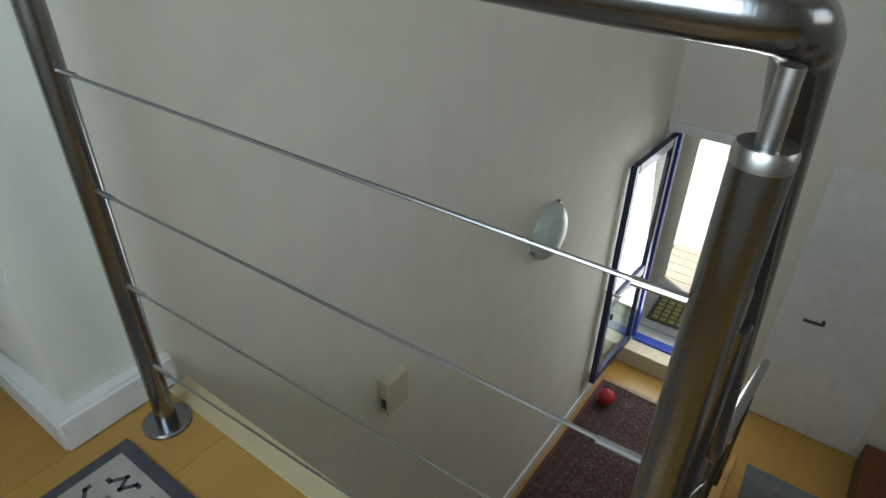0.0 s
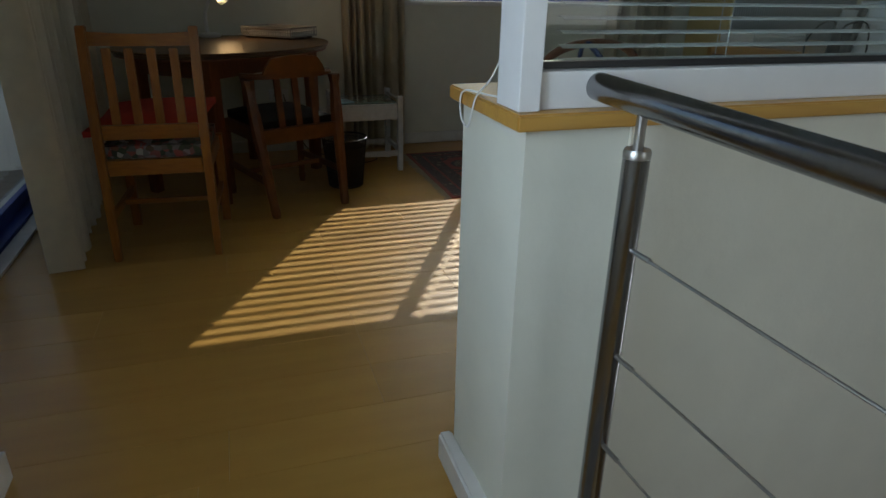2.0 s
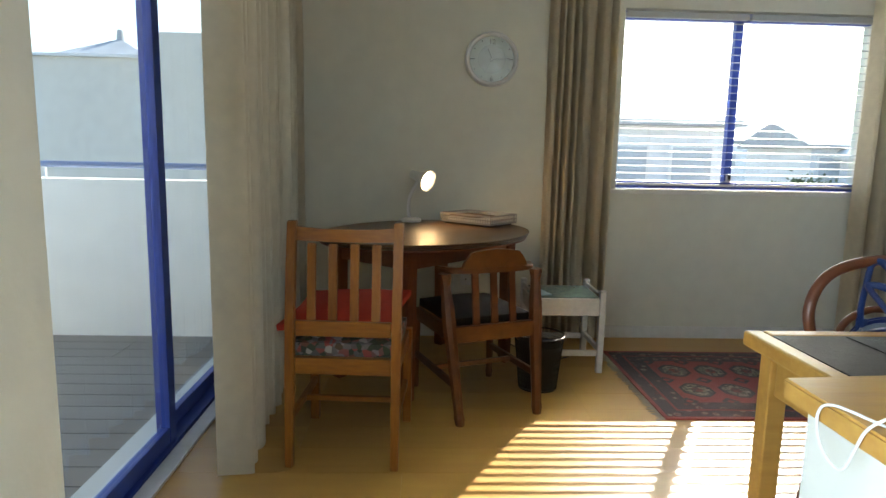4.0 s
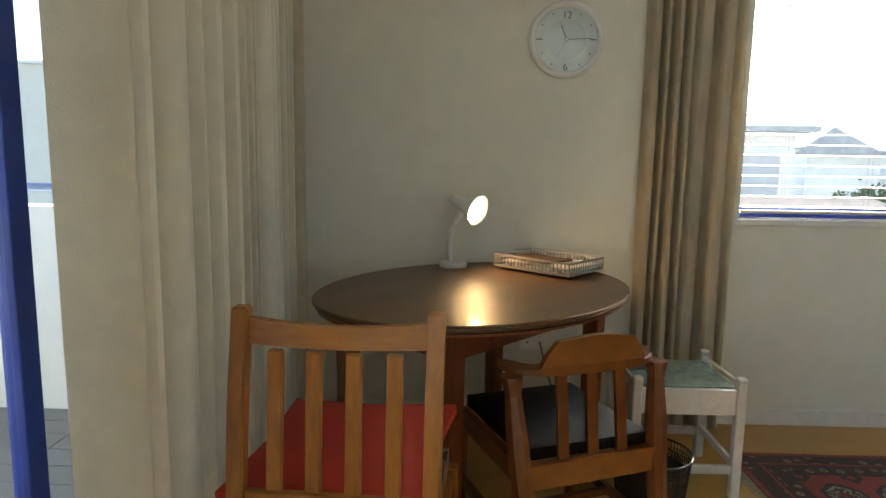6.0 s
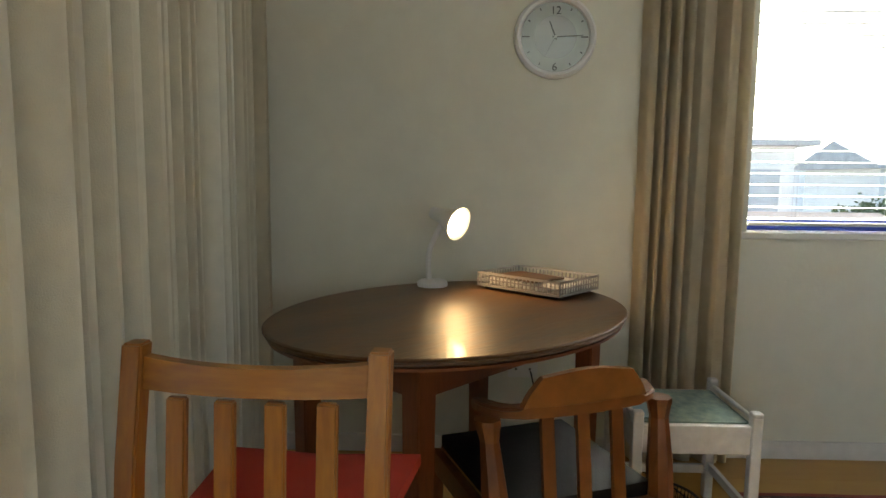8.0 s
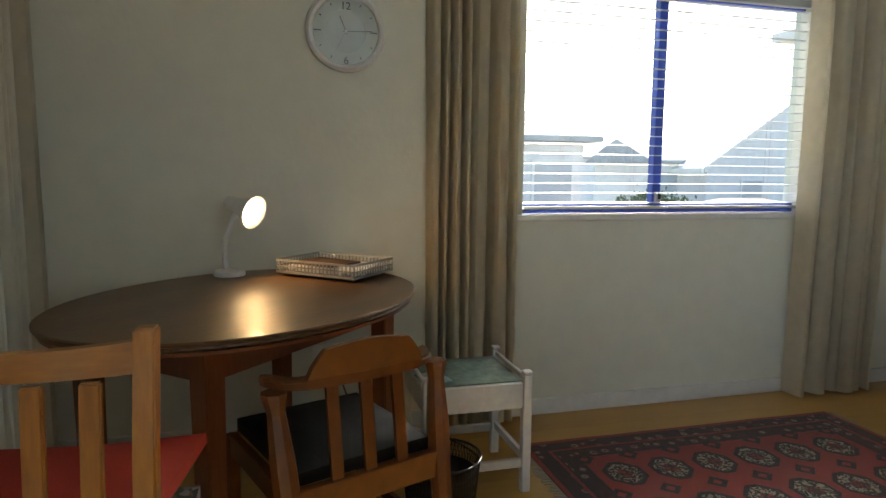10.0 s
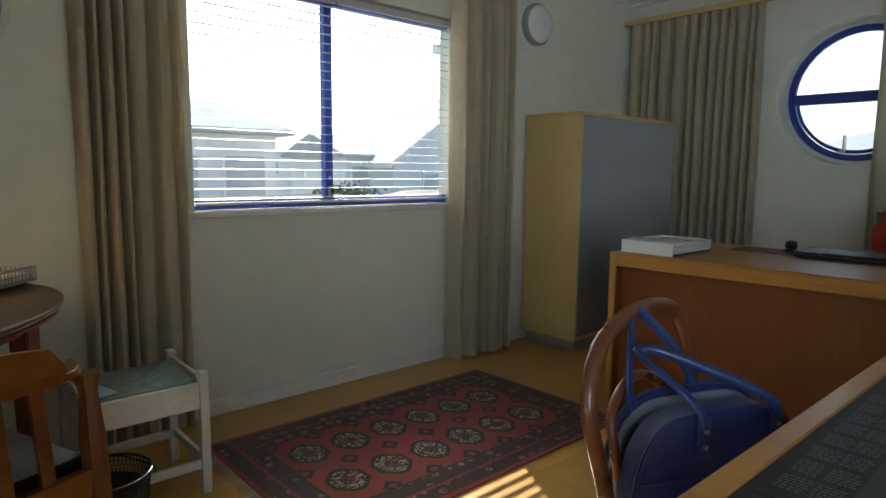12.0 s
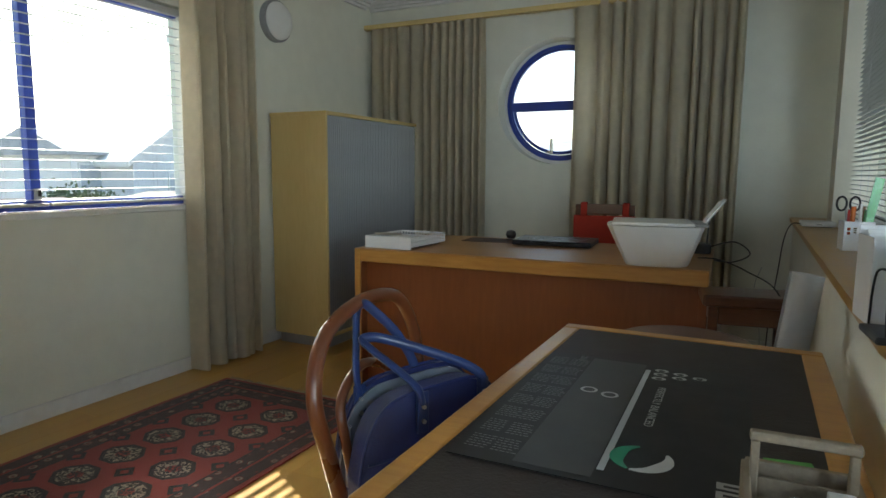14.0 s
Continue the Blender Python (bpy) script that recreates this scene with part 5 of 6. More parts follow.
laptop()
wc = thing("webcam", "small round black webcam on the large desk", "webcam", on_desk(0.54, 0.66), DT)
part("camera_ball", lathe(bmesh.new(), [(0.006, 0.008), (0.022, 0.014), (0.028, 0.030), (0.022, 0.048), (0.006, 0.054)], 20), BLACK, wc, smooth=True)
part("stand", B((-0.022, -0.02, 0), (0.022, 0.02, 0.0095), 0.003), BLACK, wc)
dm = solid("desk_pad", B((-0.15, -0.09, 0), (0.15, 0.09, 0.003), m=pose(*on_desk(0.47, 0.60), 0, 0, DT + 3)), material("pad_brown", (0.10, 0.05, 0.035), 0.6, vary=0.2), "thin brown patterned pad lying on the large desk", "pad")


def printer():
    p = thing("printer", "white tapered home printer on the large desk", "printer", on_desk(1.335, 0.015), DT + 8)
    bm = bmesh.new()
    lev = [(0.0, 0.112, 0.105), (0.008, 0.118, 0.112), (0.07, 0.140, 0.13), (0.145, 0.165, 0.15), (0.155, 0.168, 0.152)]
    rings = []
    for z, hx, hy in lev:
        ring = []
        for k in range(24):
            a = 2 * math.pi * k / 24
            cx, sy = math.cos(a), math.sin(a)
            q = (abs(cx) ** 5 + abs(sy) ** 5) ** -0.2
            ring.append(bm.verts.new((hx * q * cx - 0.02 * (z / 0.135) * (cx < 0), hy * q * sy + 0.11, z)))
        rings.append(ring)
    for u, v in zip(rings, rings[1:]):
        for j in range(24):
            bm.faces.new((u[j], u[(j + 1) % 24], v[(j + 1) % 24], v[j]))
    bm.faces.new(rings[0][::-1]), bm.faces.new(rings[-1])
    part("printer_body", bm, WHITE_PLASTIC, p, smooth=True)
    part("scanner_lid", B((-0.17, -0.035, 0.157), (0.125, 0.24, 0.170), 0.005), WHITE_PLASTIC, p)
    part("control_panel", B((0.129, -0.03, 0.157), (0.172, 0.24, 0.166), 0.002), GREY_PLASTIC, p)
    part("paper_support", B((-0.003, -0.05, 0), (0.003, 0.06, 0.12), 0.002, pose(0.160, 0.12, 0.150, 0, 36, 0)), WHITE_PLASTIC, p)
    part("paper", B((0.0035, -0.045, 0.01), (0.0045, 0.055, 0.135), m=pose(0.160, 0.12, 0.150, 0, 36, 0)), PAPER, p)


printer()
rt = thing("modem", "small black modem behind the printer", "modem", on_desk(1.46, 0.55), DT)
part("modem_case", B((-0.05, -0.04, 0), (0.05, 0.04, 0.045), 0.006), BLACK, rt)
part("antenna", rod(bmesh.new(), (0.03, 0.03, 0.04), (0.035, 0.03, 0.16), 0.004, seg=10), BLACK, rt)
for pts, lab in (([on_desk(1.50, 0.52, 0.80), on_desk(1.60, 0.45, 0.835), on_desk(1.66, 0.35, 0.80), on_desk(1.60, 0.25, 0.775), on_desk(1.53, 0.28, 0.773)], "black cable looping behind the printer"),
                 ([on_desk(1.47, 0.2, 0.79), on_desk(1.54, 0.18, 0.79), on_desk(1.64, 0.05, 0.77), on_desk(1.75, -0.06, 0.70), on_desk(1.80, -0.10, 0.45), on_desk(1.80, -0.10, 0.02)], "black power cable hanging from the large desk")):
    solid("cable", tube(bmesh.new(), smooth_path(pts, 8), 0.0028, 8), BLACK, lab, "cable", smooth=True)


# chair with red cloth beyond the desk
def red_backed_chair():
    c = thing("desk_chair", "dark wooden chair with a red cloth over its back", "chair", (-3.90, 5.27, 0), 4)
    for s in (-1, 1):
        part("back_post", B((s * 0.16 - 0.016, -0.016, 0), (s * 0.16 + 0.016, 0.016, 0.93), 0.005), DARKWOOD, c)
        part("leg", B((s * 0.16 - 0.016, -0.40, 0), (s * 0.16 + 0.016, -0.37, 0.42), 0.005), DARKWOOD, c)
    part("seat", B((-0.19, -0.41, 0.42), (0.19, 0.0, 0.45), 0.006), DARKWOOD, c)
    part("top_rail", B((-0.143, -0.010, 0.87), (0.143, 0.012, 0.935), 0.01), material("pale_brown", (0.20, 0.12, 0.08), 0.5), c)
    part("middle_rail", B((-0.143, -0.008, 0.70), (0.143, 0.010, 0.74), 0.004), DARKWOOD, c)
    part("lower_rail", B((-0.143, -0.008, 0.55), (0.143, 0.010, 0.59), 0.004), DARKWOOD, c)
    part("splat", B((-0.012, -0.006, 0.741), (0.012, 0.008, 0.869), 0.003), DARKWOOD, c)
    part("cover", B((-0.185, -0.026, 0.52), (0.185, -0.012, 0.865), 0.006), RED_CLOTH, c, "red cloth back cover")
    for s in (-1, 1):
        part("cover_strap", B((s * 0.125 - 0.02, -0.022, 0.86), (s * 0.125 + 0.02, 0.022, 0.945), 0.008), RED_CLOTH, c)


red_backed_chair()

# dark stool beside the desk's end
def plant_stool(at, turn):
    s = thing("wooden_stool", "dark brown rectangular wooden stool beside the large desk", "stool", at, turn)
    part("seat", B((-0.155, -0.10, 0.665), (0.155, 0.10, 0.705), 0.008), DARKWOOD, s)
    for a in (-1, 1):
        for b in (-1, 1):
            part("leg", B((a * 0.12 - 0.016, b * 0.075 - 0.016, 0), (a * 0.12 + 0.016, b * 0.075 + 0.016, 0.664), 0.004), DARKWOOD, s)
        part("seat_rail", B((-0.103, a * 0.075 - 0.008, 0.60), (0.103, a * 0.075 + 0.008, 0.664), 0.003), DARKWOOD, s)
        part("end_rail", B((a * 0.12 - 0.008, -0.058, 0.60), (a * 0.12 + 0.008, 0.058, 0.664), 0.003), DARKWOOD, s)


plant_stool((-3.085, 3.85, 0), 9)
rs = thing("round_stool", "round topped brown wooden stool beside the leather topped desk", "stool", (-3.235, 3.235, 0))
part("seat", lathe(bmesh.new(), [(0.16, 0.621), (0.182, 0.631), (0.184, 0.651), (0.174, 0.661)], 40), DARKWOOD, rs, smooth=True)
for k in range(4):
    a = radians(45 + 90 * k)
    part("leg", rod(bmesh.new(), (0.15 * math.cos(a), 0.15 * math.sin(a), 0), (0.11 * math.cos(a), 0.11 * math.sin(a), 0.622), 0.013, 0.015), DARKWOOD, rs, smooth=True)
part("foot_ring", tube(bmesh.new(), [Vector((0.132 * math.cos(q), 0.132 * math.sin(q), 0.25)) for q in (2 * math.pi * j / 40 for j in range(40))], 0.008, 8, closed=True), DARKWOOD, rs, smooth=True)


# ---- leather topped desk ----
D2 = (-3.507, 1.97, 0)


def leather_desk():
    d = thing("leather_topped_desk", "honey wood desk with a dark leatherette top against the half wall", "desk", D2)
    W, L, H = 0.583, 1.052, 0.725
    cv = 0.044
    part("top_core", B((cv, cv, H - 0.03), (W - cv, L - cv, H - 0.0005)), DESK_LEATHER, d, "dark brown leatherette inset")
    for lo, hi in (((0, 0, H - 0.035), (W, cv - 0.0005, H)), ((0, L - cv + 0.0005, H - 0.035), (W, L, H)), ((0, cv, H - 0.035), (cv - 0.0005, L - cv, H)), ((W - 0.048, cv, H - 0.035), (W, L - cv, H + 0.001))):
        part("edge_moulding", B(lo, hi, 0.006), DESK_EDGE if lo[1] else CAPWOOD, d)
    for x in (0.03, W - 0.075):
        for y in (0.03, L - 0.075):
            part("leg", B((x, y, 0), (x + 0.045, y + 0.045, H - 0.036), 0.004), CAPWOOD, d)
    for x in (0.04, W - 0.055):
        part("side_apron", B((x, 0.08, H - 0.13), (x + 0.018, L - 0.08, H - 0.036), 0.003), CAPWOOD, d)
    part("end_apron", B((0.08, 0.04, H - 0.13), (W - 0.08, 0.058, H - 0.036), 0.003), CAPWOOD, d)
    part("end_apron", B((0.08, L - 0.06, H - 0.13), (W - 0.08, L - 0.042, H - 0.036), 0.003), CAPWOOD, d)


leather_desk()


# poster on the desk: x along the desk's depth, y along its length
def poster():
    p = thing("calendar_poster", "black glossy printed poster sheet lying on the leatherette desk top", "poster", (-3.45, 2.177, 0.7262), 1.0)
    p.scale = (1.19, 1.155, 1.0)
    W, L = 0.33, 0.485
    part("sheet", B((0, 0, 0), (W, L, 0.0012)), material("poster_black", (0.006, 0.006, 0.008), 0.5, vary=0.1), p)
    g = material("poster_grey", (0.05, 0.052, 0.055), 0.45, vary=0.3, scale=3)
    part("grey_band", B((0.078, 0.012, 0.0013), (0.168, L - 0.012, 0.0016)), g, p)
    part("silver_stripe", B((0.170, 0.035, 0.0013), (0.178, L - 0.04, 0.0017)), material("poster_silver", (0.40, 0.41, 0.42), 0.35), p)
    ink = material("poster_ink", (0.19, 0.19, 0.19), 0.5)
    white = material("poster_white", (0.50, 0.50, 0.50), 0.4)
    rnd = random.Random(21)
    bm = bmesh.new()
    for blk in range(8):
        y0 = 0.03 + blk * 0.055
        for col in range(2):
            x0 = 0.010 + col * 0.034
            for row in range(6):
                yy = y0 + row * 0.0072
                x = x0
                while x < x0 + 0.026:
                    w = rnd.uniform(0.003, 0.007)
                    box(bm, (x, yy, 0.0013), (x + w, yy + 0.0018, 0.0015))
                    x += w + 0.002
    part("fine_print", bm, ink, p, kind="stuff")

    def text(body, size, x, y, rz, mat, name="lettering"):
        cu = bpy.data.curves.new(name, "FONT")
        cu.body, cu.size, cu.extrude = body, size, 0.0001
        cu.materials.append(mat)
        o = new(name, cu)
        o.parent = p
        o.matrix_basis = pose(x, y, 0.0018, 0, 0, rz)
    text("PERFECTLY BALANCED", 0.0165, 0.200, 0.360, -90, white)
    text("2014", 0.016, 0.055, 0.478, -90, ink)
    # rows of pale ovals at the head, and a crescent mark in green and white
    for k, (x, y) in enumerate(((0.195, 0.45), (0.195, 0.428), (0.195, 0.405), (0.225, 0.442), (0.225, 0.420), (0.255, 0.432))):
        bm = lathe(bmesh.new(), [(0.010, 0.0013), (0.010, 0.0017)], 20)
        bmesh.ops.transform(bm, matrix=Matrix.Translation((x, y, 0)) @ Matrix.Diagonal((1.1, 0.75, 1, 1)), verts=bm.verts)
        part("pale_oval", bm, white, p)
        bm = lathe(bmesh.new(), [(0.006, 0.00172), (0.006, 0.0019)], 16)
        bmesh.ops.transform(bm, matrix=Matrix.Translation((x, y - 0.002, 0)) @ Matrix.Diagonal((0.9, 0.9, 1, 1)), verts=bm.verts)
        part("dark_oval", bm, BLACK, p)
    for x, y in ((0.105, 0.30), (0.138, 0.29)):
        bm = lathe(bmesh.new(), [(0.009, 0.00165), (0.013, 0.00165), (0.013, 0.0019), (0.009, 0.0019), (0.009, 0.00165)], 24, cap=False)
        bmesh.ops.translate(bm, vec=(x, y, 0), verts=bm.verts)
        part("ring_mark", bm, white, p)
    for a0, a1, mt, nm in ((100, 250, material("poster_green", (0.02, 0.24, 0.13), 0.4), "green_crescent"), (255, 400, white, "white_crescent")):
        bm = bmesh.new()
        n, i0, o0 = 16, [], []
        for i in range(n + 1):
            t = i / n
            a = radians(a0 + (a1 - a0) * t)
            th = 0.004 + 0.014 * math.sin(math.pi * t)
            i0.append((0.212 + (0.036 - th) * math.cos(a), 0.085 + (0.036 - th) * math.sin(a)))
            o0.append((0.212 + 0.036 * math.cos(a), 0.085 + 0.036 * math.sin(a)))
        slab(bm, o0 + i0[::-1], 0.0013, 0.0018)
        part(nm, bm, mt, p)
    cu = [(0.293, 0.00), (0.293, 0.022), (0.293, 0.044)]
    for k, (x, y) in enumerate(cu):
        part("logo_bar", B((x, y + 0.004, 0.0013), (x + 0.026, y + 0.009, 0.0017)), white, p)
        part("logo_bar", B((x, y + 0.015, 0.0013), (x + 0.026, y + 0.020, 0.0017)), white, p)
        part("logo_bar", B((x, y + 0.0092, 0.0013), (x + 0.007, y + 0.0148, 0.0017)), white, p)


poster()


# ---- bentwood chair ----
def bentwood_chair(at, turn):
    c = thing("bentwood_chair", "reddish brown bentwood chair with an arched back at the desk", "chair", at, turn)
    hoop = smooth_path([(-0.20, -0.175, 0.43), (-0.215, -0.215, 0.58), (-0.235, -0.235, 0.71), (-0.25, -0.165, 0.808), (-0.255, 0, 0.844), (-0.25, 0.165, 0.818), (-0.235, 0.235, 0.71), (-0.215, 0.215, 0.58), (-0.20, 0.175, 0.43)], 8)
    part("back_hoop", tube(bmesh.new(), hoop, 0.0155, 14), BENTWOOD, c, smooth=True)
    inner = smooth_path([(-0.205, -0.12, 0.44), (-0.23, -0.13, 0.58), (-0.25, -0.11, 0.66), (-0.26, 0, 0.70), (-0.25, 0.11, 0.66), (-0.23, 0.13, 0.58), (-0.205, 0.12, 0.44)], 8)
    part("inner_hoop", tube(bmesh.new(), inner, 0.0105, 12), BENTWOOD, c, smooth=True)
    part("seat_ring", lathe(bmesh.new(), [(0.17, 0.425), (0.205, 0.425), (0.21, 0.44), (0.20, 0.455), (0.17, 0.452), (0.17, 0.425)], 48, cap=False), BENTWOOD, c, smooth=True)
    part("seat", lathe(bmesh.new(), [(0.171, 0.436), (0.171, 0.444)], 48), DARKWOOD, c)
    for s in (-1, 1):
        part("back_leg", tube(bmesh.new(), smooth_path([(-0.245, s * 0.215, 0.0), (-0.215, s * 0.20, 0.2), (-0.20, s * 0.185, 0.43)], 6), 0.014, 12), BENTWOOD, c, smooth=True)
        part("leg", tube(bmesh.new(), smooth_path([(0.165, s * 0.165, 0.0), (0.15, s * 0.155, 0.2), (0.135, s * 0.14, 0.43)], 6), 0.014, 12), BENTWOOD, c, smooth=True)
    part("leg_ring", tube(bmesh.new(), [Vector((-0.035 + 0.18 * math.cos(q), 0.18 * math.sin(q), 0.24)) for q in (2 * math.pi * j / 48 for j in range(48))], 0.008, 8, closed=True), BENTWOOD, c, smooth=True)


bentwood_chair((-3.572, 2.56, 0), 6)


# ---- blue bag on the chair ----
def blue_bag():
    """Local y runs along the bag; +x is the side towards the desk."""
    g = thing("blue_bag", "open navy shoulder bag with blue straps slumped on the bentwood chair", "bag", (-3.690, 2.550, 0.457), -30)
    L, H, T = 0.180, 0.25, 0.055

    def dome(u):
        return H * (1 - abs(u) ** 4.5) ** 0.45 * (0.95 + 0.05 * u)

    def shell(x0, x1, bulge, sag, name, mat, label=""):
        bm = bmesh.new()
        n, m = 22, 9
        grids = []
        for side, x in ((0, x0), (1, x1)):
            g_ = []
            for i in range(n + 1):
                u = -0.985 + 1.97 * i / n
                col = []
                for k in range(m + 1):
                    v = k / m
                    z = dome(u) * v * sag
                    fold = 0.006 * noise.noise(Vector((u * 4, v * 4, side * 3 + x0 * 40)))
                    b_ = bulge * math.sin(math.pi * min(1, v * 0.9 + 0.1)) * (1 - u * u) ** 0.5
                    col.append(bm.verts.new((x + (b_ if side else b_ * 0.8) + fold, u * L, z)))
                g_.append(col)
            grids.append(g_)
        for gi, g_ in enumerate(grids):
            for i in range(n):
                for k in range(m):
                    f = (g_[i][k], g_[i + 1][k], g_[i + 1][k + 1], g_[i][k + 1])
                    bm.faces.new(f if gi else f[::-1])
        a, b_ = grids
        for i in range(n):
            for k in (0, m):
                bm.faces.new((a[i][k], a[i + 1][k], b_[i + 1][k], b_[i][k]))
        for i in (0, n):
            for k in range(m):
                bm.faces.new((a[i][k], a[i][k + 1], b_[i][k + 1], b_[i][k]))
        return part(name, bm, mat, g, label, smooth=True)

    shell(0.004, T, 0.020, 0.95, "front_panel", BAG_BLUE)
    shell(-T, -T + 0.012, -0.012, 1.0, "back_panel", BAG_BLUE)
    shell(-T + 0.0125, -T + 0.018, -0.010, 0.955, "lining", BAG_GREY, "pale blue grey lining")
    part("bag_base", B((-T, -L * 0.93, 0), (T, L * 0.93, 0.02), 0.008), BAG_BLUE, g)
    # end gussets: the near one hangs open
    part("gusset", B((-T + 0.012, L * 0.86, 0.01), (T - 0.012, L * 0.90, 0.16), 0.006), BAG_BLUE, g)
    part("side_gusset", B((-T + 0.006, -L * 0.90, 0.012), (-T + 0.026, -L * 0.84, 0.15), 0.008, pose(0, 0, 0, 0, 0, 4)), BAG_GREY, g, "pale grey side gusset")
    # piping along the panels' edges, a seam across the front
    for x, s, k in ((T + 0.004, 0.972, "piping"), (-T - 0.002, 1.002, "piping")):
        pts = [Vector((x, u * L, dome(u) * s)) for u in (-0.985 + 1.97 * i / 40 for i in range(41))]
        part(k, tube(bmesh.new(), pts, 0.0035, 6), BAG_BLUE, g, smooth=True)
    pts = [Vector((T + 0.022 * (1 - u * u) ** 0.5 * 0.98 + 0.004, u * L, 0.120 + 0.02 * u)) for u in (-0.9 + 1.8 * i / 24 for i in range(25))]
    part("seam", tube(bmesh.new(), pts, 0.0025, 6), BAG_STRAP, g, smooth=True)
    pts = [Vector((-0.01, u * L * 0.9, dome(u * 0.9) * 0.96)) for u in (-1 + 2 * i / 30 for i in range(31))]
    front = [(0.074, -0.045, 0.205), (0.070, -0.055, 0.238), (0.03, -0.085, 0.275), (-0.02, -0.112, 0.305), (-0.043, -0.118, 0.320), (-0.025, -0.085, 0.322), (0.015, 0.0, 0.292), (0.045, 0.07, 0.262), (0.062, 0.108, 0.235), (0.064, 0.112, 0.205)]
    back = [(-0.045, -0.125, 0.20), (-0.050, -0.130, 0.25), (-0.066, -0.122, 0.32), (-0.077, -0.114, 0.372), (-0.085, -0.095, 0.385), (-0.082, -0.07, 0.365), (-0.069, -0.025, 0.315), (-0.058, 0.010, 0.25), (-0.055, 0.016, 0.20)]
    for loop in (front, back):
        part("strap", tube(bmesh.new(), smooth_path(loop, 8), 0.0105, 10, flat=0.7), BAG_STRAP, g, "light blue leather strap", smooth=True)
        for p in (loop[0], loop[-1]):
            tab = part("strap_tab", B((-0.004, -0.014, -0.06), (0.004, 0.014, 0.025), 0.003, Matrix.Translation(p)), BAG_STRAP, g)
            for dz in (-0.035, -0.005):
                part("rivet", rod(bmesh.new(), (p[0] + 0.002, p[1], p[2] + dz), (p[0] + 0.009, p[1], p[2] + dz), 0.0045, seg=12), STEEL_B, tab)


blue_bag()


# ---- on the half wall's cap ----
CAPZ = 0.8635


def pencil_box(at, turn):
    b = thing("pencil_holder", "white metal pencil box full of pens, scissors and a ruler", "pencil holder", at, turn)
    w, d, h = 0.045, 0.04, 0.10
    for s in (-1, 1):
        bm = bmesh.new()
        zs = [(0, 0.055), (0.065, 0.069), (0.079, h)]
        for z0, z1 in zs:
            box(bm, (-w, s * d - 0.0012, z0), (w, s * d + 0.0012, z1))
        for r in (0.055, 0.069):
            for i in range(5):
                box(bm, (-w + i * 0.0185 - 0.0 , s * d - 0.0012, r), (-w + i * 0.0185 + 0.0085 + 0.004 * (i == 4), s * d + 0.0012, r + 0.0105))
        part("front_plate" if s < 0 else "back_plate", bm, WHITE_METAL, b)
        part("side_plate", B((s * w - 0.0012, -d, 0), (s * w + 0.0012, d, h)), WHITE_METAL, b)
    part("floor_plate", B((-w, -d, 0), (w, d, 0.002)), WHITE_METAL, b)
    cols = [("red_pen", (0.5, 0.03, 0.02)), ("orange_marker", (0.75, 0.18, 0.02)), ("white_pen", (0.7, 0.7, 0.7)), ("green_pencil", (0.05, 0.22, 0.06)), ("brown_pencil", (0.25, 0.13, 0.06))]
    rnd = random.Random(3)
    for k, (nm, col) in enumerate(cols):
        x = -0.03 + k * 0.013
        p = Vector((x, rnd.uniform(-0.02, 0.02), 0.004))
        q = p + Vector((rnd.uniform(-0.012, 0.012), rnd.uniform(-0.01, 0.01), 0.135 + 0.01 * (k % 3)))
        part(nm, rod(bmesh.new(), p, q, 0.0075 if "marker" in nm else 0.0042, seg=12), material(nm, col, 0.4), b, smooth=True)
    # scissors
    for s in (-1, 1):
        ring = [Vector((-0.028 + s * 0.020 + 0.015 * math.cos(q), 0.01, 0.158 + 0.024 * math.sin(q))) for q in (2 * math.pi * j / 24 for j in range(24))]
        part("scissor_grip", tube(bmesh.new(), ring, 0.0035, 8, closed=True), BLACK, b, smooth=True)
        part("scissor_blade", B((-0.0035, -0.001, -0.06), (0.0035, 0.001, 0.045), m=pose(-0.028, 0.01 + s * 0.001, 0.095, 0, -s * 9, 0)), STEEL_B, b)
    part("ruler", B((-0.014, -0.001, 0.0), (0.014, 0.001, 0.24), m=pose(0.018, -0.005, 0.01, 0, 9, 0)), material("green_ruler", (0.08, 0.50, 0.08), 0.25), b, "translucent green ruler")


pencil_box((-2.765, 3.97, CAPZ), 6)


def phone_holder():
    b = thing("desk_organiser", "white perforated metal organiser on the maple cap board", "organiser", (-2.845, 2.745, CAPZ), 5)
    part("front_panel", wall_boxes("y", -0.055, 0.002, -0.055, 0.055, 0, 0.145, [(-0.03, -0.018, 0.08, 0.1), (-0.006, 0.006, 0.08, 0.1), (0.018, 0.03, 0.08, 0.1)]), WHITE_METAL, b)
    part("back_panel", B((-0.055, 0.053, 0), (0.055, 0.055, 0.165)), WHITE_METAL, b)
    for s in (-1, 1):
        part("side_panel", B((s * 0.055 - 0.001, -0.053, 0), (s * 0.055 + 0.001, 0.053, 0.15)), WHITE_METAL, b)
    part("floor_panel", B((-0.054, -0.053, 0), (0.054, 0.053, 0.002)), WHITE_METAL, b)
    part("divider", B((-0.054, -0.001, 0.002), (0.054, 0.001, 0.13)), WHITE_METAL, b)
    for k in range(4):
        part("letter", B((-0.045, 0.008 + k * 0.01, 0.004), (0.045, 0.010 + k * 0.01, 0.14 + 0.006 * k)), PAPER, b)


phone_holder()


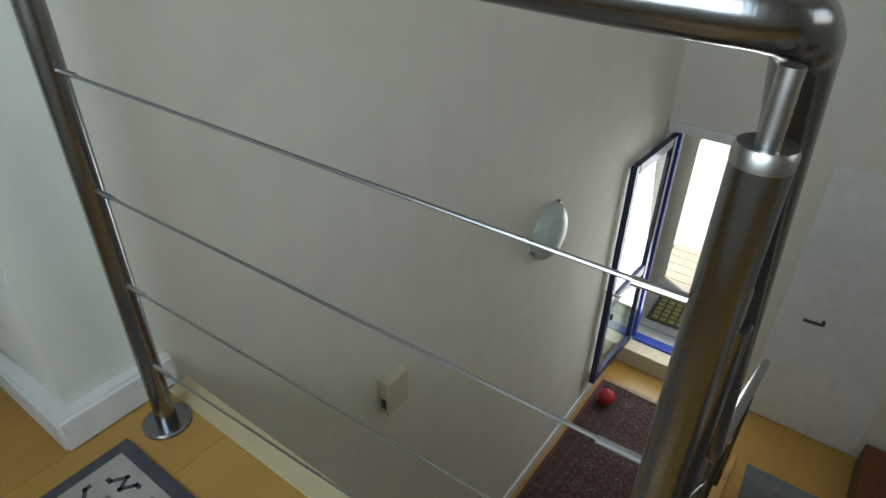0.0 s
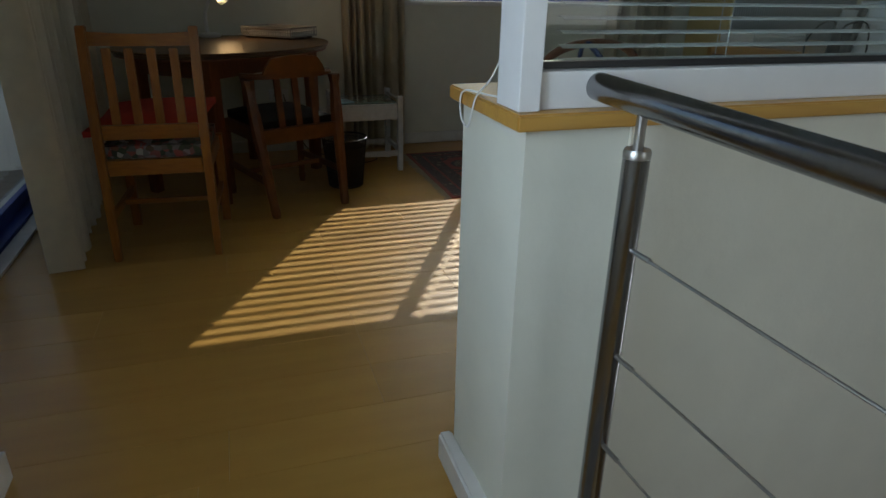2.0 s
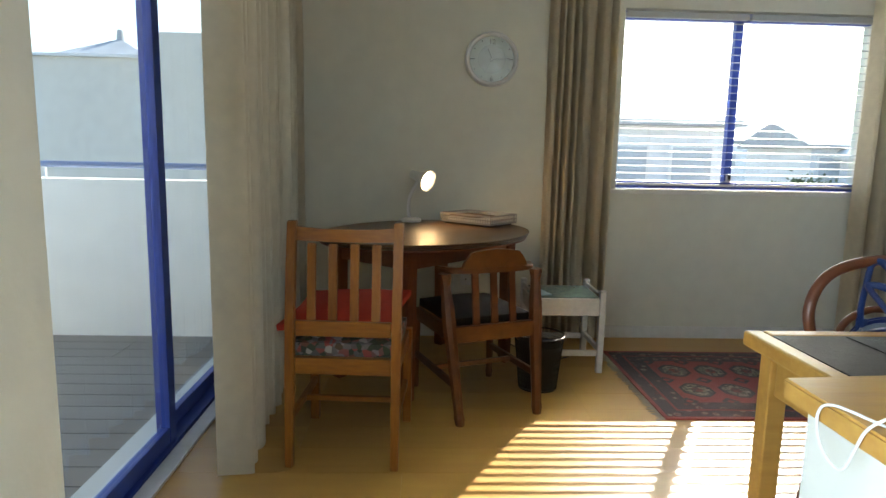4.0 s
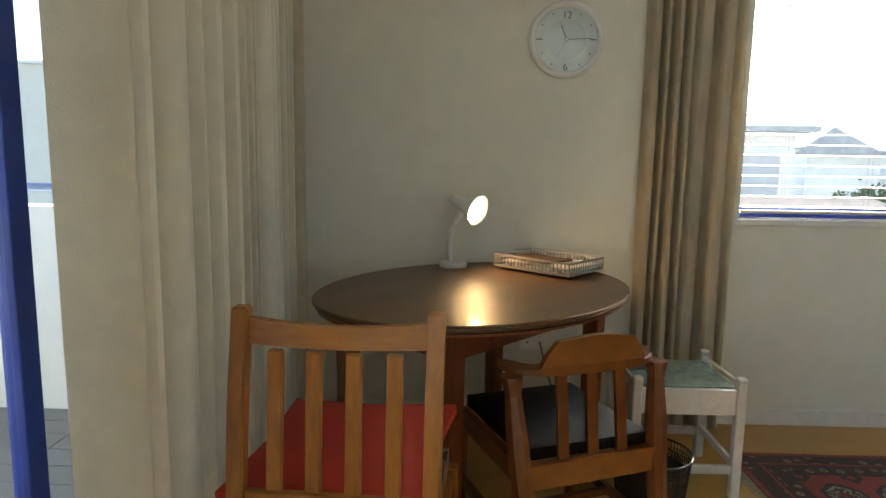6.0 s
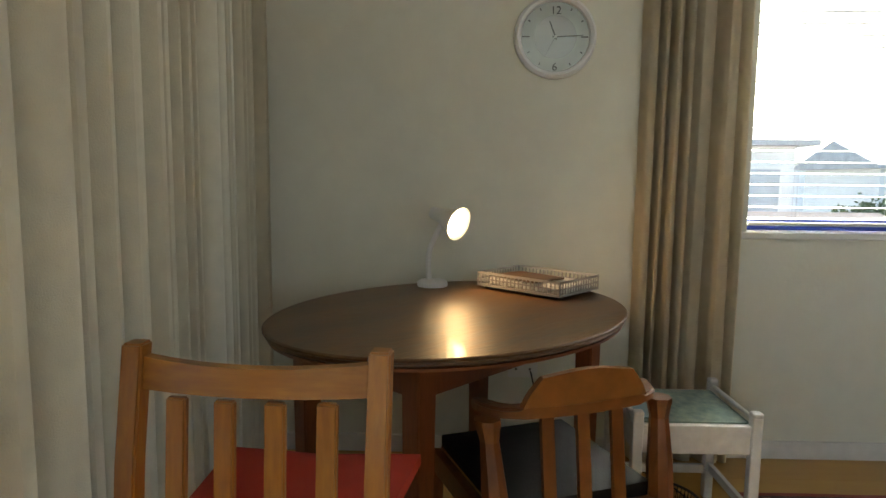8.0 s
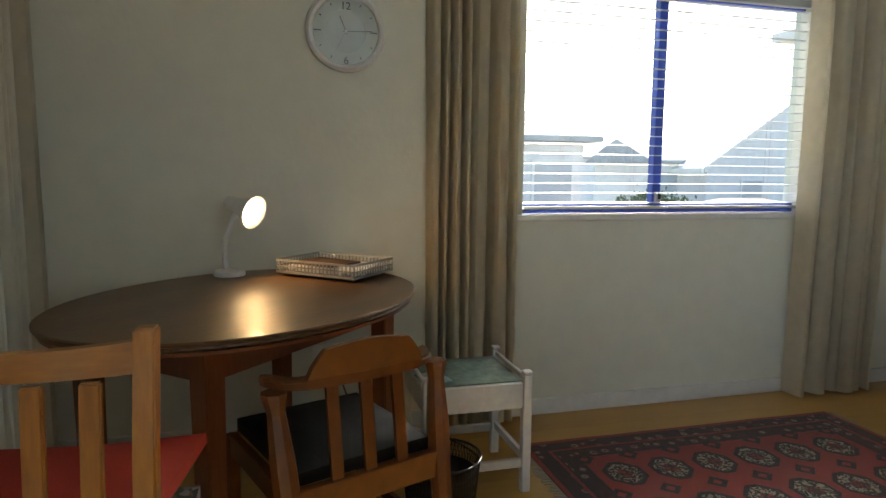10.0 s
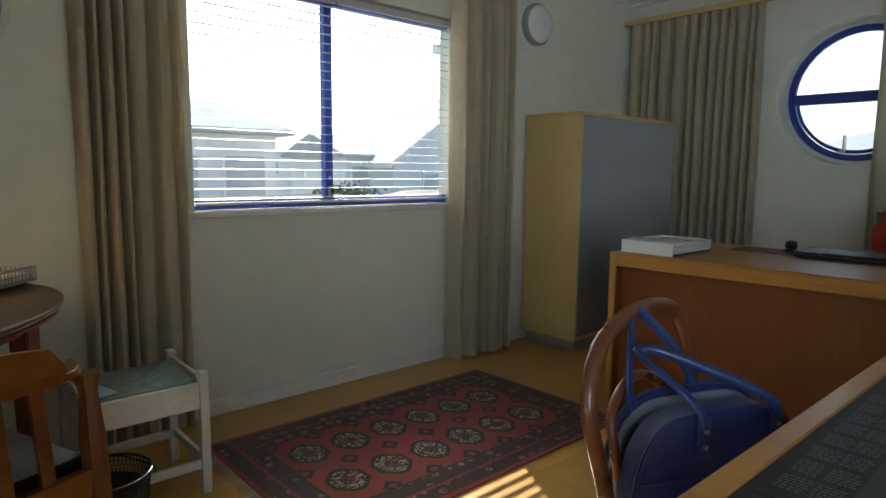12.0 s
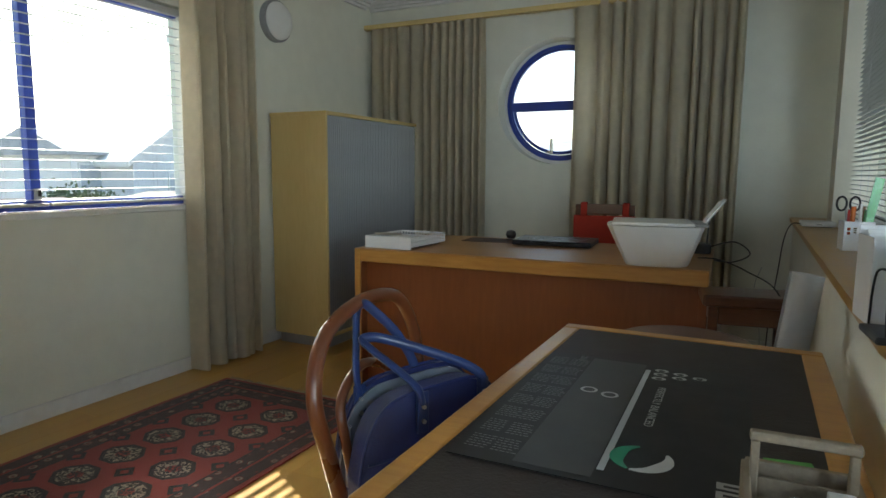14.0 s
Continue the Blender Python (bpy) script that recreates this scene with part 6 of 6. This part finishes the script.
def phone_cradle():
    b = thing("phone_cradle", "black wire phone cradle holding a dark handset on the cap board", "phone", (-2.855, 2.60, CAPZ), 5)
    part("cradle_base", B((-0.055, -0.06, 0), (0.055, 0.05, 0.012), 0.004), BLACK, b)
    part("handset", B((-0.027, -0.012, 0.0), (0.027, 0.012, 0.13), 0.008, pose(0.0, 0.0, 0.014, -14, 0, 0)), BLACK, b)
    part("screen", B((-0.019, -0.0135, 0.075), (0.019, -0.0125, 0.118), m=pose(0.0, 0.0, 0.014, -14, 0, 0)), GREY_PLASTIC, b)
    for s in (-1, 1):
        part("wire_arm", tube(bmesh.new(), smooth_path([(s * 0.04, -0.05, 0.010), (s * 0.042, -0.052, 0.06), (s * 0.03, -0.03, 0.10), (s * 0.04, 0.03, 0.10), (s * 0.042, 0.045, 0.01)], 6), 0.002, 6), BLACK, b, smooth=True)


phone_cradle()
r2 = thing("router", "flat white network router at the end of the cap board", "router", (-2.80, 5.04, CAPZ), 3)
part("router_case", B((-0.075, -0.06, 0.002), (0.075, 0.06, 0.028), 0.006), WHITE_PLASTIC, r2)
part("status_light", B((-0.01, -0.0615, 0.012), (0.012, -0.0602, 0.016)), GREY_PLASTIC, r2)
part("foot", B((-0.06, -0.05, 0), (0.06, 0.05, 0.0018)), BLACK, r2)
solid("cable", tube(bmesh.new(), smooth_path([(-2.875, 5.01, 0.878), (-2.915, 4.99, 0.873), (-2.945, 4.94, 0.80), (-2.965, 4.86, 0.64), (-2.99, 4.75, 0.44), (-3.0, 4.70, 0.22), (-3.0, 4.68, 0.01)], 8), 0.0028, 8), BLACK, "black cable falling from the router beside the desk", "cable", smooth=True)
solid("cable", tube(bmesh.new(), smooth_path([(-3.03, 5.20, 0.62), (-3.06, 5.19, 0.52), (-3.05, 5.19, 0.40), (-3.02, 5.19, 0.25), (-3.02, 5.19, 0.012)], 8), 0.0018, 6), GREY_PLASTIC, "thin grey cable hanging beside the curtain", "cable", smooth=True)

# rolled paper leaning between desk and half wall
roll = thing("paper_roll", "white paper roll leaning against the half wall behind the desk", "paper roll", (-3.03, 3.09, 0.0), 0)
bm = bmesh.new()
pts = []
for i in range(70):
    a = i * 0.32
    r = 0.018 + 0.0009 * i * 0.35
    pts.append((r * math.cos(a), r * math.sin(a)))
mm = pose(-0.035, 0, 0.005, -3, 7, 0)
lo = [bm.verts.new(mm @ Vector((x, y, 0))) for x, y in pts]
hi = [bm.verts.new(mm @ Vector((x, y, 0.885))) for x, y in pts]
for i in range(len(pts) - 1):
    bm.faces.new((lo[i], lo[i + 1], hi[i + 1], hi[i]))
bmesh.ops.solidify(bm, geom=bm.faces[:], thickness=0.0006)
part("rolled_sheet", bm, PAPER, roll, smooth=True)


# ---- wooden caddy on the desk's near end ----
def wooden_caddy():
    b = thing("wooden_caddy", "grey weathered wooden caddy with a handle frame, holding glass jars", "caddy", (-3.016, 2.14, 0.7265), 2)
    W, D, H = 0.060, 0.075, 0.063
    for s in (-1, 1):
        part("long_side", B((-W, s * D - 0.005, 0), (W, s * D + 0.005, H), 0.002), GREY_WOOD, b)
        part("short_side", B((s * W - 0.005, -D + 0.0055, 0), (s * W + 0.005, D - 0.0055, H), 0.002), GREY_WOOD, b)
    part("caddy_floor", B((-W + 0.006, -D + 0.006, 0.001), (W - 0.006, D - 0.006, 0.008)), GREY_WOOD, b)
    for s in (-1, 1):
        part("upright", B((s * (W - 0.008) - 0.005, 0.020, 0.012), (s * (W - 0.008) + 0.005, 0.034, 0.103), 0.002), GREY_WOOD, b)
    part("cross_bar", B((-W + 0.001, 0.019, 0.1035), (W - 0.001, 0.035, 0.114), 0.003), GREY_WOOD, b)
    part("partition", B((-W + 0.006, 0.037, 0.009), (W - 0.006, 0.041, 0.057)), GREY_WOOD, b)
    b.scale = (0.9, 0.9, 1.0)


wooden_caddy()
jar = thing("glass_jar", "small clear glass jar standing in the wooden caddy", "jar", (-3.020, 2.106, 0.7355))
part("jar_body", lathe(bmesh.new(), [(0.015, 0.0), (0.018, 0.004), (0.018, 0.035), (0.013, 0.042), (0.013, 0.048), (0.0115, 0.048), (0.0115, 0.042), (0.0165, 0.035), (0.0165, 0.006), (0.001, 0.004)], 28), clear_glass("jar_glass", (0.95, 0.98, 0.97)), jar, smooth=True)
part("stopper", lathe(bmesh.new(), [(0.011, 0.044), (0.012, 0.049), (0.016, 0.053), (0.012, 0.059), (0.003, 0.062)], 24), clear_glass("stopper_glass", (0.95, 0.98, 0.97)), jar, smooth=True)
wb = thing("white_box", "small white card box in the wooden caddy", "box", (-2.982, 2.123, 0.7355), 3)
part("box_body", B((-0.013, -0.018, 0), (0.013, 0.018, 0.062), 0.002), PAPER, wb)
gr = thing("green_strip", "bright green plastic strip lying behind the wooden caddy", "strip", (-3.011, 2.31, 0.7275), 10)
part("strip_body", B((-0.03, -0.05, 0), (0.03, 0.05, 0.004), 0.001), material("green_strip", (0.10, 0.42, 0.06), 0.35), gr)


# ---- the hall ----
# the blue frame paint again, darkened for the shade on the open leaf
BLUE_SHADED = material("shaded_blue_leaf", (0.014, 0.022, 0.09), 0.35, vary=0.1, scale=8)


def front_door():
    d = tagged(new("door_2"), "blue framed glass entrance door standing wide open against the wall", "door", "", "structure")
    z0, z1 = F + 0.14, F + 1.78
    for lo, hi in (((-2.47, HY + 0.05, z0), (-2.43, HY + 0.10, z1)), ((-1.90, HY + 0.05, z0), (-1.86, HY + 0.10, z1)), ((-2.43, HY + 0.05, z1 - 0.04), (-1.90, HY + 0.10, z1))):
        part("door_frame", B(lo, hi, 0.003), BLUE, d)
    part("sill", B((-2.43, HY + 0.02, z0), (-1.90, HY + 0.10, z0 + 0.02), 0.003), BLUE, d)
    leaf = new("door_leaf")
    leaf.parent = d
    leaf.matrix_basis = pose(-2.455, HY - 0.005, z0 + 0.01, 0, 0, -92)
    L, H = 0.58, z1 - z0 - 0.04
    for a, b in ((0, 0.045), (L - 0.045, L)):
        part("stile", B((a, -0.018, 0), (b, 0.018, H), 0.003), BLUE_SHADED, leaf)
    for a, b in ((0, 0.07), (0.62, 0.69), (H - 0.06, H)):
        part("rail", B((0.0555, -0.017, a), (L - 0.0555, 0.017, b), 0.003), BLUE_SHADED, leaf)
    for a, b in ((0.07, 0.62), (0.69, H - 0.06)):
        g = part("pane", B((0.05, -0.003, a - 0.005), (L - 0.05, 0.003, b + 0.005)), clear_glass("door_glass", (0.86, 0.95, 0.90)), leaf)
        g.visible_shadow = False
    for s in (-1, 1):
        part("door_handle", tube(bmesh.new(), smooth_path([(L - 0.028, s * 0.018, 0.74), (L - 0.028, s * 0.05, 0.74), (L - 0.05, s * 0.058, 0.74), (L - 0.13, s * 0.058, 0.738)], 5), 0.008, 10), STEEL_B, leaf, smooth=True)
    part("lock_plate", B((L - 0.045, -0.021, 0.62), (L - 0.012, 0.021, 0.76), 0.002), STEEL_B, leaf)
    part("key_fob", B((L - 0.03, 0.03, 0.56), (L - 0.01, 0.045, 0.60), 0.003), BLACK, leaf)


front_door()
structure("door_lintel_trim", B((-2.50, HY - 0.03, F + 1.77), (-1.80, HY - 0.001, F + 1.83), 0.003), TRIM)
structure("door_jamb_trim", B((-1.855, HY - 0.03, F), (-1.80, HY - 0.001, F + 1.769), 0.003), TRIM)
structure("threshold", B((-2.515, HY - 0.10, F), (-1.86, HY + 0.21, F + 0.139), 0.004), material("cream_step", (0.62, 0.54, 0.38), 0.6), "cream step below the entrance door")
cd = tagged(new("door_3"), "closed white panel door beside the entrance", "door", "", "structure")
part("door_panel", B((-1.62, HY - 0.022, F + 0.005), (-0.95, HY - 0.002, F + 1.80), 0.003), TRIM, cd)
part("door_handle", tube(bmesh.new(), smooth_path([(-1.38, HY - 0.02, -1.38), (-1.38, HY - 0.06, -1.38), (-1.40, HY - 0.065, -1.38), (-1.48, HY - 0.065, -1.385)], 5), 0.009, 10), BLACK, cd, smooth=True)

ball = thing("door_stop", "red ball shaped door stop with a black carrying ring", "door stop", (-2.366, 4.50, F + 0.010))
part("ball_body", lathe(bmesh.new(), [(0.004, 0.0), (0.035, 0.008), (0.055, 0.035), (0.058, 0.055), (0.050, 0.083), (0.028, 0.105), (0.004, 0.112)], 28), material("red_rubber", (0.42, 0.03, 0.03), 0.4), ball, smooth=True)
part("carry_ring", tube(bmesh.new(), [Vector((0.02 * math.cos(q), 0.006, 0.125 + 0.02 * math.sin(q))) for q in (2 * math.pi * j / 20 for j in range(20))], 0.003, 6, closed=True), BLACK, ball, smooth=True)

# sconce on the stair wall
sc = thing("wall_sconce", "half bowl frosted glass wall light on the stair wall", "wall light", (XR + 0.008, 3.56, -0.47))
bm = bmesh.new()
n, rows = 28, 8
rings = []
for r in range(rows + 1):
    t = r / rows * math.pi / 2
    rings.append([bm.verts.new((0.002 + 0.075 * math.cos(t) , 0.135 * math.sin(t) * math.cos(2 * math.pi * k / n), 0.135 * math.sin(t) * math.sin(2 * math.pi * k / n))) for k in range(n)])
for u, v in zip(rings[1:], rings[2:]):
    for j in range(n):
        bm.faces.new((u[j], u[(j + 1) % n], v[(j + 1) % n], v[j]))
bm.faces.new(rings[1])
for v in rings[0]:
    bm.verts.remove(v)
part("glass_bowl", bm, material("frosted_shade", (0.44, 0.49, 0.44), 0.3, vary=0.05), sc, smooth=True)
for a in (60, 200, 330):
    part("clip", B((-0.002, -0.006, -0.006), (0.02, 0.006, 0.006), 0.002, Matrix.Translation((0.002, 0.138 * math.cos(radians(a)), 0.138 * math.sin(radians(a))))), STEEL_B, sc)

ic = thing("intercom", "cream plastic doorbell chime box on the stair wall", "door chime", (XR + 0.008, 2.468, -0.640))
part("case", B((0, 0, 0), (0.040, 0.105, 0.145), 0.006), CREAM_PLASTIC, ic)
part("dark_slot", B((0.01, -0.002, 0.030), (0.030, 0.0005, 0.07)), BLACK, ic)
part("speaker_panel", B((0.0405, 0.015, 0.035), (0.042, 0.09, 0.125), 0.001), CREAM_PLASTIC, ic)

ch = thing("hall_chest", "low reddish brown wooden chest against the hall wall", "chest", (-0.925, HY - 0.55, F))
part("chest_body", B((0.01, 0, 0), (0.55, 0.48, 0.16), 0.003), DESK_PANEL, ch)
part("chest_top", B((0, -0.01, 0.1605), (0.56, 0.49, 0.18), 0.003), CARVER, ch)
part("dark_edge", B((-0.001, -0.002, 0), (0.009, 0.482, 0.16)), BLACK, ch)

# ---- outdoors ----
GZ = F + 0.10
structure("ground", B((-260, -260, GZ - 1.2), (260, 260, GZ - 1.0)), GROUND, "pale dusty ground reaching the horizon")
structure("porch_wall", B((-3.2, HY + 0.225, GZ - 1.0), (-2.75, HY + 5, F + 0.112)), WHITE_OUT)
structure("porch_paving", B((-2.749, HY + 1.53, F - 1.0), (3.0, HY + 9, F + 0.11)), WHITE_OUT, "bright pale paving beyond the porch boards")
mat_out = thing("door_mat", "yellow and black scroll patterned door mat on the porch boards", "door mat", (-2.15, HY + 0.50, F + 0.142), 3)
part("mat_base", B((-0.30, -0.17, 0), (0.30, 0.17, 0.008), 0.002), material("mat_brown", (0.12, 0.10, 0.05), 0.95), mat_out)
bm = bmesh.new()
for i in range(9):
    for j in range(5):
        box(bm, (-0.27 + i * 0.061, -0.145 + j * 0.06, 0.0081), (-0.27 + i * 0.061 + 0.045, -0.145 + j * 0.06 + 0.042, 0.0105), bevel=0.0)
part("pattern", bm, material("mat_yellow", (0.48, 0.40, 0.12), 0.95, vary=0.2), mat_out, kind="stuff")


def house(name, label, x0, y0, x1, y1, z0, eave, ridge, wallm, roofm, floors, cols, hip=True, side="x+"):
    h = thing(name, label, "house", (x0, y0, z0))
    w, d = x1 - x0, y1 - y0
    part("wall", B((0, 0, 0), (w, d, eave - z0)), wallm, h)
    e = eave - z0 + 0.004
    bm = bmesh.new()
    o = 0.35
    k = min(w, d) * 0.45 if hip else 0
    if d >= w:
        base = [(-o, -o), (w + o, -o), (w + o, d + o), (-o, d + o)]
        r = [(w / 2, k - (0 if hip else o)), (w / 2, d - k + (0 if hip else o))]
    else:
        base = [(-o, -o), (w + o, -o), (w + o, d + o), (-o, d + o)]
        r = [(k - (0 if hip else o), d / 2), (w - k + (0 if hip else o), d / 2)]
    bv = [bm.verts.new((x, y, e)) for x, y in base] 
    lv = [bm.verts.new((x, y, e + 0.12)) for x, y in base]
    rv = [bm.verts.new((x, y, ridge - z0)) for x, y in r]
    bm.faces.new(bv[::-1])
    for i in range(4):
        bm.faces.new((bv[i], bv[(i + 1) % 4], lv[(i + 1) % 4], lv[i]))
    if d >= w:
        bm.faces.new((lv[0], lv[1], rv[0])), bm.faces.new((lv[2], lv[3], rv[1]))
        bm.faces.new((lv[1], lv[2], rv[1], rv[0])), bm.faces.new((lv[3], lv[0], rv[0], rv[1]))
    else:
        bm.faces.new((lv[1], lv[2], rv[1])), bm.faces.new((lv[3], lv[0], rv[0]))
        bm.faces.new((lv[0], lv[1], rv[1], rv[0])), bm.faces.new((lv[2], lv[3], rv[0], rv[1]))
    part("roof", bm, roofm, h)
    fh = (eave - z0) / floors
    for f in range(floors):
        for c in range(cols):
            u = (c + 0.5) / cols
            if side == "x+":
                wn_ = part("window", B((w - 0.02, d * u - 0.55, f * fh + 0.9), (w + 0.05, d * u + 0.55, f * fh + 2.1)), WHITE_OUT, h)
                part("pane", B((w + 0.051, d * u - 0.48, f * fh + 0.97), (w + 0.06, d * u + 0.48, f * fh + 2.03)), PANE_DARK, wn_)
            else:
                wn_ = part("window", B((w * u - 0.55, d - 0.02, f * fh + 0.9), (w * u + 0.55, d + 0.05, f * fh + 2.1)), WHITE_OUT, h)
                part("pane", B((w * u - 0.48, d + 0.051, f * fh + 0.97), (w * u + 0.48, d + 0.06, f * fh + 2.03)), PANE_DARK, wn_)
    return h


GB = GZ - 1.0
house("hip_roofed_house", "pale plastered two storey house with a hipped grey tile roof", -19.6, 2.2, -17.3, 8.6, GB, 1.92, 2.75, HOUSE_WALL, TILE_GREY, 2, 4)
house("tiled_house", "pale house with a sloping grey tiled roof facing the window", -32, 16.9, -27, 23.5, GB, 1.70, 2.85, HOUSE_WALL, TILE_GREY, 2, 4, hip=False)
house("neighbour_house", "pale grey house with a low roof in the distance", -62, 18, -52, 34, GB, 2.6, 4.4, HOUSE_WALL, TILE_GREY, 2, 5)
house("low_house", "low beige house with a red brown tiled roof", -16.6, 4, -12.6, 10.5, GB, -0.9, 0.62, HOUSE_BEIGE, TILE_RED, 1, 3)
house("low_house", "low pale house with a red brown tiled roof", -24, 12.0, -17, 20, GB, -0.9, 0.45, HOUSE_BEIGE, TILE_RED, 1, 3)
house("north_house", "distant pale house seen low through the porthole", -20, 50, -8, 60, GB, 2.6, 4.6, HOUSE_WALL, TILE_GREY, 2, 4, side="y-")


def gable_house():
    """A broad white gable facing the window, its raked coping and a lean-to below."""
    h = thing("gable_house", "white plastered house with a broad raked gable end", "house", (-25, 18.1, GB))
    m = Matrix(((0, 0, 1, 0), (1, 0, 0, 0), (0, 1, 0, 0), (0, 0, 0, 1)))
    base = 1.45 - GB
    part("wall", slab(bmesh.new(), [(0, 0), (9.4, 0), (9.4, base), (4.7, base + 3.1), (0, base)], -5.0, 0.0, m), HOUSE_WALL, h)
    for s, y0 in ((1, 0.0), (-1, 9.4)):
        part("roof", slab(bmesh.new(), [(y0 - s * 0.3, base - 0.20), (4.7, base + 3.1), (4.7, base + 3.32), (y0 - s * 0.3, base + 0.02)], -5.2, 0.15, m), TILE_GREY if s < 0 else WHITE_OUT, h)
    for k in range(2):
        w_ = part("window", B((-0.02, 1.6 + k * 2.6, base - 1.6), (0.05, 2.7 + k * 2.6, base - 0.4)), WHITE_OUT, h)
        part("pane", B((0.051, 1.67 + k * 2.6, base - 1.53), (0.06, 2.63 + k * 2.6, base - 0.47)), PANE_DARK, w_)


gable_house()


def balcony_neighbour():
    """The flat topped beige block across from the balcony, a hipped roof behind its parapet."""
    h = thing("beige_block", "large beige plastered block with a hipped roof behind its parapet", "house", (-18, -14, GB))
    part("wall", B((0, 0, 0), (2.0, 9.6, 3.0 - GB)), HOUSE_BEIGE, h)
    part("tall_wall", B((0, 9.601, 0), (2.0, 12.6, 3.55 - GB)), HOUSE_BEIGE, h)
    part("coping", B((1.9, 0, 3.001 - GB), (2.08, 9.6, 3.06 - GB)), HOUSE_WALL, h)
    bm = bmesh.new()
    q = [bm.verts.new(p) for p in ((-6, 4.0, 2.9 - GB), (-0.3, 4.0, 2.9 - GB), (-0.3, 9.2, 2.9 - GB), (-6, 9.2, 2.9 - GB), (-3, 6.6, 4.2 - GB))]
    bm.faces.new(q[:4][::-1])
    for i in range(4):
        bm.faces.new((q[i], q[(i + 1) % 4], q[4]))
    part("roof", bm, TILE_GREY, h)
    part("finial", rod(bmesh.new(), (-3, 6.6, 4.15 - GB), (-3, 6.6, 4.45 - GB), 0.12, 0.08, 8), TILE_GREY, h)


balcony_neighbour()
ph = thing("far_tower", "distant grey tower block on the skyline", "tower", (-9.6, 75, GB))
part("tower_wall", B((0, 0, 0), (3, 3, 9.5)), HOUSE_WALL, ph)
part("parapet", B((-0.2, -0.2, 9.5), (3.2, 3.2, 10)), HOUSE_WALL, ph)


def tree(at, height, spread, seed):
    rnd = random.Random(seed)
    t = thing("tree", "leafy green garden tree between the neighbouring houses", "tree", at, 0, "garden trees")
    bm = bmesh.new()
    rod(bm, (0, 0, 0), (0.1, 0.05, height * 0.55), 0.16, 0.08, 10)
    for k in range(7):
        a = rnd.uniform(0, 6.28)
        rod(bm, (0.08, 0.04, height * 0.4), (spread * 0.6 * math.cos(a), spread * 0.6 * math.sin(a), height * rnd.uniform(0.6, 0.85)), 0.06, 0.02, 6)
    part("trunk", bm, DARKWOOD, t)
    vs, fs = [], []
    cl = [(rnd.gauss(0, spread * 0.42), rnd.gauss(0, spread * 0.42), height * rnd.uniform(0.45, 0.95), rnd.uniform(0.25, 0.5) * spread) for _ in range(16)]
    for _ in range(2600):
        cx, cy, cz, r = rnd.choice(cl)
        p = Vector((cx + rnd.gauss(0, r * 0.5), cy + rnd.gauss(0, r * 0.5), cz + rnd.gauss(0, r * 0.4)))
        u = Vector((rnd.gauss(0, 1), rnd.gauss(0, 1), rnd.gauss(0, 1))).normalized() * 0.09
        w = u.orthogonal().normalized() * 0.05
        i = len(vs)
        vs += [p - u, p + w, p + u, p - w]
        fs.append((i, i + 1, i + 2, i + 3))
    me = bpy.data.meshes.new("crown")
    me.from_pydata(vs, [], fs)
    me.materials.append(LEAF)
    o = new("crown", me)
    o.parent = t


tree((-24.5, 15.2, GB), 3.6, 1.2, 4)
tree((-24, 26, GB), 3.3, 1.2, 9)

# ---- pieces: floor boards, balcony and porch boards ----
def board_mesh(name, lx, ly, lz, mat):
    bm = bmesh.new()
    c = 0.0006
    lo = [bm.verts.new((x, y, 0)) for x, y in ((0, 0), (lx, 0), (lx, ly), (0, ly))]
    mid = [bm.verts.new((x, y, lz - c)) for x, y in ((0, 0), (lx, 0), (lx, ly), (0, ly))]
    hi = [bm.verts.new((x, y, lz)) for x, y in ((c, c), (lx - c, c), (lx - c, ly - c), (c, ly - c))]
    for a, b in ((lo, mid), (mid, hi)):
        for i in range(4):
            bm.faces.new((a[i], a[(i + 1) % 4], b[(i + 1) % 4], b[i]))
    bm.faces.new(hi)
    bm.faces.new(lo[::-1])
    return mesh_of(name, bm, mat)


def lay_boards(name, parent, x0, x1, y0, y1, z, width, length, mat, seed, along="y", gap=0.0006, thick=0.015):
    rnd = random.Random(seed)
    cache = {}
    x = x0
    row = 0
    while x < x1 - 0.01:
        w = min(width, x1 - x)
        y = y0 - rnd.choice((0.0, 0.33, 0.66)) * length
        while y < y1 - 0.01:
            a, b = max(y, y0), min(y + length, y1)
            if b - a > 0.02:
                key = (round(w, 3), round(b - a, 3))
                if key not in cache:
                    cache[key] = board_mesh(name, w - gap, b - a - gap, thick, mat)
                o = new(name, cache[key])
                o.parent = parent
                if along == "y":
                    o.location = (x, a, z)
                else:
                    o.matrix_local = Matrix(((0, 1, 0, a), (-1, 0, 0, x + w), (0, 0, 1, z), (0, 0, 0, 1)))
            y += length
        x += width
        row += 1


fl = tagged(new("floor"), "yellow maple laminate floor of long boards", "floor", "", "structure")
lay_boards("floor_board", fl, XW, XL, YS, YN, -0.015, 0.19, 1.2, FLOOR, 5)
fl2 = tagged(new("floor_landing"), "yellow maple laminate floor of the landing", "floor", "", "structure")
lay_boards("floor_board", fl2, XL, 0.9, 0.69, 1.835, -0.015, 0.19, 1.2, FLOOR, 6)
bf = tagged(new("balcony_boards"), "weathered grey boards of the balcony", "floor", "", "structure")
lay_boards("balcony_board", bf, -6.01, -2.9, -2.12, 0.10, -0.075, 0.14, 2.4, BALCONY_WOOD, 8, gap=0.006, thick=0.02)
pb = tagged(new("porch_boards"), "pale wooden boards of the porch", "floor", "", "structure")
lay_boards("porch_board", pb, HY + 0.225, HY + 1.52, -2.62, -0.4, F + 0.12, 0.12, 2.6, DECKWOOD, 9, along="x", gap=0.006, thick=0.02)
